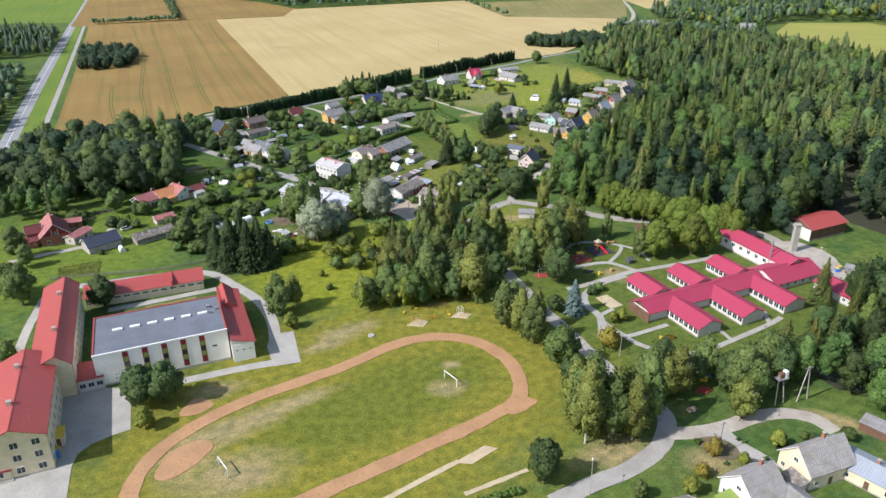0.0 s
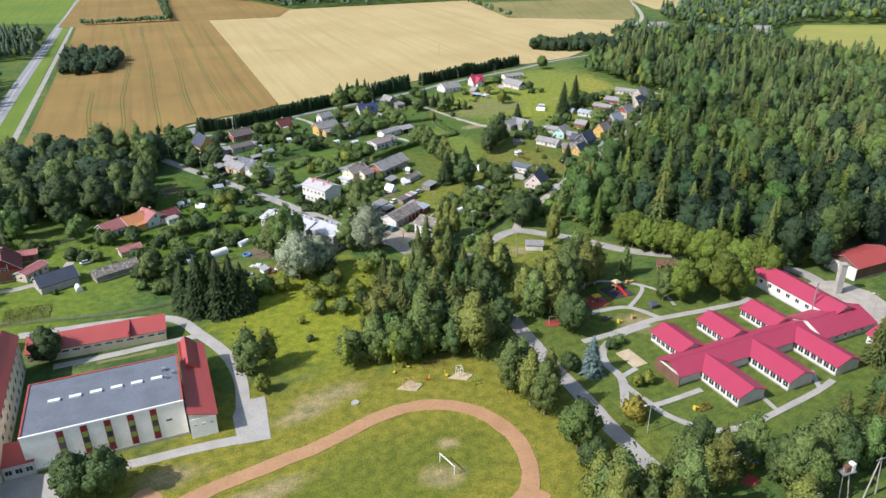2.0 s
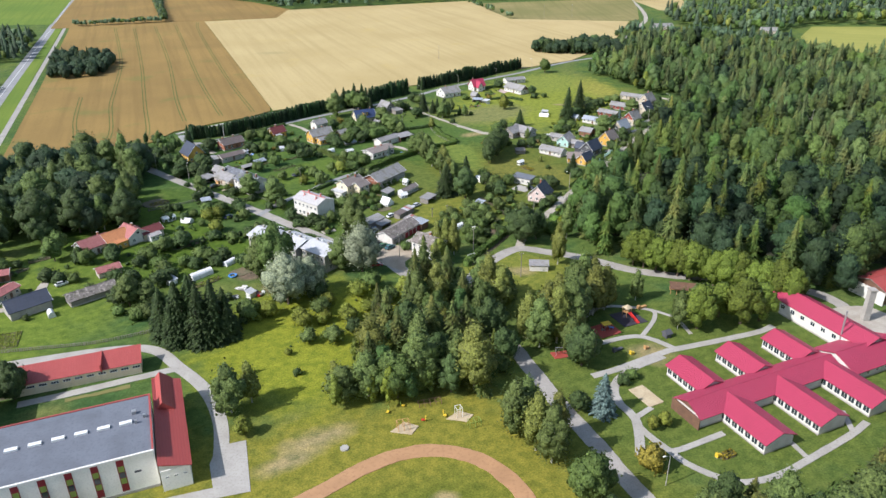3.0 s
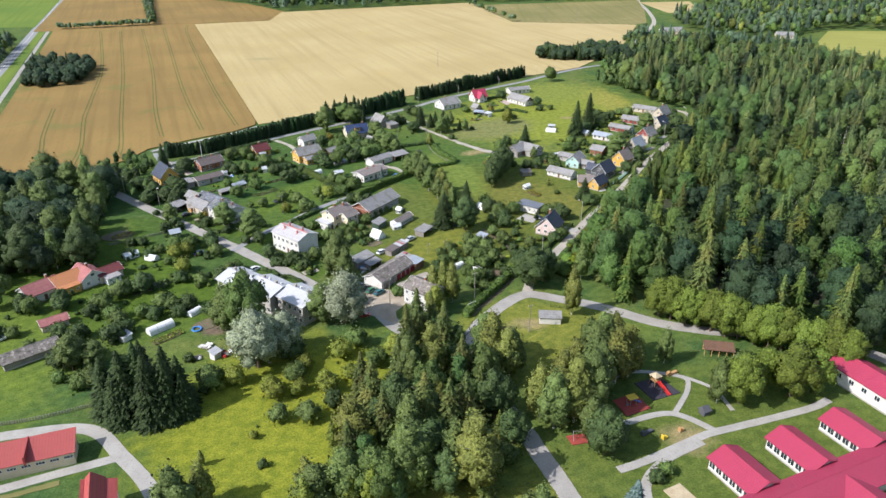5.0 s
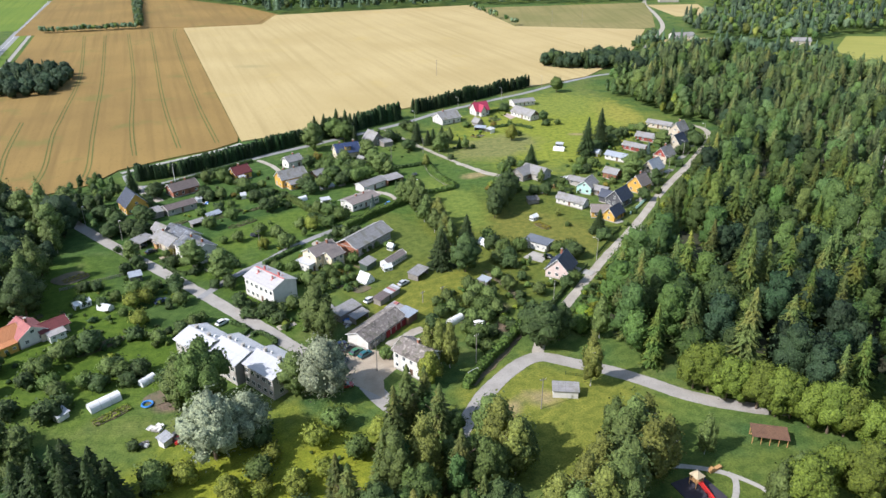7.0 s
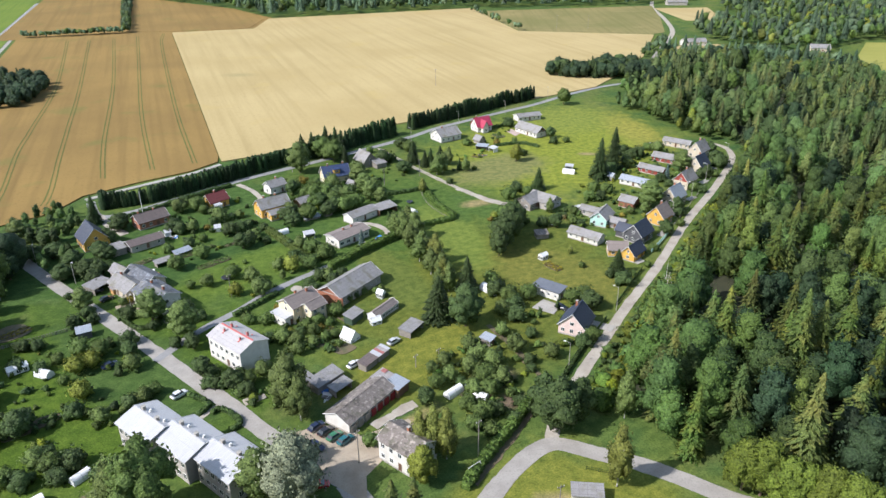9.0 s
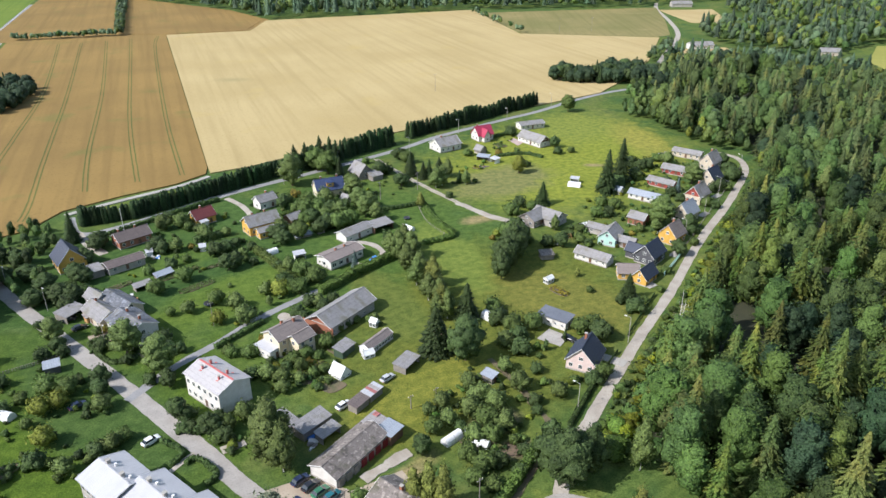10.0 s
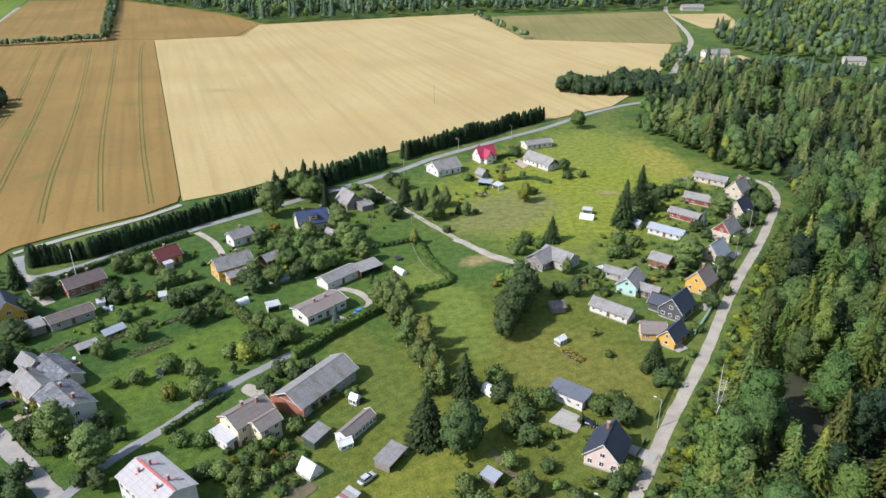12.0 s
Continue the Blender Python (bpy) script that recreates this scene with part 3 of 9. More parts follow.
def cone_crown(seed, h, r, base, tiers, arms, sprays, full=0.85, size=1.0):
    """A spruce: whorls of drooping boughs one above another, shorter towards the tip, with loose sprays at their ends."""
    rng = np.random.default_rng(seed)
    groups = []
    for k in range(tiers):
        f = (k / tiers) ** 0.86
        z0 = base + (h - base) * f
        step = (h - base) * 1.0 / tiers * (1.35 - 0.5 * f)
        R = r * (1 - f) ** full + 0.012 * h
        n = arms if f < 0.7 else max(5, arms - 3)
        a = 6.2832 * (np.arange(2 * n) / (2 * n)) + rng.uniform(0, 6.28) + rng.normal(0, 0.08, 2 * n)
        tip = (np.arange(2 * n) % 2 == 0)
        ro = R * np.where(tip, rng.uniform(0.82, 1.22, 2 * n), rng.uniform(0.5, 0.68, 2 * n))
        zo = z0 - np.where(tip, R * rng.uniform(0.12, 0.34, 2 * n), -step * 0.12)
        ri = R * 0.16
        zi = z0 + step * 1.15
        up = np.stack([np.cos(a) * ri, np.sin(a) * ri, np.full(2 * n, zi)], 1)
        lo = np.stack([np.cos(a) * ro, np.sin(a) * ro, zo], 1)
        v = np.concatenate([up, lo])
        i = np.arange(2 * n)
        j = (i + 1) % (2 * n)
        q = np.stack([i, i + 2 * n, j + 2 * n, j], 1)
        rad = np.stack([np.cos(a), np.sin(a), np.full(2 * n, 0.55)], 1)
        groups.append((v, q, unit(np.concatenate([rad, rad + rng.normal(0, 0.18, rad.shape)]))))
    s = sprays
    f = 1 - np.sqrt(1 - rng.uniform(0, 0.985, s))
    R = r * (1 - f) ** full + 0.012 * h
    a = rng.uniform(0, 6.2832, s)
    u = rng.uniform(0.55, 1.12, s)
    c = np.stack([np.cos(a) * R * u, np.sin(a) * R * u, base + (h - base) * f - R * 0.22 * u + step * 0.3], 1)
    along = np.stack([np.cos(a), np.sin(a), -rng.uniform(0.25, 0.6, s)], 1)
    across = np.stack([-np.sin(a), np.cos(a), rng.normal(0, 0.2, s)], 1)
    L = (size * (0.16 * R + 0.012 * h) * rng.uniform(0.7, 1.3, s))[:, None]
    W = L * rng.uniform(0.35, 0.55, s)[:, None]
    sag = np.array((0, 0, -0.3)) * W
    v = np.stack([c - along * L, c - across * W + sag, c + along * L, c + across * W + sag], 1).reshape(-1, 3)
    nb = unit(np.stack([np.cos(a), np.sin(a), 0.6 + 0.2 * u], 1) + rng.normal(0, 0.18, (s, 3)))
    groups.append((v, np.arange(len(v)).reshape(-1, 4), np.repeat(nb, 4, axis=0)))
    return join(groups)


def trunk_bm(h, r, top, limbs=4, seed=0, lean=0.0):
    rng = random.Random(seed)
    bm = bmesh.new()
    tube(bm, (0, 0, -0.3), (lean, 0, h * 0.45), r, r * 0.75)
    tube(bm, (lean, 0, h * 0.45), (lean * 1.4, 0, top), r * 0.75, r * 0.2)
    for k in range(limbs):
        a = rng.uniform(0, 6.28)
        z = h * rng.uniform(0.3, 0.6)
        tube(bm, (lean, 0, z), (math.cos(a) * h * 0.16, math.sin(a) * h * 0.16, z + h * 0.18), r * 0.4, r * 0.12, 6)
    return bm


KINDS = {}


def tree_kind(key, name, label, category, crown, leaf_mat, bark="bark", h=10.0, r=0.25, base=2.0):
    """The first tree of a kind stands for its copies; it waits far below until place() moves it."""
    v, q, n = crown
    e = tagged(new(name), label, category)
    if "bush" not in key:
        link_mesh("trunk", trunk_bm(h, r, h * 0.9, 4, len(key)), bark, e)
    cr = new("crown", numpy_mesh("crown", v, q, leaf_mat, n, np.full(len(v), 0.62)))
    cr.parent = e
    KINDS[key] = [e, h, False]


def place(key, x, y, h, wide=1.0, turn=None):
    """A tree of that kind, h metres high."""
    e, h0, used = KINDS[key]
    s = h / h0
    turn = (x * 37.7 + y * 91.3) % 360 if turn is None else turn
    ob = e
    if used:
        ob = copy_thing(e, pose(x, y, 0, 0, 0, turn))
    KINDS[key][2] = True
    ob.location = (x, y, 0)
    ob.rotation_euler = (0, 0, radians(turn))
    ob.scale = (s * wide, s * wide, s)
    return ob


def inside(x, y, poly):
    hit = np.zeros(len(x), bool)
    n = len(poly)
    for i in range(n):
        (x0, y0), (x1, y1) = poly[i], poly[(i + 1) % n]
        cross = ((y0 > y) != (y1 > y)) & (x < (x1 - x0) * (y - y0) / (y1 - y0 + 1e-9) + x0)
        hit ^= cross
    return hit


def scatter(poly, spacing, seed, jitter=0.42):
    """Uneven places within a polygon, about that far apart."""
    rng = np.random.default_rng(seed)
    p = np.array(poly, float)
    lo, hi = p.min(0), p.max(0)
    gx, gy = np.meshgrid(np.arange(lo[0], hi[0], spacing), np.arange(lo[1], hi[1], spacing * 0.87))
    gx[1::2] += spacing / 2
    x = (gx + rng.uniform(-jitter, jitter, gx.shape) * spacing).ravel()
    y = (gy + rng.uniform(-jitter, jitter, gy.shape) * spacing).ravel()
    ok = inside(x, y, poly) & (np.abs(x) < 0.64 * y + 40)
    return np.stack([x[ok], y[ok]], 1)


def wood(name, label, spots, crowns, mat, heights, seed, category="woodland"):
    """Many trees of one kind as one object: crowns (built 10 m high) set at the spots."""
    if len(spots) == 0:
        return None
    rng = np.random.default_rng(seed)
    groups, tints = [], []
    for k, (v, q, nm) in enumerate(crowns):
        mine = spots[k::len(crowns)]
        n = len(mine)
        if n == 0:
            continue
        hh = rng.uniform(*heights, n) / 10.0
        hh *= 1 + 0.22 * np.array([noise.noise((px * 0.045, py * 0.045, 3.0)) for px, py in mine])
        a = rng.uniform(0, 6.28, n)
        w = hh * rng.uniform(0.8, 1.2, n)
        ca, sa = np.cos(a) * w, np.sin(a) * w
        x = v[None, :, 0] * ca[:, None] - v[None, :, 1] * sa[:, None] + mine[:, 0, None]
        y = v[None, :, 0] * sa[:, None] + v[None, :, 1] * ca[:, None] + mine[:, 1, None]
        z = v[None, :, 2] * hh[:, None]
        vv = np.stack([x, y, z], 2).reshape(-1, 3)
        qq = (q[None] + (np.arange(n) * len(v))[:, None, None]).reshape(-1, 4)
        cu, su = np.cos(a)[:, None], np.sin(a)[:, None]
        nn = np.stack([nm[None, :, 0] * cu - nm[None, :, 1] * su, nm[None, :, 0] * su + nm[None, :, 1] * cu, np.repeat(nm[None, :, 2], n, axis=0)], 2).reshape(-1, 3)
        groups.append((vv, qq, nn))
        tints.append(np.repeat(rng.uniform(0, 1, n), len(v)))
    v, q, nn = join(groups)
    return tagged(new(name, numpy_mesh(name, v, q, mat, nn, np.concatenate(tints))), label, category, kind="stuff")


def hedge(name, pts, width, height, mat, label, leaf=0.35, density=9.0, wobble=0.12):
    """A clipped or wild hedge along a line: a dense heart with leaf sprays all over it."""
    rng = np.random.default_rng(int(abs(pts[0][0] * 13 + pts[0][1])))
    line = smooth_line(pts, 1.5)
    groups = []
    for a, b in zip(line[:-1], line[1:]):
        L = np.linalg.norm(b - a)
        t = (b - a) / (L + 1e-9)
        nv = np.array((-t[1], t[0]))
        hh = height * rng.uniform(1 - wobble, 1 + wobble)
        ww = width * rng.uniform(1 - wobble, 1 + wobble)
        n = max(6, int(density * L * (width + 2 * height) / 3))
        s = rng.uniform(0, L, n)
        k = rng.uniform(-1, 1, n)
        side = np.abs(k) > width / (width + 2 * height)
        off = np.where(side, np.sign(k) * ww / 2, k / (width / (width + 2 * height)) * ww / 2)
        z = np.where(side, rng.uniform(0.05, 1, n) * hh, hh)
        pos = np.stack([a[0] + t[0] * s + nv[0] * off, a[1] + t[1] * s + nv[1] * off, z], 1)
        nr = np.where(side[:, None], np.stack([nv[0] * np.sign(k), nv[1] * np.sign(k), 0.3 * np.ones(n)], 1), np.array((0, 0, 1.0)))
        groups.append(leaf_quads(pos, nr, leaf, rng))
        c = [(a + nv * ww * 0.44), (b + nv * ww * 0.44), (b - nv * ww * 0.44), (a - nv * ww * 0.44)]
        hz = hh * 0.93
        bx = np.array([(*p, 0) for p in c] + [(*p, hz) for p in c])
        groups.append((bx, np.array([(4, 5, 6, 7), (0, 1, 5, 4), (1, 2, 6, 5), (2, 3, 7, 6), (3, 0, 4, 7)]), bx))
    v, q, n = join(groups)
    return tagged(new(name, numpy_mesh(name, v, q, mat, None, np.full(len(v), 0.7))), label, "hedge")


# ---- buildings ----
def local(bm, m):
    bm.transform(m)
    return bm


def window(parent, m, w, h, frame_mat="trim", bars=1):
    """A window on a wall: m puts its foot's middle, with y pointing out of the wall."""
    bm = bmesh.new()
    t = 0.09
    for x0, x1, z0, z1 in ((-w / 2, w / 2, 0, t), (-w / 2, w / 2, h - t, h), (-w / 2, -w / 2 + t, t, h - t), (w / 2 - t, w / 2, t, h - t)):
        box(bm, x0, x1, -0.04, 0.07, z0, z1)
    for k in range(bars):
        x = -w / 2 + w * (k + 1) / (bars + 1)
        box(bm, x - 0.035, x + 0.035, -0.03, 0.055, t, h - t)
    f = part("window", local(bm, m), frame_mat, parent)
    part("pane", local(box(bmesh.new(), -w / 2 + t * 0.5, w / 2 - t * 0.5, -0.05, 0.025, t * 0.5, h - t * 0.5), m), "glass", f)
    return f


def door(parent, m, w=1.0, h=2.05, mat="brownwood"):
    d = part("door", local(box(bmesh.new(), -w / 2, w / 2, -0.05, 0.05, 0.0, h), m), mat, parent)
    part("door_handle", local(box(bmesh.new(), w / 2 - 0.2, w / 2 - 0.08, 0.05, 0.12, 1.0, 1.05), m), "metal", d)


def side(axis, d, s, z):
    """A pose on a wall of a house: axis 'x+' etc. names the wall, d its distance from the middle, s the place along it."""
    turn = {"y+": 0, "y-": 180, "x+": -90, "x-": 90}[axis]
    if axis[0] == "y":
        return pose(s, d if axis == "y+" else -d, z, 0, 0, turn)
    return pose(d if axis == "x+" else -d, s, z, 0, 0, turn)


def chimney(parent, x, y, z0, z1, mat="brickred", w=0.6):
    c = part("chimney", box(bmesh.new(), x - w / 2, x + w / 2, y - w / 2, y + w / 2, z0, z1), mat, parent)
    part("cap", box(bmesh.new(), x - w / 2 - 0.08, x + w / 2 + 0.08, y - w / 2 - 0.08, y + w / 2 + 0.08, z1, z1 + 0.12), "concrete", c)


def gable(name, label, category, x, y, rot, L, W, h, H, wall, roof, over=0.45, gable_wall=None, windows=(0, 0), floors=1, first=0.95,
          wsize=(1.1, 1.2), doors=("y-",), chimneys=(), gwin=True, thick=0.16, group="", plinth=True, blank=(), shift=0.0):
    """A house with a pitched roof L by W from eave to eave, its ridge along local x, off by shift. windows: how many a storey along a long wall and along an end wall."""
    e = tagged(new(name), label, category, group)
    e.matrix_world = pose(x, y, 0, 0, 0, rot)
    L, W = L - 2 * over, W - 2 * over
    l, w = L / 2, W / 2
    part("wall", box(bmesh.new(), -l, l, -w, w, -0.3, h), wall, e)
    if plinth:
        bm = bmesh.new()
        box(bm, -l - 0.05, l + 0.05, -w - 0.05, w + 0.05, -0.3, 0.4)
        part("plinth", bm, "greywall", e)
    if H > h + 0.05:
        for sx in (-1, 1):
            bm = bmesh.new()
            a, b = sx * l, sx * (l - 0.2)
            t = [bm.verts.new(p) for p in ((a, -w, h), (a, w, h), (a, shift, H - 0.08))]
            u = [bm.verts.new(p) for p in ((b, -w, h), (b, w, h), (b, shift, H - 0.08))]
            bm.faces.new(t)
            bm.faces.new(u[::-1])
            for i in range(3):
                bm.faces.new((t[i], u[i], u[(i + 1) % 3], t[(i + 1) % 3]))
            part("gable_end", bm, gable_wall or wall, e)
    for sy in (-1, 1):
        slope = (H - h) / (w - sy * shift)
        bm = bmesh.new()
        x0, x1 = -l - over, l + over
        ye, ze = sy * (w + over), h - slope * over
        nx = math.sqrt(1 + slope * slope)
        lift = thick * nx
        cs = [(x0, ye, ze), (x1, ye, ze), (x1, shift, H), (x0, shift, H)]
        lo = [bm.verts.new(c) for c in cs]
        hi = [bm.verts.new((c[0], c[1], c[2] + lift)) for c in cs]
        bm.faces.new(lo)
        bm.faces.new(hi[::-1])
        for i in range(4):
            bm.faces.new((lo[i], lo[(i + 1) % 4], hi[(i + 1) % 4], hi[i]))
        part("roof", bm, roof, e)
    slope = (H - h) / w
    zr = H + thick * math.sqrt(1 + slope * slope)
    part("ridge_cap", box(bmesh.new(), -l - over, l + over, shift - 0.14, shift + 0.14, zr - 0.12, zr + 0.035), roof, e)
    for sx in (-1, 1):
        bm = bmesh.new()
        for sy in (-1, 1):
            a = Vector((sx * (l + over + 0.012), sy * (w + over), h - slope * over + 0.02))
            b = Vector((sx * (l + over + 0.012), shift, H + 0.02))
            d = Vector((0, 0, 0.2))
            o = Vector((sx * 0.04, 0, 0))
            vs = [bm.verts.new(p) for p in (a, b, b + d, a + d, a + o, b + o, b + d + o, a + d + o)]
            for f in ((0, 1, 2, 3), (7, 6, 5, 4), (0, 4, 5, 1), (3, 2, 6, 7), (0, 3, 7, 4), (1, 5, 6, 2)):
                bm.faces.new([vs[i] for i in f])
        part("barge_board", bm, "greywood" if wall in ("greywood", "brownwood") else roof if roof in ("roof_wine", "roof_red") else "trim", e)
    nl, ng = windows
    fh = (h - 0.2) / floors
    for fl in range(floors):
        z = first + fl * fh
        for ax, n, d, span in (("y+", nl, w, L), ("y-", nl, w, L), ("x+", ng, l, W), ("x-", ng, l, W)):
            if ax in blank:
                continue
            for k in range(n):
                s = -span / 2 + span * (k + 0.5) / n
                if fl == 0 and ax in doors and k == n // 2:
                    door(e, side(ax, d, s, 0.1), mat="brownwood")
                    continue
                window(e, side(ax, d, s, z), *wsize)
    if gwin and H - h > 1.8:
        for ax in ("x+", "x-"):
            if ax not in blank:
                window(e, side(ax, l, 0, h + 0.25), min(1.2, W * 0.16), 1.1)
    for cx, cy in chimneys:
        chimney(e, cx, cy, h, zr + 0.8)
    return e


def merge(house, *wings):
    """The parts of the wings become parts of the house."""
    for w in wings:
        m = house.matrix_basis.inverted() @ w.matrix_basis
        for o in list(w.children):
            for p in [o] + list(o.children):
                p.data.transform(m)
            o.parent = house
        bpy.data.objects.remove(w)
    return house


def shed_roof(name, label, category, x, y, rot, L, W, h0, h1, wall, roof, over=0.3, windows=0, open_front=False, doors=True, group=""):
    """A shed whose single slope falls from y+ (h1) to y- (h0)."""
    e = tagged(new(name), label, category, group)
    e.matrix_world = pose(x, y, 0, 0, 0, rot)
    L, W = L - 2 * over, W - 2 * over
    l, w = L / 2, W / 2
    bm = bmesh.new()
    if open_front:
        for x0, x1, y0, y1 in ((-l, l, w - 0.15, w), (-l, -l + 0.15, -w, w - 0.15), (l - 0.15, l, -w, w - 0.15)):
            vs = []
            for z0 in (0, 1):
                for px, py in ((x0, y0), (x1, y0), (x1, y1), (x0, y1)):
                    vs.append(bm.verts.new((px, py, -0.2 if z0 == 0 else h0 + (h1 - h0) * (py + w) / W)))
            for f in ((3, 2, 1, 0), (4, 5, 6, 7), (0, 1, 5, 4), (1, 2, 6, 5), (2, 3, 7, 6), (3, 0, 4, 7)):
                bm.faces.new([vs[i] for i in f])
    else:
        vs = [bm.verts.new((px, py, z)) for px, py, z in ((-l, -w, -0.2), (l, -w, -0.2), (l, w, -0.2), (-l, w, -0.2), (-l, -w, h0), (l, -w, h0), (l, w, h1), (-l, w, h1))]
        for f in ((3, 2, 1, 0), (4, 5, 6, 7), (0, 1, 5, 4), (1, 2, 6, 5), (2, 3, 7, 6), (3, 0, 4, 7)):
            bm.faces.new([vs[i] for i in f])
    part("wall", bm, wall, e)
    k = (h1 - h0) / W
    bm = bmesh.new()
    vs = []
    for dz in (0.01, 0.13):
        for px, py in ((-l - over, -w - over), (l + over, -w - over), (l + over, w + over), (-l - over, w + over)):
            vs.append(bm.verts.new((px, py, h0 + k * (py + w) + dz)))
    for f in ((3, 2, 1, 0), (4, 5, 6, 7), (0, 1, 5, 4), (1, 2, 6, 5), (2, 3, 7, 6), (3, 0, 4, 7)):
        bm.faces.new([vs[i] for i in f])
    part("roof", bm, roof, e)
    for i in range(windows):
        window(e, side("y-", w, -l + L * (i + 0.5) / windows, min(1.0, h0 - 1.1)), 0.9, 0.8)
    if doors and not open_front:
        door(e, side("x+", l, 0, 0.05), 0.9, min(1.9, h0 - 0.1), "brownwood")
    return e

# ---- ground, fields and roads ----
bm = bmesh.new()
prism(bm, [(-2600, -1200), (2600, -1200), (2600, 4200), (-2600, 4200)], -2.0, 0.0)
tagged(link_mesh("ground", bm, "grass"), "wide flat ground of mown and wild grass", "grass", kind="structure")

slab("field", [(-212, 372), (-188, 391), (-168, 402), (-153, 416), (-149, 435), (-132, 452), (-114, 466.5), (-105, 480), (-107, 489), (-271, 892), (-317, 881), (-405, 850), (-282, 548)], "wheat_dark", "ripening orange-brown grain field with green tints", "field", 0.5)
slab("field", [(-106.6, 489), (-270.6, 892.5), (-194, 917), (-196, 994), (37, 1082), (78, 892), (207, 865), (168, 752), (140, 690), (118, 657), (107, 639), (95, 630), (62, 606), (36, 592), (6, 568), (-24, 546), (-44, 528), (-67, 509), (-88, 490), (-103, 481)], "wheat_light", "pale golden ripe grain field", "field", 0.5)
slab("field", [(-405, 868), (-326, 894), (-462, 1240), (-560, 1225)], "wheat_dark", "far brown grain field beyond a shelter belt", "field", 0.4)
slab("field", [(-311, 898), (-272, 899), (-200, 922), (-201, 992), (-262, 1080), (-448, 1236)], "wheat_dark", "far brown grain field beside a shelter belt", "field", 0.4)
slab("field", [(-424, 846), (-262, 886), (-190, 910), (-190, 996), (-262, 1090), (-455, 1246), (-570, 1228)], "wheat_dark", "far stubble strip between grain fields", "field", 0.2)
slab("field", [(300, 648), (345, 606), (400, 596), (480, 768), (470, 808), (385, 815), (345, 752)], "hay", "small yellow-green field in a forest clearing", "field", 0.3)
slab("meadow", [(44, 1055), (266, 1100), (246, 985), (222, 882), (205, 870), (80, 894)], "meadow", "rough unmown meadow with scrub and brown grass", "meadow", 0.1)
slab("meadow", [(-560, 880), (-440, 880), (-580, 1240), (-760, 1240)], "verge", "green field beside the highway", "meadow", 0.1)
slab("meadow", [(-218, 372), (-226, 362), (-306, 552), (-545, 1153), (-536, 1153), (-286, 535)], "verge", "mown green verge between highway and cycle path", "verge", 0.02)
slab("meadow", [(262, 1075), (330, 1080), (310, 960), (268, 965)], "wheat_light", "far straw-coloured clearing beside a road", "meadow", 0.1)
slab("meadow", [(200, 800), (250, 812), (256, 738), (196, 752)], "wheat_light", "dry grass yard round a far house", "meadow", 0.05)
# wheel tracks of the sprayer through the grain
for pts in ([(-115, 478), (-162, 587), (-253, 815), (-276, 884)], [(-132, 469), (-178, 574), (-253, 761), (-296, 868)], [(-150, 457), (-174.7, 515), (-228, 652), (-314, 856)],
            [(-160, 424), (-165.5, 441), (-184.5, 487), (-207, 543), (-246, 640), (-333, 846)], [(-176, 409), (-186, 440), (-210, 496), (-227, 543), (-268, 653), (-352, 842)], [(-193, 412), (-205, 437), (-218, 465), (-240, 520)]):
    for off in (-1.0, 1.0):
        ribbon("wheel_track", [(x + off, y) for x, y in pts], 0.6, "tramline", "green sprayer wheel track through grain", "track", thick=0.53, ragged=0.15)

ribbon("road", [(-196, 280), (-228, 354), (-306, 548), (-420, 838), (-549, 1160)], 8.6, "asphalt", "wide grey asphalt highway", "road", ragged=0.02)
ribbon("road_line", [(-196, 280), (-228, 354), (-306, 548), (-420, 838), (-549, 1160)], 0.25, "trim", "white painted centre line of the highway", "road marking", ragged=0.0, thick=0.065)
ribbon("path", [(-210, 350), (-281, 528), (-400, 824), (-534, 1155)], 3.2, "old_asphalt", "pale asphalt cycle path beside the highway", "path", ragged=0.05)
ribbon("road", [(-190, 418), (-160, 391), (-128, 362), (-101, 339.5), (-74, 317), (-58, 303), (-48, 294.6), (-40, 287), (-28, 277), (-16, 268)], 4.3, "old_asphalt", "worn pale asphalt village road", "road")
ribbon("road", [(-16, 268), (-9, 259), (-1, 253), (7, 249)], 5.0, "old_asphalt", "worn asphalt lane behind trees", "road")
slab("parking_lot", [(-32, 283), (-24, 287), (-14, 283), (-4, 289), (-2, 286), (-12, 270), (-11, 262), (-22, 270)], "sandy_gravel", "sandy gravel parking yard beside garages", "parking")
ribbon("road", [(-73, 313), (-66, 328), (-58, 339), (-50, 352), (-38, 366), (-27, 378), (-20, 386)], 2.7, "asphalt", "narrow asphalt side lane", "road")
ribbon("road", [(28, 279), (33, 296), (39, 305), (48, 321), (60, 342), (76, 368), (98, 407), (119, 440), (137, 471), (145, 488), (146, 503), (138, 512)], 3.1, "gravel", "pale gravel road along the forest edge", "road")
ribbon("road", [(7, 249), (14, 264), (22, 275), (29, 280), (37, 277.5), (46, 274), (55, 269), (64, 263), (78, 258), (95, 256), (118, 246), (124, 234)], 4.4, "old_asphalt", "asphalt lane curving past a lawn", "road")
ribbon("road", [(22, 110), (31, 115), (41, 120), (49, 127), (53, 136), (51, 143), (46, 152), (41, 163), (36, 176), (30, 190), (24, 207), (18, 223), (12, 238), (6, 250)], 4.4, "old_asphalt", "worn asphalt road between trees", "road")
ribbon("road", [(52, 131), (60, 131.5), (68, 134), (75, 137), (82, 138), (88, 136), (91, 131)], 4.2, "gravel", "gravel drive curving to the houses", "road")
ribbon("road", [(64, 132), (67, 126), (71, 121)], 4.0, "concrete", "short concrete drive", "road")
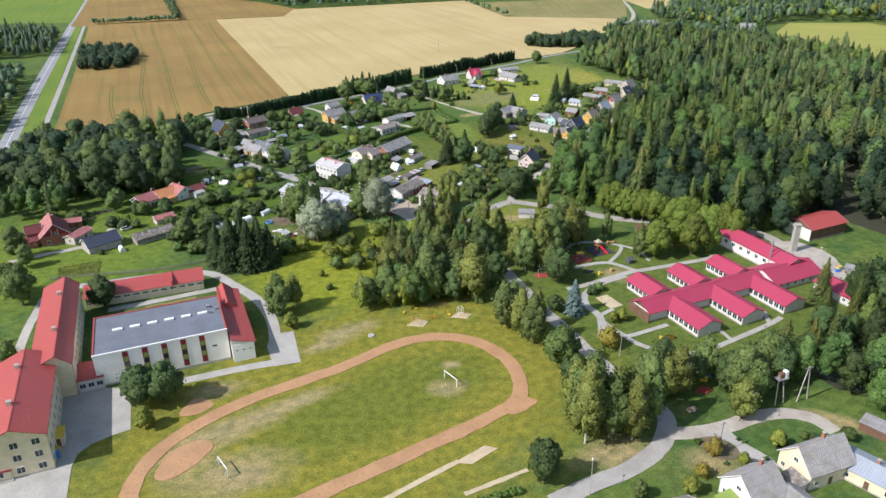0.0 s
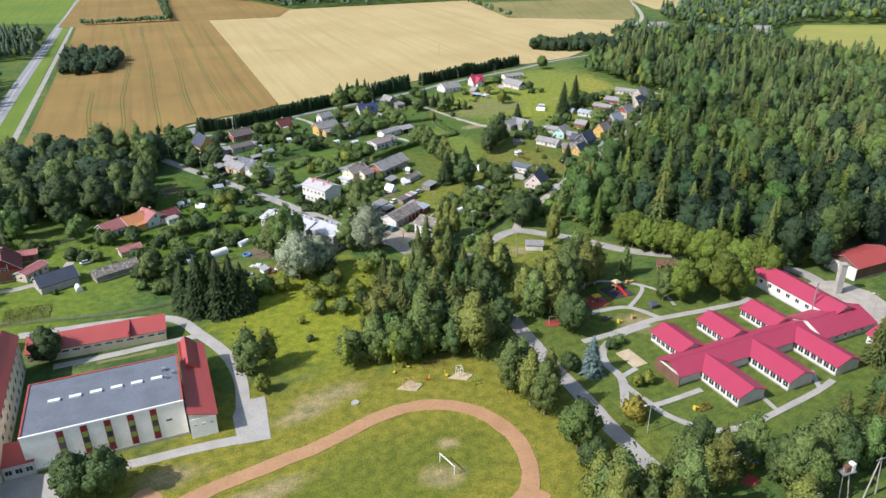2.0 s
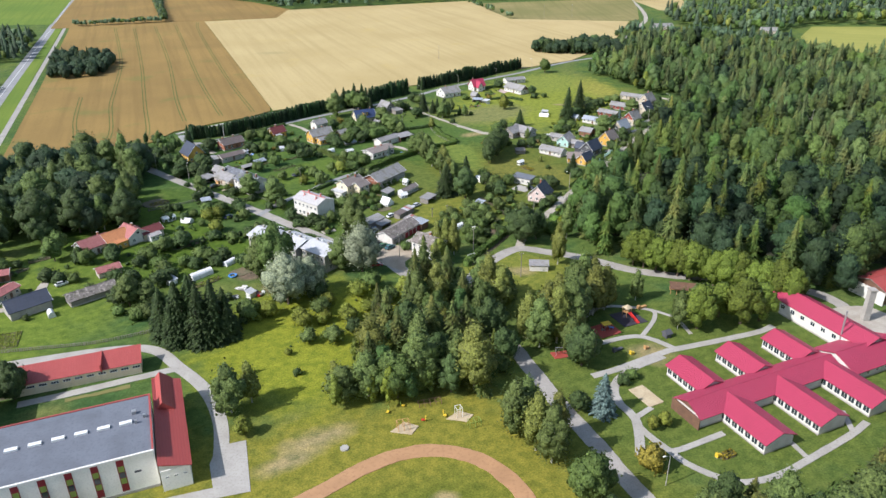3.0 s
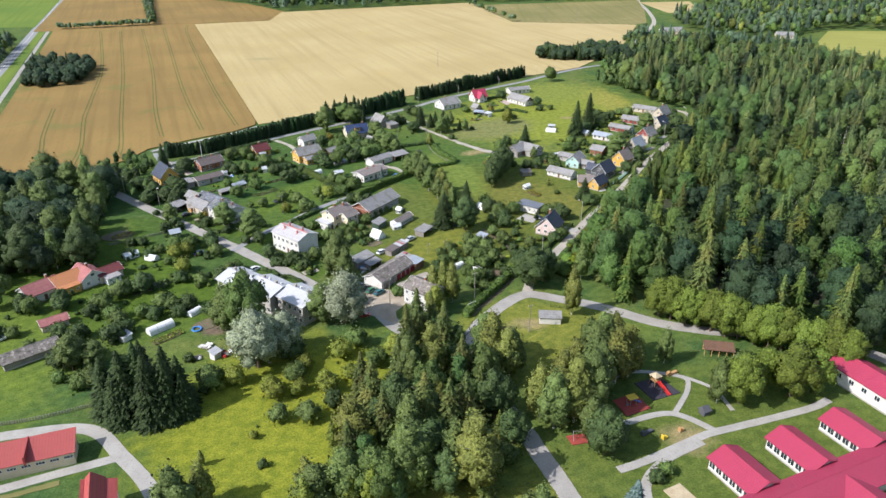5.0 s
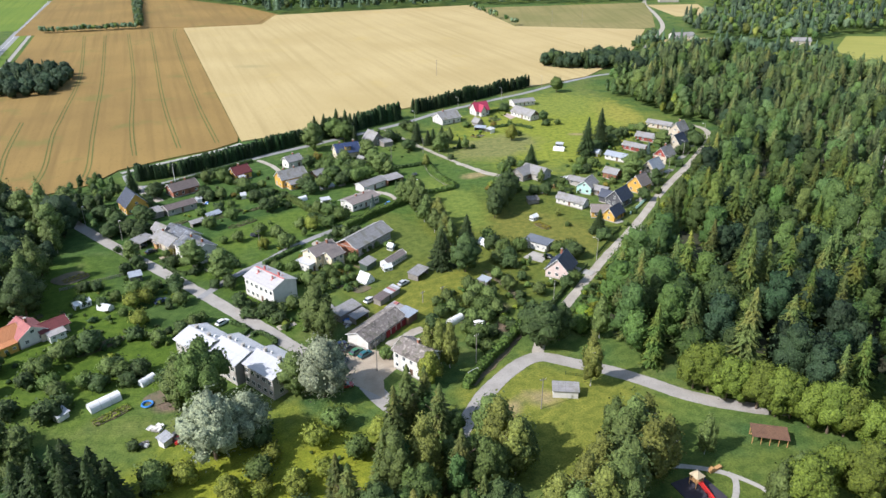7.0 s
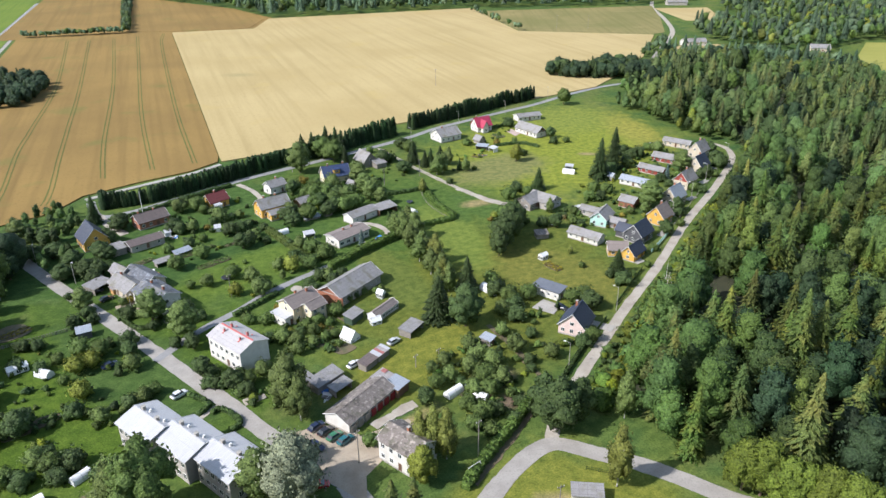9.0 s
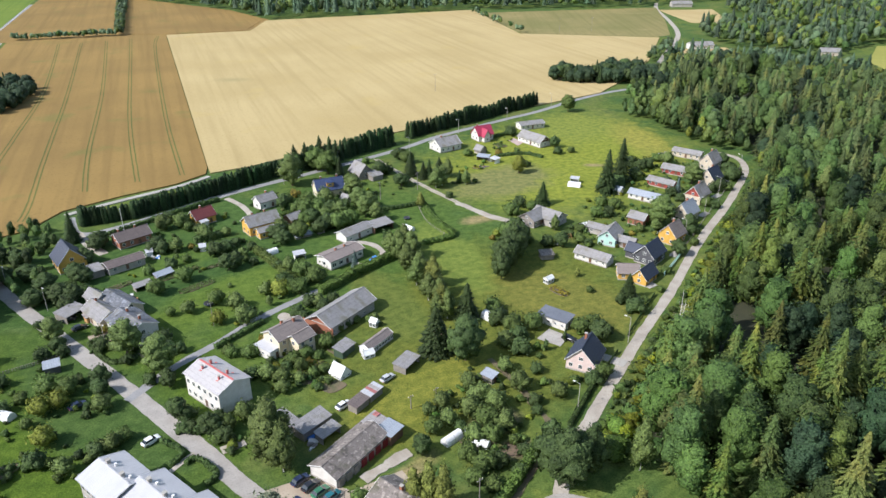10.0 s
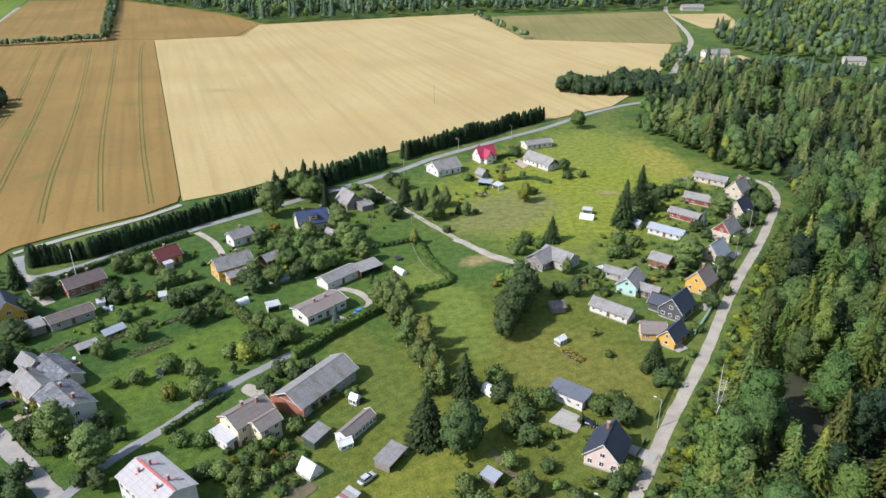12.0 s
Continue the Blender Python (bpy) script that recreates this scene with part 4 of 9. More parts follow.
ribbon("road", [(-143, 429), (-133, 414), (-124, 416), (-110, 430), (-96, 446), (-80, 462), (-60, 479), (-40, 497), (-17, 519), (0, 539), (22, 559), (40, 575), (60, 592), (86, 619), (112, 641), (139, 656)], 3.6, "asphalt", "grey asphalt lane along a spruce hedge", "road")
ribbon("road", [(-133, 414), (-124, 404), (-115, 396)], 3.4, "gravel", "gravel drive to a house", "road")
ribbon("road", [(-146, 431), (-132, 445.5), (-113, 463), (-102.5, 477)], 2.6, "concrete", "pale concrete strip along the grain field", "road", thick=0.3)
for off in (-0.75, 0.75):
    ribbon("path", [(-29 + off, 502), (-17 + off, 483), (-7 + off, 468), (6 + off, 450), (17 + off, 436), (27 + off, 428)], 0.85, "gravel", "worn gravel wheel rut across a meadow", "path", ragged=0.3)
ribbon("path", [(10, 444), (18, 435), (25, 428), (31, 425)], 3.0, "gravel", "gravel track end beside a farmhouse", "path", ragged=0.7)
ribbon("road", [(139, 656), (153, 690), (183, 765), (208, 825), (232, 890), (249, 980), (262, 1080), (280, 1150)], 4.6, "gravel", "far pale gravel road beside the forest", "road")
ribbon("path", [(17, 331), (19.5, 327), (24, 318), (27, 311), (30, 304)], 1.5, "soil", "worn brown earth track beside an orchard", "path", ragged=0.5)
ribbon("path", [(-53.6, 288.6), (-52.2, 291.4), (-50.4, 294.4)], 1.3, "gravel", "gravel footpath from the road to the apartments", "path", ragged=0.2)
ribbon("path", [(25.5, 292), (22.3, 286), (19.1, 281.0), (14.4, 273.3), (10.6, 267.7)], 2.0, "soil", "bare brown earth strip along a hedge", "path", ragged=0.5)
ribbon("path", [(-87, 450), (-78, 441), (-72, 431)], 2.4, "gravel", "gravel drive to a yellow house", "path")

# school grounds
slab("pavement", [(-98, 148.5), (-94, 151), (-82, 151), (-79.5, 147.5), (-74.5, 134.5), (-78.5, 132), (-81.5, 129.5), (-83.2, 126), (-82.6, 122), (-79, 112), (-100, 112), (-99, 119), (-89, 123), (-94.5, 140)], "concrete", "pale concrete yard with dark stains beside the school", "pavement")
ribbon("path", [(-104, 191.5), (-92, 196.5), (-80, 202), (-70, 206.5)], 2.6, "concrete", "concrete path through the school court", "path", ragged=0.1)
ribbon("flower_strip", [(-93, 193.2), (-86, 196), (-79, 199)], 1.5, "meadow", "dry flower strip in the school court", "bed", ragged=0.5)
slab("pavement", [(-50, 176), (-44, 178), (-39, 162), (-46, 160), (-50, 170)], "concrete", "concrete apron at the gym's corner", "pavement")
ribbon("path", [(-84, 149), (-68, 154), (-55, 159), (-42, 163)], 3.0, "concrete", "concrete path along the gym", "path", ragged=0.05)
ribbon("path", [(-48, 172), (-52, 185), (-59, 197), (-69, 207), (-80, 216), (-95, 215), (-122, 207)], 3.4, "concrete", "concrete path round the gym", "path", ragged=0.05)
ribbon("path", [(-128, 200), (-126, 192), (-123.5, 181.6), (-119.5, 169), (-115, 156), (-110, 140)], 2.6, "concrete", "concrete path behind the school", "path", ragged=0.05)
ribbon("running_track", [(-66, 112), (-66, 124), (-60, 135), (-48, 146), (-28, 159), (-14, 170), (-4, 174), (5.5, 173), (12.5, 168.5), (18, 160.5), (19.5, 151), (18, 144), (10, 137), (-5, 127), (-25, 114), (-44, 102), (-58, 102)], 4.0, "clay", "red clay running track worn at its edges", "running track", closed=True, thick=0.03, ragged=0.3)
slab("running_track", [(20, 146), (24, 143.5), (17, 138), (14, 140)], "clay", "clay spur where the straight runs out", "running track", 0.02)
slab("running_track", [(-63.5, 118), (-63, 126), (-57, 131), (-52.5, 129), (-55, 122), (-60, 117)], "clay", "worn clay run-up area inside the track", "running track", 0.005)
slab("sand_pit", [(-65.5, 139), (-63, 147.5), (-56.5, 144), (-60, 139.5)], "clay", "reddish sand jumping pit", "sand pit", 0.02)
ribbon("path", [(-14, 110), (-6, 116), (3, 122.5)], 1.4, "sand", "sandy run-up to a jumping pit", "path", ragged=0.2, thick=0.02)
slab("sand_pit", [(2, 122), (9, 127.5), (12, 126.5), (6, 121.5)], "sand", "sand jumping pit in the grass", "sand pit", 0.02)
ribbon("path", [(4, 112.5), (11, 116), (18, 119.5)], 1.2, "sand", "worn sandy footpath in the grass", "path", ragged=0.3, thick=0.02)

# nursery school grounds
KGP = "pale concrete footpath in the nursery's lawn"
for pts, w in (([(40, 202), (47, 205), (61, 212.5), (66, 214.5), (89, 222), (97, 226)], 2.1), ([(66, 214), (57, 221), (45, 217.5)], 1.8), ([(58, 221.5), (64, 231), (63.5, 236), (51, 238), (43, 231), (40.5, 222)], 1.3),
               ([(64, 236), (70, 231), (72, 222)], 1.1), ([(61, 211), (51, 205), (45, 198), (44.5, 191), (47, 184), (45, 172)], 2.2), ([(46.6, 183), (49, 178), (52, 173.4), (54.4, 169.6), (60.2, 165.1), (65.6, 163.8), (73.6, 166.1), (84.9, 172.5), (95.2, 178.7), (101, 183)], 1.7),
               ([(47, 185), (52, 189)], 1.5), ([(51.6, 173.6), (54.5, 174), (66, 179.4)], 1.6), ([(79.6, 178), (81.4, 171.4)], 1.2), ([(97.4, 187.3), (96, 179.8)], 1.3)):
    ribbon("path", pts, w, "concrete", KGP, "path", ragged=0.08)
slab("sand_pit", [(48, 196), (52, 198), (55.5, 191), (51.5, 189)], "sand", "raked sand pit beside the nursery", "sand pit", 0.05)
slab("pad", [(51, 233), (58, 236), (61.5, 229), (54, 226)], "pad_black", "black rubber playground surface", "playground surface", 0.05)
slab("pad", [(44, 226), (50, 229), (52.5, 223), (46, 220)], "pad_red", "red rubber playground surface", "playground surface", 0.05)
slab("pad", [(30.5, 213), (35.5, 214), (36.5, 211), (31.5, 210)], "pad_red", "red rubber surface under a swing", "playground surface", 0.05)
slab("yard", [(117, 236), (130, 238), (138, 226), (134, 206), (122, 206), (118, 222)], "gravel", "gravel service yard behind the nursery", "yard")
slab("bed", [(57, 129), (62, 130), (66, 127), (66, 122), (60, 122)], "soil", "dug brown garden bed", "garden bed", 0.02)
slab("bed", [(-55, 251), (-50, 258), (-42, 255), (-44, 248), (-50, 246)], "soil", "bare earth yard behind the apartments", "garden bed", 0.01)
slab("bed", [(-72, 262), (-66, 268), (-61, 265), (-67, 259)], "soil", "dug garden bed beside a greenhouse", "garden bed", 0.01)
slab("bed", [(-27, 318), (-23, 322), (-19, 319.5), (-23, 315.5)], "soil", "brown dug bed beside a white greenhouse", "garden bed", 0.01)
slab("bed", [(9, 299), (13, 303), (18, 298), (13, 294)], "soil", "dug vegetable bed", "garden bed", 0.01)
slab("bed", [(-127, 325), (-121, 333), (-113, 329), (-119, 321)], "soil", "dark dug vegetable plot", "garden bed", 0.01)
slab("patio", [(31, 341), (35, 346), (40, 342), (37, 337)], "concrete", "pale paved terrace", "patio", 0.05)
slab("patio", [(38.1, 532.6), (41.2, 536.4), (45.6, 528.6), (42.2, 523.4)], "pink_paving", "pinkish paved yard beside a long white house", "patio", 0.05)
slab("drive", [(47, 334), (54, 330), (52, 327), (46, 331)], "concrete", "concrete drive beside a house", "drive", 0.05)
ribbon("drive", [(-30, 406.5), (-24, 405), (-19.6, 402), (-17, 397), (-17.8, 393), (-19.2, 389.5)], 2.3, "gravel", "curved gravel drive of a bungalow", "drive", ragged=0.4)
ribbon("path", [(-28.3, 391.4), (-25.5, 389), (-22.4, 387)], 1.0, "concrete", "short concrete footpath to a bungalow's door", "path", ragged=0.08)
slab("drive", [(-43.6, 356), (-45, 352.5), (-40.6, 349.5), (-37.8, 352.5)], "gravel", "gravel apron before a barn", "drive")
slab("bed", [(-34.5, 324.7), (-30, 326), (-27.6, 320.5), (-32, 319)], "soil", "dug vegetable plot beside the apartments", "garden bed", 0.01)
slab("bed", [(-28, 336), (-24.7, 334.4), (-20.5, 331.2), (-23.4, 331.6)], "soil", "narrow dug earth strip behind a shed", "garden bed", 0.01)
ribbon("path", [(-12, 286), (-7, 291), (-2.4, 294.5)], 2.6, "gravel", "worn gravel way behind garages", "path", ragged=0.9)
ribbon("path", [(-44.6, 295), (-40, 298)], 2.4, "gravel", "short gravel way off the village road", "path", ragged=0.5)
slab("drive", [(-96, 342), (-88, 349), (-84, 344), (-92, 337)], "sandy_gravel", "sandy car yard beside a house", "drive", 0.05)
slab("drive", [(73, 372), (70, 379), (66, 376), (70, 370)], "concrete", "concrete drive beside an orange house", "drive", 0.05)
for x, y, r, n in ((86, 396, 50, 7), (97, 414, 42, 6), (107, 431, 40, 6), (119, 451, 45, 6), (128, 468, 45, 6)):
    m = pose(x, y, 0, 0, 0, r)
    slab("drive", [(m @ Vector(p))[:2] for p in ((-n / 2, -1.2, 0), (n / 2, -1.2, 0), (n / 2, 1.2, 0), (-n / 2, 1.2, 0))], "concrete", "concrete footpath from the road to a house", "drive", 0.05)

# ---- the school ----
A = 22.5


def school_block(x, y, L, W, h, H, name, label, nwin, floors, ends, shift=0.0):
    """A plastered school block with its ridge across the gym's long side."""
    e = gable(name, label, "school", x, y, A - 90, L, W, h, H, "cream", "roof_red", 0.5, shift=shift, windows=(nwin, ends), floors=floors, first=1.0, wsize=(1.7, 1.7), doors=(), gwin=False)
    for k in (-0.25, 0.2):
        chimney(e, L * k, shift - 0.8, h, H + 0.9, "beige", 0.9)
    return e


school_block(-106.0, 167.7, 47, 9.8, 10.0, 12.5, "school_building", "three-storey cream school block with a red metal roof", 12, 3, 0, 1.4)
school_block(-98.0, 134.3, 34, 13.6, 10.0, 12.7, "school_building", "cream school wing with two window rows on its end wall", 9, 3, 3)

gym = tagged(new("gymnasium"), "white gymnasium with flat grey roof and dark red window strips", "gymnasium")
gym.matrix_world = pose(-77.7, 167.1, 0, 0, 0, A)
gl, gw, gh = 16.6, 10.3, 9.5
part("wall", box(bmesh.new(), -gl, gl, -gw, gw, -0.3, gh - 0.35), "gym_panel", gym)
part("roof", box(bmesh.new(), -gl + 0.3, gl - 0.3, -gw + 0.3, gw - 0.3, gh - 0.35, gh - 0.1), "felt", gym, "grey roofing felt")
for x0, x1, y0, y1 in ((-gl - 0.1, gl + 0.1, -gw - 0.1, -gw + 0.3), (-gl - 0.1, gl + 0.1, gw - 0.3, gw + 0.1), (-gl - 0.1, -gl + 0.3, -gw + 0.3, gw - 0.3), (gl - 0.3, gl + 0.1, -gw + 0.3, gw - 0.3)):
    part("parapet", box(bmesh.new(), x0, x1, y0, y1, gh - 0.35, gh + 0.12), "whitewash" if y1 < 0 else "roof_red", gym, "white wall head" if y1 < 0 else "red parapet edge")
part("plinth", box(bmesh.new(), -gl - 0.04, gl + 0.04, -gw - 0.04, gw + 0.04, -0.3, 0.6), "greywall", gym)
for k in range(6):
    part("skylight", box(bmesh.new(), -11.8 + k * 4.4, -9.3 + k * 4.4, 0.7, 1.7, gh - 0.1, gh + 0.32), "plastic_white", gym, "white skylight")
for x, y, s in ((13.2, 4.2, 0.9), (15.3, 2.0, 0.6), (13.5, 0.5, 0.5)):
    part("vent", box(bmesh.new(), x - s / 2, x + s / 2, y - s / 2, y + s / 2, gh - 0.1, gh + 0.7), "metal", gym)
for k in range(5):
    x = -9.0 + k * 4.75
    strip = part("window_strip", box(bmesh.new(), x - 0.7, x + 0.7, -gw - 0.06, -gw + 0.1, 1.0, gh - 0.4), "dark_red", gym, "dark red cladding strip with glass")
    for z in (3.0, 4.55, 6.1):
        part("pane", box(bmesh.new(), x - 0.55, x + 0.55, -gw - 0.08, -gw - 0.06, z, z + 1.4), "green_paint" if z != 4.55 else "glass", strip, "green glazed panel")
part("sign", box(bmesh.new(), 12.3, 13.6, -gw - 0.05, -gw, 5.0, 5.5), "slate_wall", gym)

wing = tagged(new("gym_annex"), "white annex of the gymnasium under a red metal lean-to roof", "annex")
wing.matrix_world = pose(-58.6, 175.0, 0, 0, 0, A)
part("wall", box(bmesh.new(), -3.6, 2.3, -12.5, 19.6, -0.3, 5.3), "gym_panel", wing)
bm = bmesh.new()
vs = [bm.verts.new(p) for p in ((-3.7, -13, 7.3), (2.8, -13, 5.4), (2.8, 20, 5.4), (-3.7, 20, 7.3), (-3.7, -13, 7.5), (2.8, -13, 5.6), (2.8, 20, 5.6), (-3.7, 20, 7.5))]
for f in ((3, 2, 1, 0), (4, 5, 6, 7), (0, 1, 5, 4), (1, 2, 6, 5), (2, 3, 7, 6), (3, 0, 4, 7)):
    bm.faces.new([vs[i] for i in f])
part("roof", bm, "roof_red", wing)
bm = bmesh.new()
vs = [bm.verts.new(p) for p in ((-3.6, -12.4, 5.3), (2.3, -12.4, 5.3), (2.3, -12.4, 5.45), (-3.6, -12.4, 7.2), (-3.6, 19.5, 5.3), (2.3, 19.5, 5.3), (2.3, 19.5, 5.45), (-3.6, 19.5, 7.2))]
for f in ((0, 1, 2, 3), (7, 6, 5, 4), (0, 4, 5, 1), (1, 5, 6, 2), (2, 6, 7, 3), (3, 7, 4, 0)):
    bm.faces.new([vs[i] for i in f])
part("gable_end", bm, "white", wing)
bm = bmesh.new()
vs = [bm.verts.new(p) for p in ((-3.8, 7.0, 6.3), (0.8, 7.0, 6.3), (-1.7, 7.0, 8.6), (-3.8, 20.3, 6.3), (0.8, 20.3, 6.3), (-1.7, 20.3, 8.6))]
for f in ((0, 1, 2), (5, 4, 3), (0, 2, 5, 3), (1, 4, 5, 2), (0, 3, 4, 1)):
    bm.faces.new([vs[i] for i in f])
part("roof", bm, "roof_red", wing, "raised red roof ridge")
for x in (-1.6, 0.2, 2.0):
    window(wing, side("y-", 12.5, x - 0.8, 3.3), 0.8, 0.45)
for y in (-8, -2, 4, 9, 15):
    window(wing, side("x+", 2.3, y, 1.2), 1.4, 1.3)

low = shed_roof("school_workshop", "long low cream workshop block with red metal lean-to roof", "school", -95.7, 201.6, A - 2, 36, 7, 3.4, 4.8, "cream", "roof_red", 0.4, doors=False)
for k in range(13):
    window(low, side("y-", 3.1, -16.5 + k * 2.75, 1.9), 1.9, 0.8, bars=2)
part("party_wall", box(bmesh.new(), 8.1, 8.5, -3.7, 3.7, 3.0, 5.1), "roof_red", low)
lk = shed_roof("school_passage", "low glazed passage with a red roof between school and gym", "school", -91.5, 153.0, A, 6.5, 6.5, 3.4, 4.9, "white", "roof_red", 0.2, doors=False)
for k in range(3):
    window(lk, side("y-", 3.25, -2.0 + k * 2.0, 1.2), 1.5, 1.4)
st = tagged(new("stair_tower"), "blank beige stair block of the school", "school")
st.matrix_world = pose(-96.2, 149.5, 0, 0, 0, A)
part("wall", box(bmesh.new(), -4.5, 2.6, -1.0, 5.0, -0.3, 9.4), "beige", st)
part("roof", box(bmesh.new(), -4.8, 2.9, -1.3, 5.3, 9.4, 9.7), "roof_red", st)

# ---- the nursery school ----
NUR = "white one-storey nursery wing under a raspberry metal roof"
gable("nursery_building", "long nursery corridor block with dark boarded front under raspberry metal roof", "nursery", 80.2, 194.3, 24, 47, 9.5, 3.1, 5.0, "white", "roof_wine", 0.6, gable_wall="brownwood", windows=(0, 0), doors=(), gwin=False)
part("front_boarding", box(bmesh.new(), -23.75, -23.5, -4.7, 4.7, 0.0, 3.1), "brownwood", bpy.data.objects["nursery_building"], "dark brown boarding")
for k in range(3):
    ax, ay = 67.4 + 14.9 * k, 194.3 + 6.3 * k
    dx, dy = math.cos(radians(24 + 90)), math.sin(radians(24 + 90))
    gable("nursery_wing", NUR, "nursery", ax + dx * 4.9, ay + dy * 4.9, 24 + 90, 12.5, 9.0, 3.0, 4.7, "white", "roof_wine", 0.5, windows=(6, 0), first=0.85, wsize=(1.62, 1.75), doors=(), gwin=False, group="nursery wings")
    bx, by = 71.0 + 15.0 * k, 185.4 + 6.3 * k
    gable("nursery_wing", NUR, "nursery", bx - dx * 4.6, by - dy * 4.6, 24 + 90, 17, 9.4, 3.0, 4.7, "white", "roof_wine", 0.5, windows=(8, 0), first=0.85, wsize=(1.68, 1.75), doors=(), gwin=False, group="nursery wings")
gable("nursery_building", "nursery kitchen block under raspberry metal roof", "nursery", 112.7, 208.7, 24, 21, 13.4, 2.6, 5.02, "white", "roof_wine", 0.5, windows=(6, 2), doors=(), gwin=False)
gable("nursery_building", "two-storey white nursery back wing with raspberry roof", "nursery", 110.5, 224.5, -67, 33, 10, 4.4, 6.3, "white", "roof_wine", 0.5, windows=(9, 0), floors=1, first=2.0, wsize=(1.5, 1.4), doors=(), gwin=False)
gable("nursery_building", "small nursery annex under raspberry roof", "nursery", 125.0, 196.0, -66, 14, 9, 3.0, 4.6, "white", "roof_wine", 0.5, windows=(3, 0), doors=(), gwin=False)
for x, y in ((112.6, 215.5), (114.0, 217.8)):
    e = tagged(new("flue_pipe"), "tall thin steel flue pipe beside the nursery", "flue")
    part("pipe", tube(bmesh.new(), (x - 2.8, y - 1.2, 0), (x - 2.8, y - 1.2, 10.5), 0.22), "metal", e)
e = tagged(new("boiler_chimney"), "square pale concrete boiler chimney", "chimney")
part("shaft", box(bmesh.new(), 124.2, 126.0, 228.2, 230.0, -0.3, 10.0), "concrete", e)
part("cap", box(bmesh.new(), 124.0, 126.2, 228.0, 230.2, 10.0, 10.4), "concrete", e)
gable("barn", "dark boarded barn with a bright red metal roof", "barn", 141.0, 246.0, 24, 19, 12.5, 4.6, 6.6, "brownwood", "roof_red", 0.6, windows=(0, 0), doors=(), gwin=False)
part("barn_door", box(bmesh.new(), -9.62, -9.5, -5.8, 5.8, 0.0, 4.4), "white", bpy.data.objects["barn"], "pale grey sliding doors")

# ---- houses by the school road ----
gable("house", "cream gabled house with grey sheet roof and glazed porch", "house", 79.5, 118.3, 20, 12.5, 9.5, 4.2, 8.4, "cream", "roof_pale", windows=(3, 3), chimneys=((1.5, 0.8),))
shed_roof("porch", "small dark-roofed glazed porch against a house", "porch", 72.4, 113.0, 20 - 90, 5, 3.4, 2.6, 3.4, "white", "roof_old", windows=3)
gable("house", "white gabled house with pale brown-grey roof", "house", 62.8, 110.3, 26, 9.4, 10, 4.0, 8.2, "white", "roof_pale", windows=(3, 3), chimneys=((2.0, 0.8),))
gable("house", "low grey-roofed outbuilding beside a white house", "house", 71.5, 105.0, -64, 11, 7, 3.0, 4.6, "greywall", "roof_grey", windows=(2, 0))
shed_roof("porch", "porch with a mossy green roof", "porch", 57.0, 107.0, 26, 4.5, 4.5, 2.6, 3.2, "white", "green_paint", windows=1)
gable("house", "low house with a pale blue steel roof", "house", 90.5, 115.0, -50, 13, 8.5, 3.2, 4.6, "cream", "roof_steel", windows=(3, 2), chimneys=((0, 0.6),))
shed_roof("shed", "long brown board shed with pale roof", "shed", 101.5, 128.5, -50, 12, 4, 2.3, 2.8, "brownwood", "roof_grey")
gable("house", "brown-roofed outbuilding beside the road", "house", 45.5, 104.5, 15, 9, 7, 2.8, 4.6, "greywall", "roof_brown", windows=(2, 1))

# ---- west village ----
brick = gable("house", "brick house with a half-timbered gable and maroon and pink sheet roofs, shade painted on one slope", "house", -147.4, 246.8, -58, 14.5, 11.0, 3.8, 8.2, "brickred", "roof_rust", 0.6, gable_wall="dark_red", windows=(4, 2), chimneys=((-1.0, 0.7),))
# sun and shade painted on the main roof: the slope turned away gets maroon
[o for o in brick.children if o.name.startswith("roof")][1].data.materials[0] = M["roof_maroon"]
for k in (-3.4, -1.1, 1.1, 3.4):
    part("timber_stud", box(bmesh.new(), 6.66, 6.74, k - 0.08, k + 0.08, 3.8, 7.3 - abs(k)), "trim", brick, "pale painted stud")
merge(brick, gable("house", "", "", -153.0, 243.6, 32, 6.0, 5.2, 4.6, 6.8, "brickred", "roof_maroon", 0.4, windows=(1, 1), doors=()),
      shed_roof("porch", "", "", -152.4, 239.4, 32, 5.0, 4.2, 2.6, 3.4, "brickred", "roof_maroon", windows=2),
      gable("house", "", "", -137.4, 245.2, 72, 10.0, 5.4, 2.9, 3.7, "beige", "roof_rust", windows=(4, 1), gwin=False),
      gable("house", "", "", -146.2, 258.2, 24, 7.6, 6.0, 2.7, 3.5, "brickred", "roof_rust", windows=(2, 1), gwin=False))
ribbon("drive", [(-154, 226), (-145, 232), (-136, 237), (-131, 242), (-129, 250), (-130, 257)], 2.6, "gravel", "pale gravel drive to a brick house", "drive", ragged=0.5)
gable("barn", "stone barn with a dark felt roof", "barn", -126, 238.5, 45, 12.5, 8.5, 2.8, 5.2, "greywall", "roof_dark", windows=(0, 0))
gable("shed", "long low shed with mossy grey roof", "shed", -110, 246.5, 43, 15, 6.5, 2.2, 3.6, "greywood", "roof_old", windows=(0, 0))
red = gable("house", "rambling low house with rust-red and orange tiled roofs", "house", -124.6, 280.4, 54, 11.0, 8.0, 3.2, 5.4, "white", "roof_rust", windows=(3, 2), chimneys=((3, 0.5),))
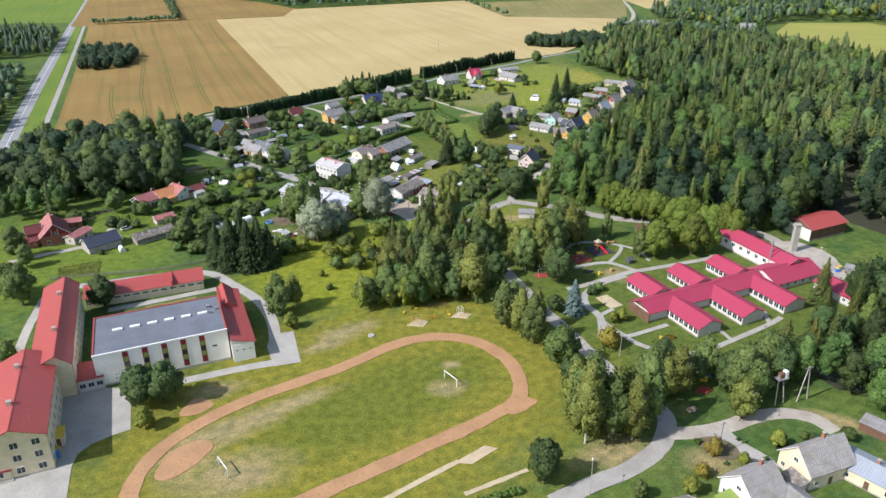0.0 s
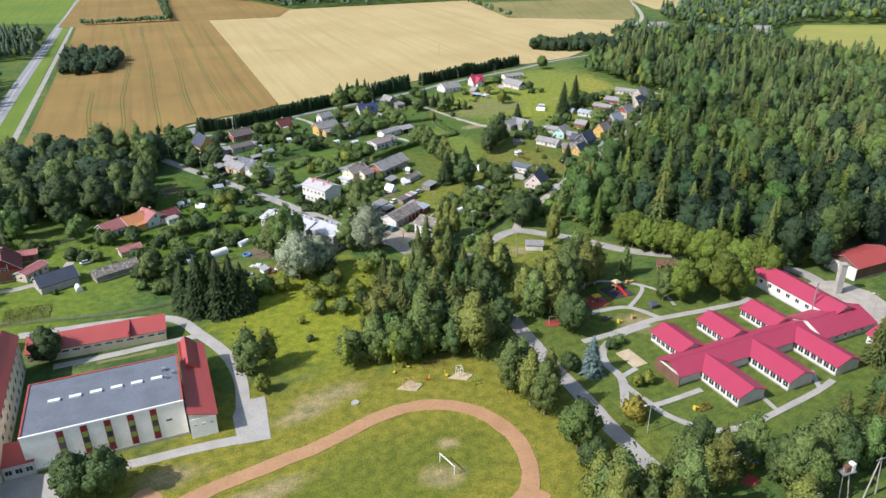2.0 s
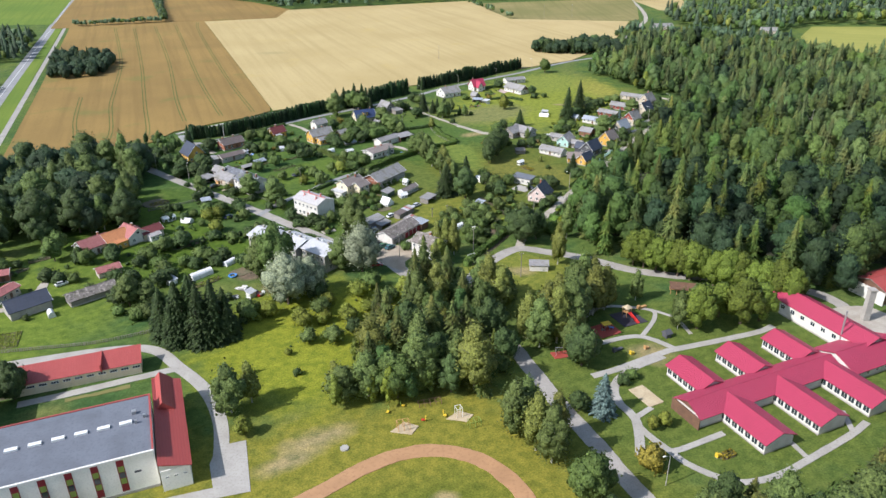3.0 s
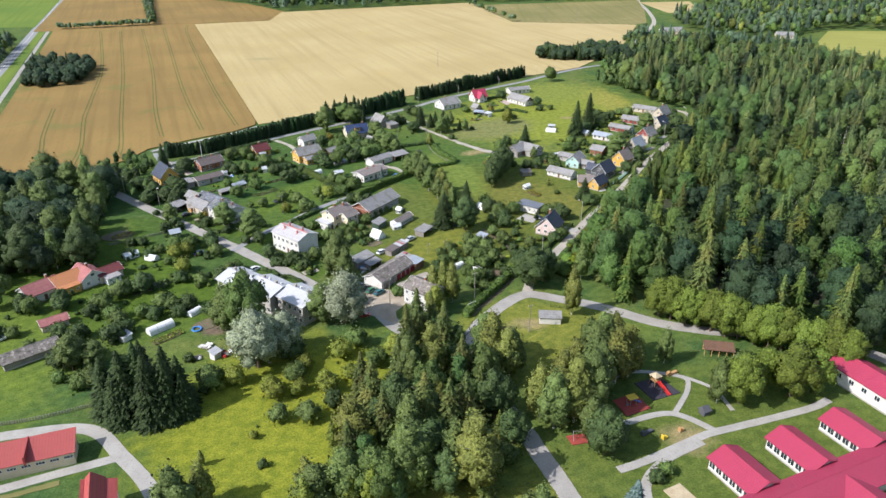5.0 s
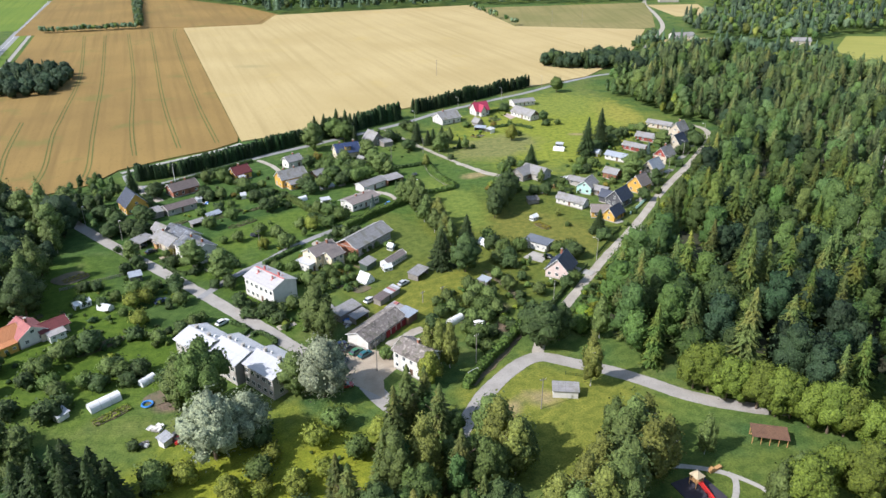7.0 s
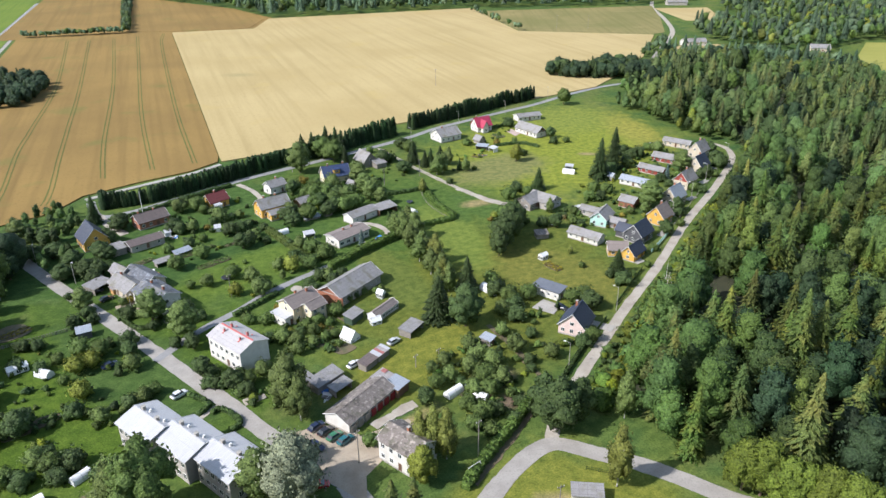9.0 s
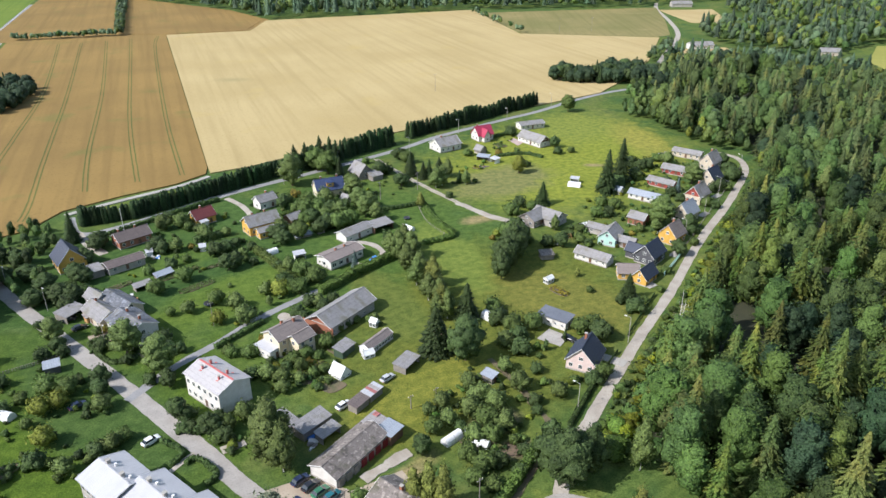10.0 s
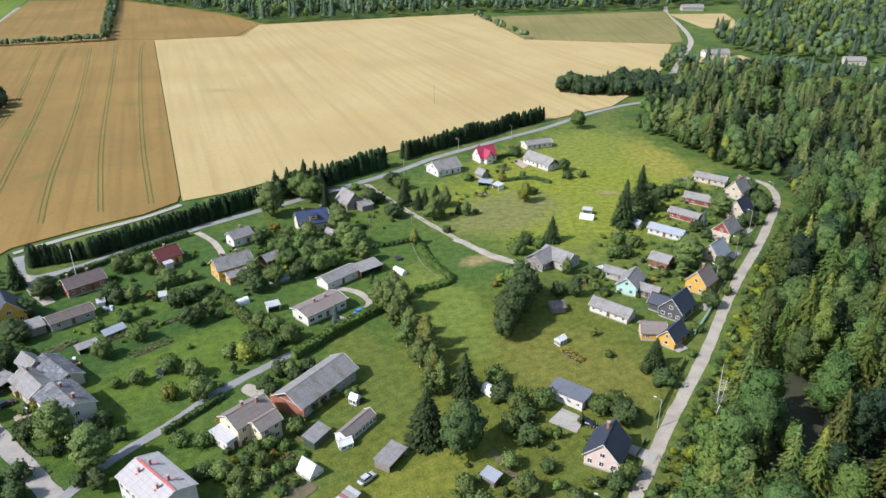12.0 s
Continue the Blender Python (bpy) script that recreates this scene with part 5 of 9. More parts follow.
merge(red, gable("house", "", "", -119.4, 286.4, 52, 9.5, 8.2, 3.3, 5.3, "ochre", "roof_orange", windows=(3, 1), gwin=False),
      shed_roof("porch", "", "", -116.6, 282.6, 52, 7.0, 3.6, 2.7, 3.3, "ochre", "roof_orange", windows=3),
      gable("house", "", "", -114.2, 290.2, -38, 9.5, 8.4, 3.3, 5.6, "white", "roof_rust", windows=(2, 2), chimneys=((0, 0.5),)),
      gable("house", "", "", -108.8, 293.2, 50, 8.6, 6.4, 2.8, 4.3, "beige", "roof_maroon", windows=(2, 1), gwin=False),
      shed_roof("porch", "", "", -106.0, 290.2, 50, 5.0, 3.2, 2.2, 2.7, "trim", "roof_pale", windows=2))
gable("shed", "small shed with a pink sheet roof", "shed", -111.5, 262.5, 40, 8, 5, 2.2, 3.2, "beige", "roof_rust", windows=(0, 0))

# ---- apartments, garages and the road ----
APT = [gable("apartment_house", "two-storey grey apartment house of three stepped blocks under pale tin roofs", "apartment house", x, y, -38.5, 12.2, 10.6, 6.3, 7.9, "greywall", "roof_white", 0.45,
             windows=(5, 2 if k == 2 else 0), floors=2, wsize=(1.3, 1.4), doors=("y+",), gwin=False) for k, (x, y) in enumerate(((-60.6, 280.2), (-50.3, 275.0), (-39.6, 269.0)))]
for e in APT:
    for x, y in ((-3.2, 0.5), (2.6, 0.3)):
        chimney(e, x, y, 7.0, 8.75, "greywall", 0.75)
    part("snow_guard", box(bmesh.new(), -5.6, 5.6, -0.16, 0.16, 8.02, 8.16), "roof_white", e)
    for x in (-1.5, 4.0):
        part("roof_vent", box(bmesh.new(), x - 0.25, x + 0.25, 0.9, 1.4, 7.4, 8.3), "trim", e)
merge(APT[0], APT[1], APT[2])
wh = gable("apartment_house", "two-storey white apartment house with pale roof and red flashing", "apartment house", -50.5, 314.8, -39, 14.6, 9.6, 6.4, 8.0, "white", "roof_light", 0.35, windows=(6, 0), floors=2, wsize=(1.2, 1.3), doors=("y-",))
for x in (-3.4, 3.4):
    chimney(wh, x, 0.9, 6.4, 9.1, "faded_red", 0.5)
    chimney(wh, x, -1.5, 6.4, 8.6, "faded_red", 0.45)
    bm = bmesh.new()
    box(bm, x - 0.3, x + 0.3, -2.3, 2.5, 0, 0.05)
    for v in bm.verts:
        v.co.z += 8.22 - abs(v.co.y) * (1.6 / 4.8)
    part("roof_walkway", bm, "faded_red", wh, "red roof walkway")
part("ridge_flashing", box(bmesh.new(), -6.6, 7.0, -0.26, 0.26, 8.17, 8.26), "faded_red", wh, "faded red ridge flashing")
gable("apartment_house", "small two-storey pale cream house with mossy brown-grey roof", "apartment house", -3.4, 275.2, -40, 11, 8.5, 5.6, 7.6, "white", "roof_old", windows=(4, 2), floors=2, chimneys=((0, 0.5),))
gar = gable("garage_row", "long garage row with mossy fibre-cement roof and red doors", "garage", -15.6, 292.6, 56, 17.5, 8.2, 2.7, 4.3, "white", "roof_old", 0.4, windows=(0, 0), doors=(), gwin=False)
for k in range(7):
    part("garage_door", box(bmesh.new(), -8.0 + k * 2.4, -6.3 + k * 2.4, -4.17, -4.05, 0.0, 2.1), "dark_red" if k > 2 else "greywood", gar)
shed_roof("garage", "brown garage with steel lean-to roof", "garage", -7.3, 299.6, 56, 5, 4.6, 2.6, 3.0, "brownwood", "roof_steel")
shed_roof("garage", "garage with patched red and grey roof", "garage", -10.9, 301.8, 56, 5, 4.2, 2.8, 3.4, "greywall", "roof_pale")
part("roof_patch", box(bmesh.new(), 1.0, 2.4, 0.2, 2.0, 3.36, 3.50), "roof_rust", bpy.data.objects["garage.001"], "rust-red patch of sheet")
shed_roof("shed", "grey board shed with worn roof", "shed", -25.5, 302.5, 52, 9, 4.2, 2.3, 3.0, "greywood", "roof_grey")
shed_roof("shed", "low lean-to shed with rubbish before it", "shed", -21.5, 299.8, 52, 6, 3.2, 2.0, 2.4, "greywood", "roof_grey", open_front=True)
shed_roof("shed", "grey shed with white walls behind a birch", "shed", -33.0, 301.5, 52, 8, 6, 2.4, 3.2, "white", "roof_grey", windows=2)
shed_roof("garage", "row of low garages with patched roof", "garage", -15.7, 310.5, 56.6, 5.2, 3.3, 1.9, 2.2, "greywood", "roof_umber")
lowg = shed_roof("garage", "low garage with pale patched tin roof", "garage", -12.8, 314.9, 56.6, 5.2, 3.3, 1.9, 2.2, "greywood", "roof_pale")
for k, (x0, x1, c) in enumerate(((-2.5, -1.0, "roof_white"), (-0.9, 0.1, "roof_rust"), (1.4, 2.5, "roof_white"))):
    bm = box(bmesh.new(), x0, x1, -1.6, 1.6, 0.14, 0.17)
    for v in bm.verts:
        v.co.z += 1.9 + 0.3 / 2.7 * (v.co.y + 1.35)
    part("roof_sheet", bm, c, lowg, "patch of newer roof sheet")
shed_roof("shed", "open shed with pale weathered roof on posts", "shed", -5.0, 327.6, 60, 7.2, 4.4, 2.0, 2.3, "greywood", "roof_grey", open_front=True)

# ---- central village ----
barn = gable("barn", "long barn with pale grey sheet roof and brick end", "barn", -25.2, 352.0, 56, 20.5, 10.2, 3.6, 6.0, "greywall", "roof_grey", 0.7, gable_wall="brickred", windows=(6, 0), wsize=(0.9, 0.7), doors=(), gwin=False)
part("brick_end", box(bmesh.new(), -10.15, -10.0, -5.7, 5.7, 0, 3.6), "brickred", barn, "red brick end wall")
cream = gable("house", "two-storey cream house with brown sheet roof and a flat-roofed porch", "house", -38.6, 337.6, 50, 10.6, 7.8, 5.3, 7.2, "cream", "roof_brown", windows=(3, 1), floors=2, chimneys=((-0.5, 0.7), (2.6, -0.6)))
merge(cream, gable("house", "", "", -33.8, 334.9, 50, 6.4, 5.4, 5.0, 6.3, "cream", "roof_brown", windows=(2, 1), floors=2, doors=()),
      shed_roof("porch", "", "", -42.4, 333.6, -38, 6.8, 5.0, 2.9, 3.1, "white", "roof_white", windows=3))
shed_roof("shed", "dark green garden shed with pale roof", "shed", -22.2, 334.0, 60, 6, 3.6, 2.2, 2.8, "thuja_boards", "roof_grey")
gable("bungalow", "white bungalow with low brown-grey roof", "house", -31.0, 391.0, 48, 15.5, 8.6, 3.3, 4.2, "white", "roof_brown", 0.6, windows=(5, 1), wsize=(1.7, 1.2), chimneys=((-1.5, 0.5), (2.5, 0.5)), gwin=False)
gable("outbuilding", "long low outbuilding with grey roof and white walls", "outbuilding", -28.5, 411.0, 48, 13.5, 6.5, 2.8, 4.0, "white", "roof_grey", windows=(3, 0), wsize=(1.0, 0.8), gwin=False)
shed_roof("carport", "open car shed with weathered sheet roof", "carport", -19.5, 417.5, 40, 9, 5.6, 2.5, 3.2, "brownwood", "roof_grey", open_front=True)
house = gable("house", "small ochre house with a maroon roof and white porch", "house", -89, 424.5, 48, 9, 7, 3.2, 5.8, "ochre", "roof_maroon", windows=(2, 1), chimneys=((0, 0.5),))
merge(house, shed_roof("porch", "", "", -86.8, 420.0, 48, 3.2, 2.4, 2.4, 2.6, "white", "roof_white"))
gable("house", "brick bungalow with dark brown-grey roof", "house", -109, 406.2, 45, 12.5, 8, 3.0, 5.2, "brickred", "roof_umber", windows=(4, 1), chimneys=((-4, 0.5), (2, 0.5)))
gable("outbuilding", "long brown-roofed outbuilding beside gardens", "outbuilding", -103.5, 386.0, 44, 13, 6.5, 2.6, 3.6, "greywall", "roof_umber", windows=(3, 0), gwin=False)
shed_roof("outbuilding", "grey lean-to outbuilding with patched roof", "outbuilding", -111, 380, 44, 5.5, 5.5, 2.4, 3.0, "greywood", "roof_grey")
gable("house", "ochre gabled house with a steep blue-black roof", "house", -122.5, 387.0, -50, 11, 9.5, 3.6, 8.2, "ochre", "roof_dark", windows=(3, 3))
old = gable("house", "rambling old house with patched weathered roofs and a white two-storey end", "house", -82.8, 342.6, -41, 13.2, 9.6, 5.0, 6.8, "white", "roof_weathered", windows=(4, 1), floors=2, chimneys=((-3, 0.6), (3.4, 0.9)))
merge(old, gable("house", "", "", -95.6, 351.6, -40, 12.2, 7.6, 3.0, 5.0, "beige", "roof_grey", windows=(3, 1), chimneys=((-3.5, 0.4),)),
      gable("house", "", "", -92.6, 357.2, -38, 14.0, 8.0, 3.0, 4.9, "beige", "roof_weathered", windows=(3, 1)),
      gable("house", "", "", -101.0, 360.3, -36, 7.4, 5.2, 3.2, 5.0, "greywall", "roof_grey", windows=(2, 0), gwin=False),
      shed_roof("porch", "", "", -88.6, 348.2, -40, 4.5, 4.0, 2.6, 3.2, "beige", "roof_pale", windows=1))
shed_roof("carport", "grey-roofed open car shelter beside an old house", "carport", -105.8, 353.2, 65, 7.6, 5.6, 2.3, 2.7, "greywood", "roof_grey", open_front=True)
shed_roof("shed", "small plank wood store beside a car shelter", "shed", -99.2, 351.2, 50, 3.6, 2.6, 1.9, 2.3, "timber", "roof_pale")
house = gable("house", "ochre house with grey roof and lean-to annex", "house", -64.3, 417.0, 38, 13, 8, 4.0, 6.8, "ochre", "roof_grey", windows=(4, 2), chimneys=((-3, 0.5), (2, 0.5)))
merge(house, gable("house", "", "", -61.5, 411.5, 38, 7, 5, 2.8, 3.8, "ochre", "roof_grey", windows=(2, 1), gwin=False))
gable("house", "small white house with grey roof", "house", -68.5, 441.0, 45, 8.5, 6.5, 3.4, 5.4, "white", "roof_grey", windows=(2, 1), chimneys=((1, 0.5),))
gable("shed", "brown board shed with grey roof", "shed", -53.6, 424.5, 48, 6.5, 6, 2.4, 3.8, "brownwood", "roof_grey")
blue = gable("house", "cream house with a steep blue roof and dormer", "house", -44.5, 454.5, 25, 12.5, 9, 3.6, 7.2, "cream", "roof_blue", windows=(3, 2), chimneys=((-3, 0.5), (4, 0.6)))
dm = part("dormer", box(bmesh.new(), -1.4, 1.4, -3.3, 0.0, 4.3, 6.3), "ochre", blue, "ochre dormer under a low blue roof")
part("dormer_roof", box(bmesh.new(), -1.7, 1.7, -3.7, 0.0, 6.3, 6.45), "roof_blue", dm)
window(dm, side("y-", 3.3, 0, 5.0), 1.5, 0.9)
gable("shed", "small grey-roofed garden hut", "shed", -36, 446, -40, 4.5, 3.5, 1.9, 3.2, "greywood", "roof_grey")
house = gable("house", "old weathered grey house with steep roof", "house", -33.3, 477.0, -51, 9.5, 8, 2.8, 6.6, "greywood", "roof_grey", windows=(2, 1))
merge(house, shed_roof("porch", "", "", -26.5, 473.5, 40, 6, 5, 2.2, 3.2, "greywood", "roof_grey"))

# ---- north-east village ----
gable("house", "white house with a broad grey roof", "house", 4.9, 518.5, 35, 13.5, 10.8, 3.1, 6.1, "white", "roof_grey", windows=(4, 2), chimneys=((-2, 0.6),))
house = gable("house", "white house with a steep red roof and cross gable", "house", 24.4, 535.5, 30, 9.9, 8.1, 3.3, 7.2, "white", "roof_wine", windows=(3, 2), chimneys=((-3, 0.5),))
merge(house, gable("house", "", "", 25.4, 532.0, -60, 6.3, 4.5, 3.3, 6.3, "white", "roof_wine", windows=(1, 1), doors=()))
gable("outbuilding", "long white outbuilding with grey roof", "outbuilding", 51.9, 557.0, 22, 15.3, 7.2, 2.6, 3.9, "white", "roof_grey", windows=(5, 1), gwin=False)
gable("house", "long white house with grey roof and dark gable", "house", 50.7, 527.5, -52, 17.1, 8.1, 2.8, 5.5, "white", "roof_grey", gable_wall="brownwood", windows=(6, 1))
gable("shed", "small brown shed with grey roof", "shed", 22.2, 511.5, -51, 5.4, 4.5, 2.0, 3.9, "greywood", "roof_grey")
shed_roof("carport", "open shelter with a pale blue roof", "carport", 23.4, 500.5, -20, 6.3, 4.0, 1.9, 2.3, "greywood", "roof_steel", open_front=True)
house = gable("house", "large grey-roofed farmhouse with weathered walls", "house", 45.0, 424.5, -43, 11.7, 9.0, 2.9, 5.2, "greywall", "roof_grey", windows=(3, 2))
merge(house, gable("house", "", "", 39.0, 423.5, 47, 9.9, 8.1, 2.9, 5.3, "greywood", "roof_grey", windows=(3, 2)))
gable("outbuilding", "long white outbuilding with red doors and grey roof", "outbuilding", 56.0, 390.3, -40, 13.1, 5.9, 2.4, 4.0, "white", "roof_grey", windows=(5, 1), wsize=(0.9, 0.9), gwin=False)
gable("house", "mint green gabled house with grey roof", "house", 64.9, 406.0, -120, 9.9, 7.2, 3.3, 5.9, "mint", "roof_grey", windows=(2, 2))
gable("outbuilding", "grey-roofed outbuilding behind a mint house", "outbuilding", 62.4, 414.0, -36, 9.0, 5.4, 2.4, 3.5, "greywall", "roof_grey", windows=(2, 0), gwin=False)
gable("outbuilding", "grey-roofed wing beside a mint house", "outbuilding", 69.9, 402.0, -36, 7.2, 5.0, 2.4, 3.7, "greywood", "roof_grey", windows=(1, 0), gwin=False)
house = gable("house", "slate-grey boarded house with black roof and white windows", "house", 75.2, 390.8, 49, 9.8, 7.8, 3.3, 6.9, "slate_wall", "roof_dark", windows=(3, 3))
merge(house, gable("house", "", "", 71.6, 392.6, -41, 8.2, 5.0, 2.8, 5.0, "slate_wall", "roof_dark", windows=(1, 1), doors=()))
house = gable("house", "orange house with brown-grey roof", "house", 64.7, 378.4, -5, 7.4, 6.0, 2.7, 4.7, "ochre", "roof_brown", windows=(2, 2))
merge(house, gable("house", "", "", 69.6, 375.6, 48, 8.4, 5.8, 2.7, 5.3, "ochre", "roof_dark", windows=(2, 1)))
ROWH = (("ochre gabled house with steep grey roof", 84.7, 405.0, "ochre", "roof_brown", 9.5, 8.0), ("beige gabled house with blue-grey steel roof", 95.6, 425.0, "beige", "roof_steel", 11, 8.2),
        ("beige house with red boarded gable", 106.4, 444.5, "beige", "roof_grey", 11, 8.0), ("beige gabled house with dark steep roof", 118.6, 464.5, "beige", "roof_dark", 11, 8.4), ("beige gabled house at the road's end", 125.8, 486.5, "beige", "roof_grey", 11, 8.4))
for lab, x, y, wmat, rmat, L, H in ROWH:
    gable("row_house", lab, "house", x + 2.4, y + 1.2, 46, L * 0.86, 7.6, 3.6, H * 0.92, wmat, rmat, 0.4, gable_wall="redwood" if "red boarded" in lab else None, windows=(3, 2), chimneys=((1.0, 0.5),), group="row of gabled houses")
gable("outbuilding", "long beige outbuilding with pale grey roof", "outbuilding", 122.9, 504.0, -38, 14.4, 5.9, 2.6, 3.9, "beige", "roof_grey", windows=(5, 0), gwin=False)
gable("outbuilding", "red board outbuilding with grey roof", "outbuilding", 109.8, 480.0, -36, 11.7, 6.3, 2.4, 4.0, "redwood", "roof_grey", windows=(4, 0), gwin=False)
gable("outbuilding", "long red and beige outbuilding with grey roof", "outbuilding", 99.2, 463.3, -42, 12.6, 5.4, 2.4, 3.7, "redwood", "roof_grey", windows=(4, 0), gwin=False)
gable("outbuilding", "white outbuilding with blue-grey roof", "outbuilding", 87.9, 447.5, -38, 13.5, 5.9, 2.4, 3.7, "white", "roof_steel", windows=(5, 0), gwin=False)
gable("shed", "small white shed with blue-grey roof", "shed", 77.9, 455.5, -40, 5.4, 4.0, 2.1, 3.1, "white", "roof_steel")
gable("barn", "small red brick barn with grey roof", "barn", 79.1, 422.5, -40, 7.2, 6.3, 2.9, 4.6, "brickred", "roof_grey", windows=(1, 0))
shed_roof("shed", "tumbledown grey shed with old patched roof", "shed", 40.1, 392.8, 10, 5.0, 4.2, 1.7, 2.1, "greywood", "roof_old")
shed_roof("house", "flat-roofed white house with a paved terrace", "house", 37.2, 349.3, -37, 9.9, 5.4, 2.9, 3.2, "white", "felt", 0.5, windows=4)
gable("house", "pink-boarded house with a steep black roof", "house", 42.2, 329.0, 63, 9.5, 8.6, 3.1, 7.0, "pinkwash", "roof_dark", gable_wall="pinkwash", windows=(3, 3), chimneys=((2.0, 0.8),))
shed_roof("shed", "white hut with pale roof on a lawn", "shed", 33.6, 263.5, -5, 6.7, 3.4, 2.1, 2.7, "white", "roof_grey")
gable("house", "far white farmhouse at the forest edge", "house", 226, 806, 10, 22, 10, 3.4, 6.0, "white", "roof_grey", windows=(6, 2))
gable("house", "far house beyond the forest", "house", 322, 772, -10, 16, 9, 3.4, 6.0, "beige", "roof_grey", windows=(4, 2))
gable("barn", "far grey barn at the end of the road", "barn", 300, 1110, 0, 26, 12, 4, 7, "greywall", "roof_grey", windows=(0, 0))

# ---- trees ----
tree_kind("round", "broadleaf_tree", "round-crowned green broadleaf tree", "tree", round_crown(1, 10, 4.0, 0.9, 30, 800, 0.24), "leaf")
tree_kind("dark", "broadleaf_tree", "dense dark green broadleaf tree", "tree", round_crown(2, 10, 4.3, 0.5, 32, 800, 0.24), "leaf_dark")
tree_kind("lime", "lime_tree", "bright yellow-green lime tree with a full crown", "tree", round_crown(3, 10, 3.9, 0.4, 44, 880, 0.2, body=0.5), "leaf_bright")
tree_kind("park_lime", "lime_tree", "dense green lime tree with a full clipped crown", "tree", round_crown(3, 10, 3.9, 0.4, 44, 880, 0.2, body=0.5), "leaf_lime")
tree_kind("birch", "birch_tree", "slender birch with loose drooping crown", "tree", round_crown(4, 10, 2.25, 0.4, 28, 900, 0.17, -0.15, 0.7, lift=0.25), "leaf_birch", "birchbark", r=0.14)
tree_kind("birch2", "birch_tree", "tall birch with an olive green crown", "tree", round_crown(14, 10, 2.55, 0.4, 30, 900, 0.18, -0.1, 0.7, lift=0.25), "leaf_grey", "birchbark", r=0.14)
tree_kind("willow", "silver_willow", "silver-leaved willow with a broad billowing crown", "tree", round_crown(5, 10, 4.4, 0.4, 40, 1300, 0.2, lift=0.28), "leaf_silver")
tree_kind("grey", "poplar_tree", "grey-green poplar with full crown", "tree", round_crown(6, 10, 3.2, 0.5, 30, 750, 0.21, lift=0.2), "leaf_grey")
tree_kind("apple", "apple_tree", "low round orchard apple tree", "tree", round_crown(7, 10, 6.0, 0.5, 12, 260, 0.55, lift=0.25), "leaf")
tree_kind("apple2", "apple_tree", "low bright green orchard tree", "tree", round_crown(8, 10, 5.6, 0.5, 12, 260, 0.55, lift=0.25), "leaf_bright")
tree_kind("applegrey", "apple_tree", "low grey-green orchard tree", "tree", round_crown(18, 10, 5.8, 0.5, 12, 260, 0.55, lift=0.25), "leaf_grey")
tree_kind("bush", "bush", "dense rounded green garden bush", "bush", round_crown(9, 10, 6.5, -1.0, 8, 150, 0.75, lift=0.22), "leaf_dark")
tree_kind("bush2", "bush", "dense light green garden bush", "bush", round_crown(10, 10, 6.5, -1.0, 8, 150, 0.75, lift=0.22), "leaf")
tree_kind("ybush", "bush", "rounded yellow-leaved ornamental bush", "bush", round_crown(11, 10, 6.5, -1.0, 8, 150, 0.75, lift=0.22), "leaf_yellow")
tree_kind("spruce", "spruce_tree", "tall spruce with drooping boughs and brownish top", "tree", cone_crown(21, 10, 2.1, 0.3, 17, 9, 520, 0.72, 1.2), "needle")
tree_kind("dspruce", "spruce_tree", "broad dark green garden spruce", "tree", cone_crown(22, 10, 2.4, 0.0, 18, 10, 560, 0.72, 1.2), "needle_dark")
tree_kind("bspruce", "blue_spruce", "blue-grey ornamental garden spruce", "tree", cone_crown(23, 10, 2.2, 0.0, 16, 9, 420, 0.75, 1.2), "needle_blue")
tree_kind("copse", "broadleaf_tree", "dark green broadleaf tree in a field copse", "tree", round_crown(19, 10, 4.2, 0.2, 16, 170, 0.3), "leaf_deep")
tree_kind("copse2", "broadleaf_tree", "green broadleaf tree in a field copse", "tree", round_crown(20, 10, 4.0, 0.2, 16, 170, 0.3), "leaf_dark")
tree_kind("field_spruce", "spruce_tree", "dark green conifer in a field copse", "tree", cone_crown(25, 10, 2.5, 0.0, 9, 7, 130, 0.7, 1.4), "needle_dark")
tree_kind("thuja", "thuja", "narrow dark green columnar thuja", "tree", round_crown(24, 10, 1.4, -0.5, 18, 240, 0.2), "thuja", r=0.1)

# single trees that stand out
def plant(rows):
    """Trees and bushes one by one: kind, place, height, spread."""
    for key, x, y, h, w in rows:
        place(key, x, y, h, w)


plant([("willow", -46.6, 241, 17.5, 0.94), ("willow", -40.5, 247.5, 13, 0.95), ("willow", -26, 263, 17, 0.92), ("grey", -33, 264, 13, 1.1), ("round", -54, 258, 20, 0.85), ("birch2", -59, 257, 15, 1.1), ("round", 78, 591, 11, 1),
       ("bspruce", 104, 456, 7, 0.9), ("bspruce", -25, 383.5, 7.5, 0.9), ("birch", 32, 128, 21, 0.9), ("birch2", 38, 130, 16, 1.15), ("birch2", 34, 133, 19, 1.2), ("birch", 40, 135, 15, 1.2), ("dark", 44, 133, 13, 0.75), ("birch", 36, 142, 13, 1.1), ("birch", 43, 129, 17, 0.9), ("birch2", 47, 134, 19, 0.9), ("birch", 31, 137, 16, 0.95),
       ("birch2", 44, 138, 13, 1), ("dark", 37, 137, 12, 0.9), ("birch", 34, 146, 8, 0.9), ("dark", 21, 116, 12, 0.75), ("round", 31, 158, 14, 0.85), ("birch", 22, 174, 15, 1)])
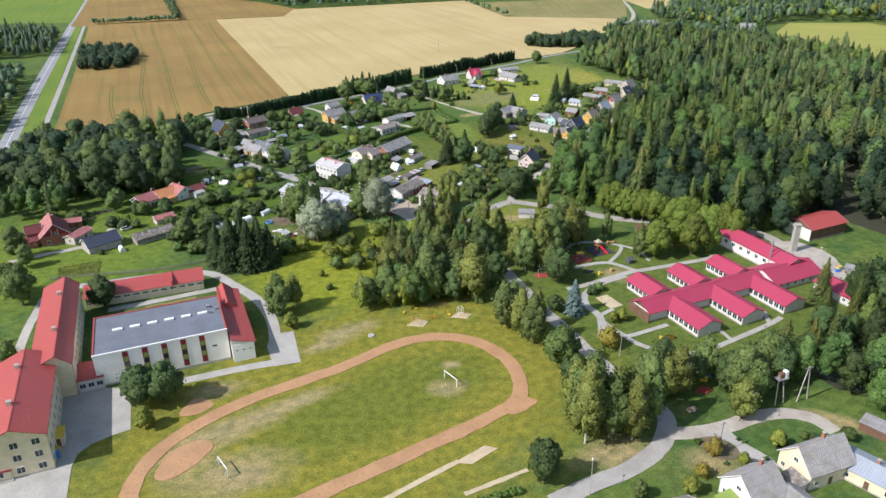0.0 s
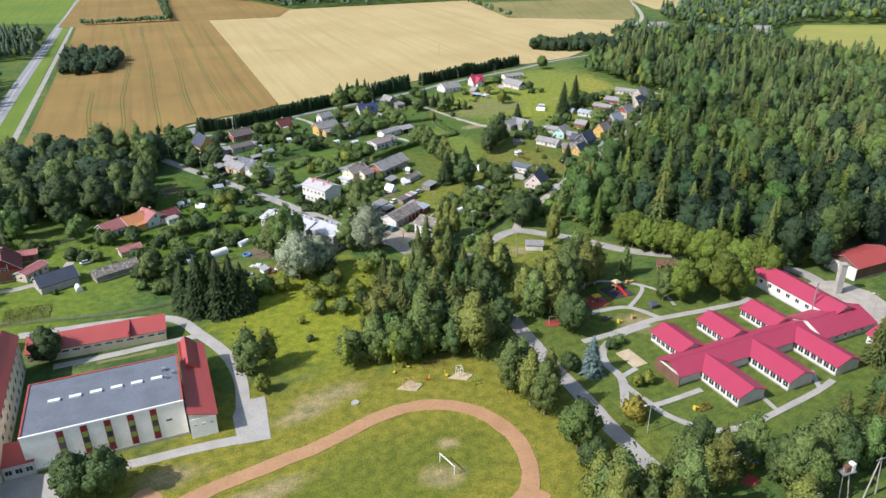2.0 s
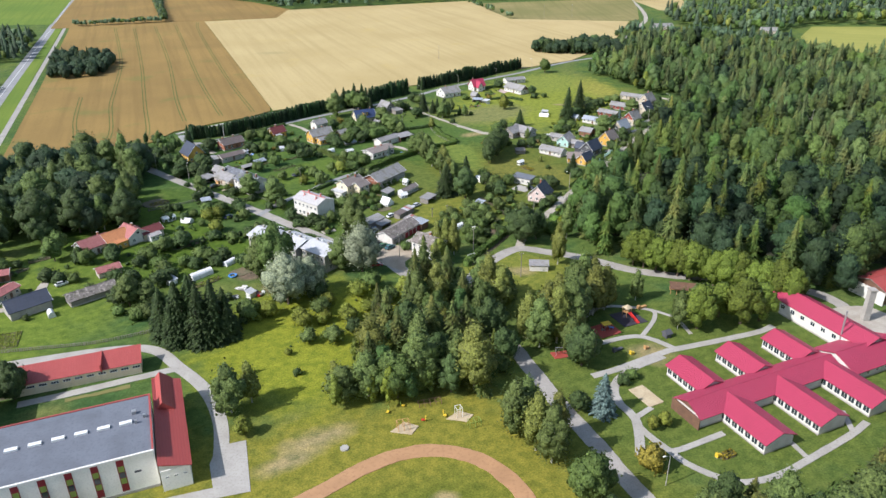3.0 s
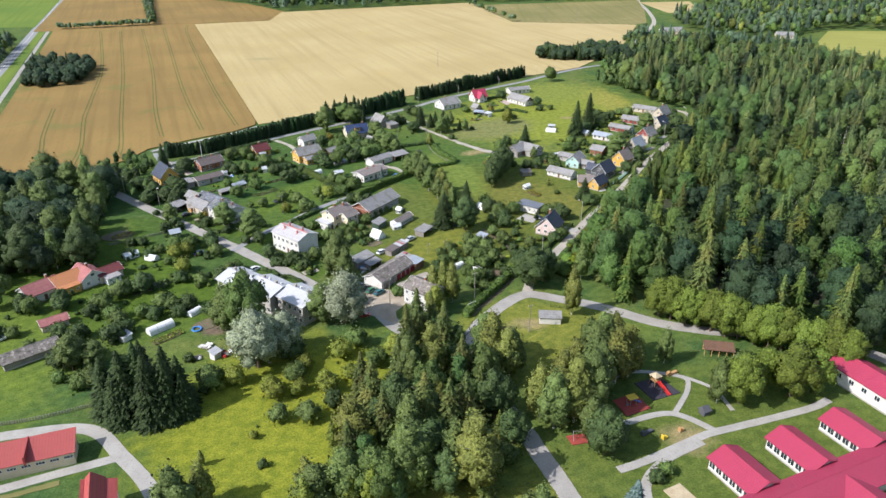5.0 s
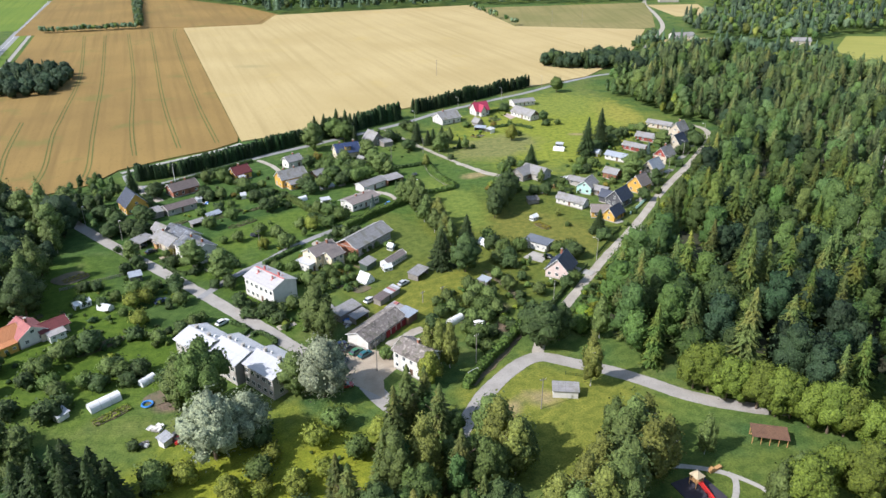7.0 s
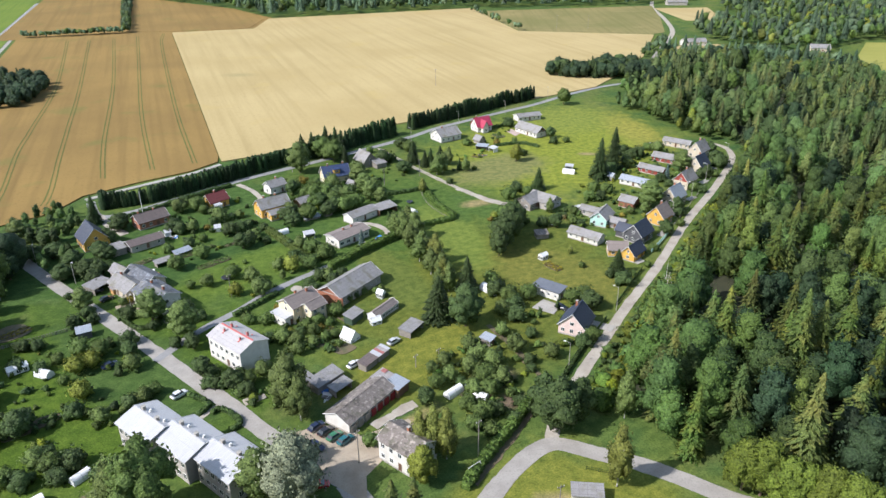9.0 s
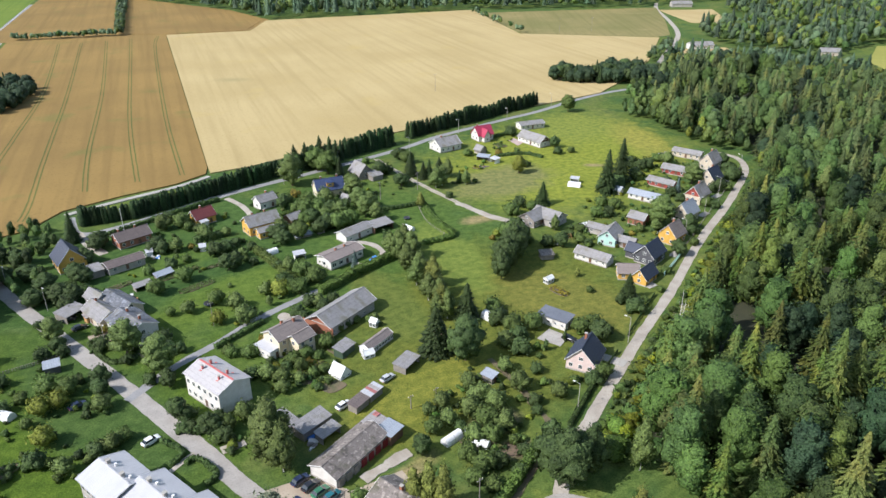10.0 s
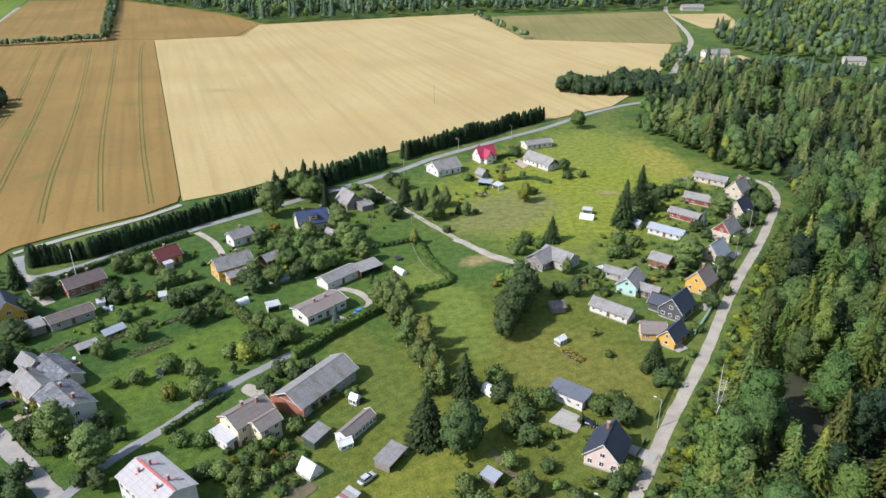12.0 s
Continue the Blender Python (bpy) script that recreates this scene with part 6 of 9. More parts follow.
plant([("birch2", 25, 170, 15, 1), ("birch2", 18, 180, 14, 1.1), ("birch", 27, 177, 13, 1), ("dark", 33, 151, 9, 0.9), ("birch2", 21, 184, 12, 1.1), ("birch2", -50, 188, 13, 1.3), ("birch", -46, 192, 11, 1.1),
       ("lime", -45, 180, 5.5, 1.1), ("dark", -75, 144, 12, 1), ("dark", -69, 145, 12.5, 0.9), ("lime", -71, 135, 6.5, 1), ("dark", -106, 194, 11, 1), ("dark", 38, 207, 13, 0.95), ("bspruce", 39.5, 187, 11.5, 1.2),
       ("dark", 34, 188, 6, 1), ("ybush", 46, 168, 7, 0.7), ("spruce", 116, 191, 16, 0.9), ("lime", 50, 181, 4, 1), ("lime", 53, 182, 4.5, 1), ("bush2", 50, 201, 3, 1)])
plant([("bush", 47, 199, 3, 1), ("birch", 40.5, 267, 15, 0.8), ("birch2", 47, 289, 13, 0.8), ("lime", 0, 268, 10, 0.9), ("thuja", -17, 407, 5, 1.3), ("birch2", 61, 242, 10, 0.9), ("grey", 74, 228, 13, 0.8),
       ("round", -132, 195, 15, 0.9), ("round", -138, 200, 13, 1), ("bush2", -120, 165, 6, 0.8), ("grey", -152, 229, 13, 1), ("grey", -145, 222, 9, 1), ("round", 92, 128, 4, 1.1), ("lime", 75, 126, 5, 1),
       ("ybush", 60, 124, 4.5, 0.7), ("ybush", 55, 117, 4, 0.6), ("lime", 65, 120, 4, 0.9), ("lime", 51, 112, 5, 1), ("grey", 40, 111, 5, 1.1)])

# gardens west of the lane
plant([("dark", -117.9, 388.4, 6.2, 1.45), ("dark", -119.3, 403.0, 6.2, 1.45), ("dark", -112.7, 374.8, 6.2, 1.45), ("dark", -109.6, 362.7, 6.2, 1.29), ("dspruce", -130.9, 406.7, 12.0, 1.00), ("applegrey", -101.6, 417.4, 6.2, 1.00),
       ("apple", -95.0, 419.3, 6.3, 1.00), ("bush2", -91.9, 416.7, 3.9, 1.00), ("bush", -98.7, 402.0, 4.4, 1.00), ("bush", -99.1, 397.9, 4.0, 1.00), ("bush", -94.1, 397.2, 4.8, 1.00), ("applegrey", -90.2, 399.0, 4.8, 1.00),
       ("applegrey", -83.2, 409.2, 5.6, 1.00), ("bush", -75.9, 396.0, 5.2, 1.00), ("bush", -72.6, 398.6, 4.7, 1.00), ("dark", -67.6, 383.9, 6.2, 1.34), ("dark", -65.4, 385.7, 6.2, 1.02), ("apple", -79.5, 375.7, 5.3, 1.00),
       ("apple", -85.3, 367.2, 5.2, 1.00), ("ybush", -85.5, 400.5, 2.1, 1.00), ("bush2", -83.7, 389.7, 3.0, 1.00), ("bush", -87.7, 385.8, 3.5, 1.00), ("bush2", -93.5, 380.7, 3.5, 1.00), ("dark", -56.5, 408.7, 6.2, 1.45)])

# gardens west of the lane
plant([("apple", -48.8, 410.1, 6.7, 1.00)])

# gardens of the ochre house
plant([("bush2", -60.5, 445.5, 4.1, 1.00), ("ybush", -58.3, 451.2, 3.6, 1.00), ("bush2", -66.2, 446.2, 4.2, 1.00), ("dark", -46.3, 423.8, 6.2, 1.29), ("dark", -41.6, 413.5, 6.2, 1.31), ("apple", -50.0, 432.1, 6.6, 1.00),
       ("dark", -40.4, 432.6, 6.2, 1.45), ("apple", -51.2, 442.4, 5.8, 1.00), ("applegrey", -44.3, 443.5, 7.0, 1.01), ("bush", -63.8, 399.8, 3.0, 1.00), ("applegrey", -65.5, 394.4, 3.3, 1.00), ("bush2", -62.8, 418.5, 3.2, 1.00),
       ("apple", -89.1, 430.6, 3.7, 1.00), ("bush", -87.8, 416.3, 3.3, 1.00), ("bush", -102.5, 425.8, 4.1, 1.00), ("applegrey", -76.3, 412.1, 3.6, 1.00), ("bush", -70.0, 403.3, 3.1, 1.00)])

# orchard lawn
plant([("apple", -64.9, 360.7, 4.9, 1.00), ("applegrey", -58.3, 358.9, 5.0, 1.00), ("applegrey", -71.5, 355.5, 4.2, 1.00), ("apple", -76.5, 353.8, 2.8, 1.00), ("applegrey", -53.2, 350.0, 6.0, 1.00), ("apple2", -60.9, 349.4, 4.4, 1.00),
       ("apple2", -46.3, 366.1, 5.5, 1.00), ("applegrey", -51.0, 367.0, 4.3, 1.00), ("bush", -47.4, 374.3, 3.6, 1.00), ("apple", -40.9, 367.9, 4.8, 1.00), ("apple", -42.1, 379.9, 5.6, 1.00), ("apple", -36.4, 375.2, 6.0, 1.00),
       ("applegrey", -46.9, 383.3, 5.1, 1.00), ("bush", -51.1, 385.2, 2.8, 1.00), ("grey", -48.3, 359.8, 3.7, 1.00), ("bush", -60.0, 388.3, 2.9, 1.00), ("bush2", -63.5, 390.3, 2.4, 1.00), ("bush2", -63.9, 371.7, 1.5, 1.00)])

# trees round the blue-roofed house
plant([("grey", -62.3, 465.4, 15.0, 1.16), ("dark", -62.9, 486.1, 6.2, 1.45), ("round", -54.3, 484.9, 12.0, 1.11), ("round", -48.9, 480.0, 12.0, 1.14), ("dspruce", -42.6, 474.9, 10.0, 0.88), ("dspruce", -60.2, 487.8, 13.0, 1.00),
       ("dspruce", -54.6, 495.2, 14.0, 1.02), ("dspruce", -49.6, 493.5, 14.0, 1.01), ("dspruce", -46.5, 488.8, 12.0, 1.00), ("dspruce", -64.6, 484.5, 13.0, 0.93), ("grey", -33.6, 450.8, 10.0, 1.39), ("grey", -29.8, 439.5, 9.0, 1.40),
       ("grey", -26.4, 430.2, 9.0, 1.22), ("apple", -51.7, 438.7, 5.4, 1.00), ("apple", -44.8, 433.8, 6.6, 1.00), ("round", -36.3, 464.9, 6.2, 1.32), ("grey", -24.9, 437.0, 8.0, 1.24), ("grey", -21.7, 425.7, 8.0, 1.12)])

# thicket behind the bungalow
plant([("dark", -40.0, 418.1, 6.2, 1.45), ("apple", -35.5, 418.4, 6.8, 1.00), ("apple", -31.9, 421.8, 6.6, 1.00), ("apple", -48.4, 423.0, 5.4, 1.00), ("applegrey", -56.8, 415.7, 5.5, 1.00), ("dark", -53.3, 403.6, 6.2, 1.21),
       ("apple", -41.4, 425.8, 5.8, 1.00), ("grey", -36.3, 428.9, 7.0, 1.45), ("bush", -35.9, 438.4, 4.6, 1.00), ("dark", -60.6, 438.9, 6.2, 1.15), ("apple", -53.4, 433.0, 5.3, 1.00)])

# trees beside the meadow track
plant([("bush", -24.7, 478.7, 7.0, 1.00), ("dark", -17.5, 501.4, 6.2, 1.45), ("apple", -13.5, 495.9, 6.4, 1.00), ("dark", -14.2, 464.4, 6.2, 1.45), ("dspruce", -10.7, 478.5, 11.0, 1.20), ("dspruce", -4.9, 473.8, 8.0, 1.18),
       ("dspruce", -2.2, 474.4, 9.0, 1.05), ("dspruce", 2.2, 477.4, 9.0, 1.35), ("birch2", 3.5, 464.3, 9.0, 1.45), ("birch2", 0.9, 461.5, 9.0, 1.45), ("birch2", 6.1, 475.9, 8.0, 1.24), ("dspruce", 11.2, 468.4, 6.0, 0.97),
       ("birch2", 14.2, 466.6, 6.0, 1.45), ("bush2", 18.1, 468.7, 2.0, 1.00), ("bush", 6.8, 450.2, 2.8, 1.00), ("birch", -5.0, 439.2, 6.0, 1.45), ("bush2", -33.0, 495.0, 3.3, 1.00), ("bush", -21.1, 481.3, 3.8, 1.00)])

# bushes on the common
plant([("lime", 38.7, 480.9, 8.9, 1.00), ("bush", 34.9, 440.5, 4.9, 1.00), ("bush2", 31.2, 431.9, 5.3, 1.00), ("bush2", 39.5, 436.9, 3.9, 1.00), ("dspruce", 44.7, 442.3, 10.0, 1.25), ("apple", 28.0, 409.3, 6.2, 1.00),
       ("bush", 31.0, 416.3, 5.0, 1.00), ("apple2", 24.1, 410.4, 3.1, 1.00), ("ybush", 22.3, 407.8, 1.9, 1.00), ("bush2", 15.7, 506.6, 3.8, 1.00), ("bush", 43.2, 490.1, 3.2, 1.00), ("ybush", 31.0, 507.6, 3.0, 1.00),
       ("bush", 39.2, 542.0, 5.5, 1.00), ("bush2", 40.5, 511.7, 2.7, 1.00)])

# trees round the red-roofed house
plant([("round", -134.8, 272.6, 9.5, 1.0), ("dark", -146.2, 286.2, 11, 1.0), ("round", -137.2, 281.7, 8, 1.0), ("bush", -129.8, 258.1, 4.4, 1.1), ("bush", -124.5, 255.9, 4.0, 1.1), ("bush2", -120.4, 257.0, 3.6, 1.0), ("dark", -114.8, 274.2, 6.2, 1.2),
       ("grey", -95.5, 240.2, 11, 1.1), ("bush2", -112.8, 250.8, 2.6, 1.0), ("dark", -93.1, 283.1, 7, 1.2), ("bush", -81.9, 274.5, 4.5, 1.1), ("bush2", -89.9, 239.2, 3.4, 1.0), ("bush", -83.6, 289.6, 4.2, 1.0)])

# old oak group
plant([("dark", 24.9, 382.6, 13.0, 0.90), ("dark", 28.2, 388.8, 15.0, 0.86), ("dark", 31.0, 397.5, 13.0, 0.78), ("dark", 23.4, 376.8, 11.0, 0.77)])

# birch row
plant([("birch2", -10.9, 392.6, 10.0, 1.45), ("birch2", -6.4, 391.8, 10.0, 1.45), ("birch2", -7.5, 383.8, 9.0, 1.45), ("birch2", -3.2, 377.8, 9.0, 1.33), ("birch2", -4.1, 372.8, 9.0, 1.30), ("birch", 1.2, 372.0, 10.0, 1.26),
       ("birch", 2.1, 366.6, 10.0, 1.16), ("birch2", 0.0, 362.8, 9.0, 1.24), ("birch2", 3.7, 359.7, 9.0, 1.16), ("birch", 4.1, 353.0, 10.0, 1.22), ("birch2", 5.8, 352.0, 9.0, 1.06), ("birch2", 2.8, 351.6, 8.0, 1.18),
       ("birch2", -9.4, 399.5, 9.0, 1.45), ("birch2", -14.2, 396.1, 8.0, 1.44)])

# village spruces
plant([("dspruce", 2.7, 334.8, 14.0, 1.32), ("dspruce", 11.6, 352.0, 12.0, 1.12), ("dark", 10.6, 330.5, 14.0, 0.90)])

# row house gardens
plant([("dark", 60.4, 520.2, 6.2, 1.07), ("bush", 60.2, 509.6, 3.8, 1.00), ("bush2", 67.3, 511.8, 3.1, 1.00), ("dspruce", 73.6, 455.9, 19.0, 0.95), ("dspruce", 82.6, 469.2, 20.0, 0.91), ("bush", 92.0, 489.8, 5.6, 1.00),
       ("applegrey", 89.5, 472.1, 5.9, 1.00), ("bush", 80.8, 463.1, 5.8, 1.00), ("bush", 99.2, 487.5, 5.6, 1.00), ("applegrey", 109.4, 492.9, 6.4, 1.00), ("bush2", 105.9, 498.3, 4.2, 1.00), ("bush", 95.3, 485.5, 5.2, 1.00),
       ("bush", 101.3, 463.9, 4.5, 1.00), ("grey", 113.1, 465.6, 10.0, 1.45), ("grey", 87.3, 421.4, 12.0, 1.35), ("bush2", 68.4, 440.5, 4.7, 1.00), ("bush2", 73.1, 438.1, 4.7, 1.00), ("bush", 68.9, 430.6, 4.2, 1.00),
       ("apple", 64.2, 428.9, 4.9, 1.00), ("bush", 67.0, 428.3, 3.3, 1.00)])

# gardens along the gravel road
plant([("dark", 96.8, 417.1, 6.2, 1.24), ("bush", 92.8, 418.1, 4.2, 1.00), ("bush", 96.7, 412.5, 3.8, 1.00), ("grey", 83.7, 415.2, 5.0, 1.30), ("applegrey", 77.9, 414.6, 3.2, 1.00), ("bush2", 111.1, 439.8, 4.2, 1.00),
       ("bush", 114.0, 438.2, 3.6, 1.00), ("dark", 133.3, 477.8, 6.2, 1.45), ("bush", 132.3, 471.7, 6.3, 1.00), ("dark", 135.3, 492.2, 6.2, 1.34), ("bush", 122.6, 458.9, 5.3, 1.00), ("bush2", 126.2, 458.3, 3.5, 1.00),
       ("bush", 118.8, 456.6, 3.8, 1.00), ("bush", 100.2, 452.0, 4.3, 1.00), ("bush", 101.7, 445.3, 3.6, 1.00), ("bush2", 77.2, 422.3, 2.9, 1.00), ("bush", 80.7, 421.6, 2.6, 1.00), ("ybush", 74.0, 411.4, 2.0, 1.00),
       ("birch2", 46.2, 416.2, 6.0, 1.10), ("bush2", 53.9, 405.7, 3.0, 1.00), ("bush", 50.9, 410.8, 2.5, 1.00), ("bush2", 34.7, 404.7, 4.0, 1.00), ("bush", 41.3, 402.7, 4.3, 1.00)])

# lawn bushes by the black-roofed house
plant([("apple", 43.6, 344.2, 4.8, 1.00), ("dark", 48.6, 340.7, 6.2, 1.45), ("apple", 47.9, 347.2, 4.2, 1.00), ("thuja", 38.4, 339.6, 4.0, 1.18), ("bush2", 50.6, 368.2, 2.1, 1.00), ("birch", 48.4, 378.5, 3.0, 1.45),
       ("dspruce", 61.5, 363.4, 9.0, 1.24), ("bush2", 66.2, 361.9, 2.1, 1.00), ("bush", 61.7, 355.6, 5.0, 1.00), ("bush", 59.0, 361.2, 3.0, 1.00), ("bush2", 78.0, 380.9, 2.8, 1.00), ("dark", 86.1, 394.6, 6.2, 1.13),
       ("bush2", 94.1, 402.6, 3.1, 1.00), ("bush", 74.4, 379.2, 2.2, 1.00), ("dark", 46.5, 401.5, 6.1, 1.00), ("bush", 56.6, 402.6, 2.9, 1.00), ("bush2", 67.7, 409.8, 3.1, 1.00), ("bush2", 72.9, 368.2, 2.2, 1.00),
       ("ybush", 46.8, 344.7, 1.5, 1.00)])

# garden of the cream house
plant([("bush", -36.5, 360.1, 4.1, 1.00), ("bush", -31.8, 357.8, 3.6, 1.00), ("bush", -38.9, 353.7, 3.7, 1.00), ("bush", -29.3, 361.8, 3.4, 1.00), ("bush", -36.8, 352.0, 3.0, 1.00), ("bush", -23.8, 347.7, 2.9, 1.00),
       ("bush2", -25.4, 345.2, 2.7, 1.00), ("bush2", -20.9, 350.3, 2.3, 1.00), ("apple", -27.6, 336.9, 4.6, 1.00), ("applegrey", -15.5, 351.2, 2.6, 1.00), ("bush2", -17.2, 350.4, 2.1, 1.00), ("bush2", -53.6, 333.5, 3.1, 1.00),
       ("bush2", -46.8, 333.4, 3.3, 1.00), ("ybush", -45.6, 339.4, 2.3, 1.00), ("applegrey", -33.6, 360.1, 4.0, 1.00), ("bush", -13.9, 348.2, 1.5, 1.00)])

# vegetable plots
plant([("applegrey", -40.2, 322.3, 4.6, 1.00), ("applegrey", -36.3, 320.9, 4.3, 1.00), ("bush2", -52.5, 332.5, 3.1, 1.00), ("bush", -41.3, 329.8, 1.8, 1.00), ("bush2", -35.2, 329.8, 3.4, 1.00), ("apple", -32.2, 331.4, 3.7, 1.00),
       ("bush2", -28.8, 331.2, 2.6, 1.00), ("apple", -32.5, 326.2, 3.6, 1.00), ("bush", -36.2, 326.8, 2.5, 1.00), ("bush2", -28.9, 323.3, 2.9, 1.00), ("apple", -26.3, 324.9, 2.9, 1.00), ("applegrey", -31.8, 320.7, 3.2, 1.00),
       ("bush2", -24.6, 320.5, 2.1, 1.00), ("bush", -26.5, 317.4, 2.0, 1.00), ("applegrey", -35.2, 316.5, 3.8, 1.00), ("bush", -44.5, 322.9, 3.3, 1.00), ("ybush", -30.8, 329.0, 1.8, 1.00)])

# garden of the old complex
plant([("grey", -81.0, 333.2, 11.0, 1.25), ("grey", -68.3, 324.6, 12.0, 1.19), ("bush", -88.6, 335.5, 4.1, 1.00), ("bush", -73.4, 339.4, 4.2, 1.00), ("ybush", -92.4, 344.6, 2.4, 1.00), ("bush2", -93.7, 343.4, 2.6, 1.00),
       ("bush", -67.4, 334.3, 3.2, 1.00), ("bush", -69.7, 320.5, 3.1, 1.00), ("dark", -115.8, 377.5, 6.2, 1.37), ("bush", -83.3, 321.4, 4.3, 1.00)])

# gardens south of the road
plant([("bush", -112.5, 347.3, 2.3, 1.0), ("grey", -104.1, 339.8, 8.0, 1.24), ("dark", -100.4, 334.8, 4.8, 1.16), ("bush", -102.8, 331.2, 3.9, 1.00), ("bush", -98.4, 333.4, 3.2, 1.00), ("bush", -111.1, 318.5, 3.6, 1.00),
       ("bush", -107.5, 318.7, 3.4, 1.00), ("bush2", -94.7, 317.3, 4.7, 1.00), ("apple", -88.6, 315.7, 5.0, 1.00), ("apple2", -88.5, 310.4, 5.0, 1.00), ("apple2", -91.5, 307.7, 5.2, 1.00), ("dark", -80.6, 315.8, 4.8, 1.23),
       ("applegrey", -77.3, 309.4, 4.7, 1.00), ("apple2", -85.0, 297.0, 5.4, 1.00), ("bush", -107.6, 309.3, 3.7, 1.00), ("bush", -101.3, 308.2, 3.4, 1.00), ("apple", -98.3, 312.1, 3.3, 1.00), ("bush", -88.1, 320.5, 2.8, 1.00),
       ("apple", -67.6, 298.6, 3.5, 1.00), ("applegrey", -69.3, 295.9, 4.0, 1.00), ("bush", -80.2, 306.9, 2.0, 1.00), ("bush2", -92.3, 302.8, 2.7, 1.00)])

# hedge trees across the lane
plant([("dark", -120.2, 359.5, 6.2, 1.45), ("dark", -113.9, 362.5, 6.2, 1.45), ("dark", -138.2, 374.1, 6.2, 1.45), ("dark", -130.8, 376.2, 6.2, 1.45), ("dark", -121.9, 369.7, 6.2, 1.45), ("dark", -140.5, 387.8, 6.2, 1.45),
       ("bush", -109.5, 358.5, 5.2, 1.00), ("dark", -118.9, 400.2, 6.2, 1.45), ("grey", -151.1, 389.6, 9.0, 1.45)])

# gardens by the white apartments
plant([("dark", -58.2, 306.8, 6.0, 1.00), ("bush", -55.7, 306.2, 3.5, 1.00), ("dark", -48.4, 300.7, 6.2, 1.10), ("bush", -44.6, 298.8, 4.0, 1.00), ("applegrey", -42.3, 306.6, 4.6, 1.00), ("bush2", -47.6, 332.3, 3.3, 1.00),
       ("dark", -64.6, 318.9, 5.6, 1.00), ("bush", -51.0, 301.8, 2.9, 1.00), ("bush", -79.4, 329.7, 2.9, 1.00)])

# old orchard
plant([("applegrey", 11.2, 318.6, 4.4, 1.00), ("applegrey", 13.9, 312.2, 5.8, 1.00), ("applegrey", 11.5, 307.4, 5.5, 1.00), ("applegrey", 17.3, 309.6, 5.8, 1.00), ("apple", 14.9, 303.8, 5.4, 1.00), ("applegrey", 19.0, 302.8, 5.1, 1.00),
       ("applegrey", 11.9, 298.8, 4.3, 1.00), ("apple", 16.0, 298.6, 4.6, 1.00), ("applegrey", 4.5, 310.8, 4.3, 1.00), ("apple", 2.4, 301.2, 4.2, 1.00), ("applegrey", 5.9, 304.7, 4.1, 1.00), ("dark", 0.2, 294.1, 5.7, 1.00),
       ("apple", 10.4, 292.2, 4.5, 1.00), ("apple", 13.5, 288.7, 5.1, 1.00), ("bush", 16.9, 290.7, 3.5, 1.00), ("apple", 11.4, 285.2, 4.3, 1.00), ("bush2", 15.2, 283.8, 3.4, 1.00), ("bush2", 20.7, 297.9, 2.3, 1.00),
       ("bush", 23.1, 294.1, 3.1, 1.00), ("bush", 8.6, 302.4, 2.4, 1.00), ("applegrey", 1.3, 307.7, 3.5, 1.00), ("bush", 21.2, 288.1, 2.8, 1.00)])

# lawn of the black-roofed house
plant([("bush", 28.7, 325.1, 3.1, 1.00), ("applegrey", 33.4, 314.7, 4.4, 1.00), ("bush", 27.3, 311.5, 3.2, 1.00), ("applegrey", 23.8, 317.9, 5.2, 1.00), ("applegrey", 20.7, 325.9, 4.0, 1.00), ("bush2", 38.0, 320.3, 2.3, 1.00),
       ("bush", 31.6, 320.1, 1.4, 1.00), ("applegrey", 21.5, 337.5, 4.8, 1.00), ("bush", 25.3, 334.2, 5.0, 1.00), ("bush", 20.6, 349.0, 5.3, 1.00), ("apple", 24.6, 345.4, 5.4, 1.00), ("apple", 30.6, 346.5, 5.1, 1.00),
       ("bush2", 19.4, 357.0, 4.6, 1.00), ("bush", 27.3, 308.3, 2.4, 1.00), ("thuja", 32.6, 335.0, 4.0, 1.45), ("bush", 42.8, 320.1, 4.0, 1.00), ("apple", 45.5, 322.6, 4.4, 1.00), ("bush2", 30.6, 331.5, 1.7, 1.00),
       ("bush", 25.9, 341.2, 4.3, 1.00)])

# big trees at the crossing
plant([("dark", 30.2, 285.9, 14.0, 1.08), ("dark", 35.6, 288.2, 12.0, 0.79), ("dark", 28.5, 292.0, 11.0, 0.73), ("birch", 2.2, 276.2, 13.0, 0.89), ("birch", 5.1, 275.3, 13.0, 0.93), ("birch", -0.8, 275.9, 12.0, 0.82),
       ("birch2", -32.5, 292.8, 15.0, 1.33), ("birch2", -29.3, 288.4, 12.0, 1.05), ("bush2", -12.1, 280.2, 3.3, 1.00), ("willow", -28.3, 273.4, 9.0, 0.80)])

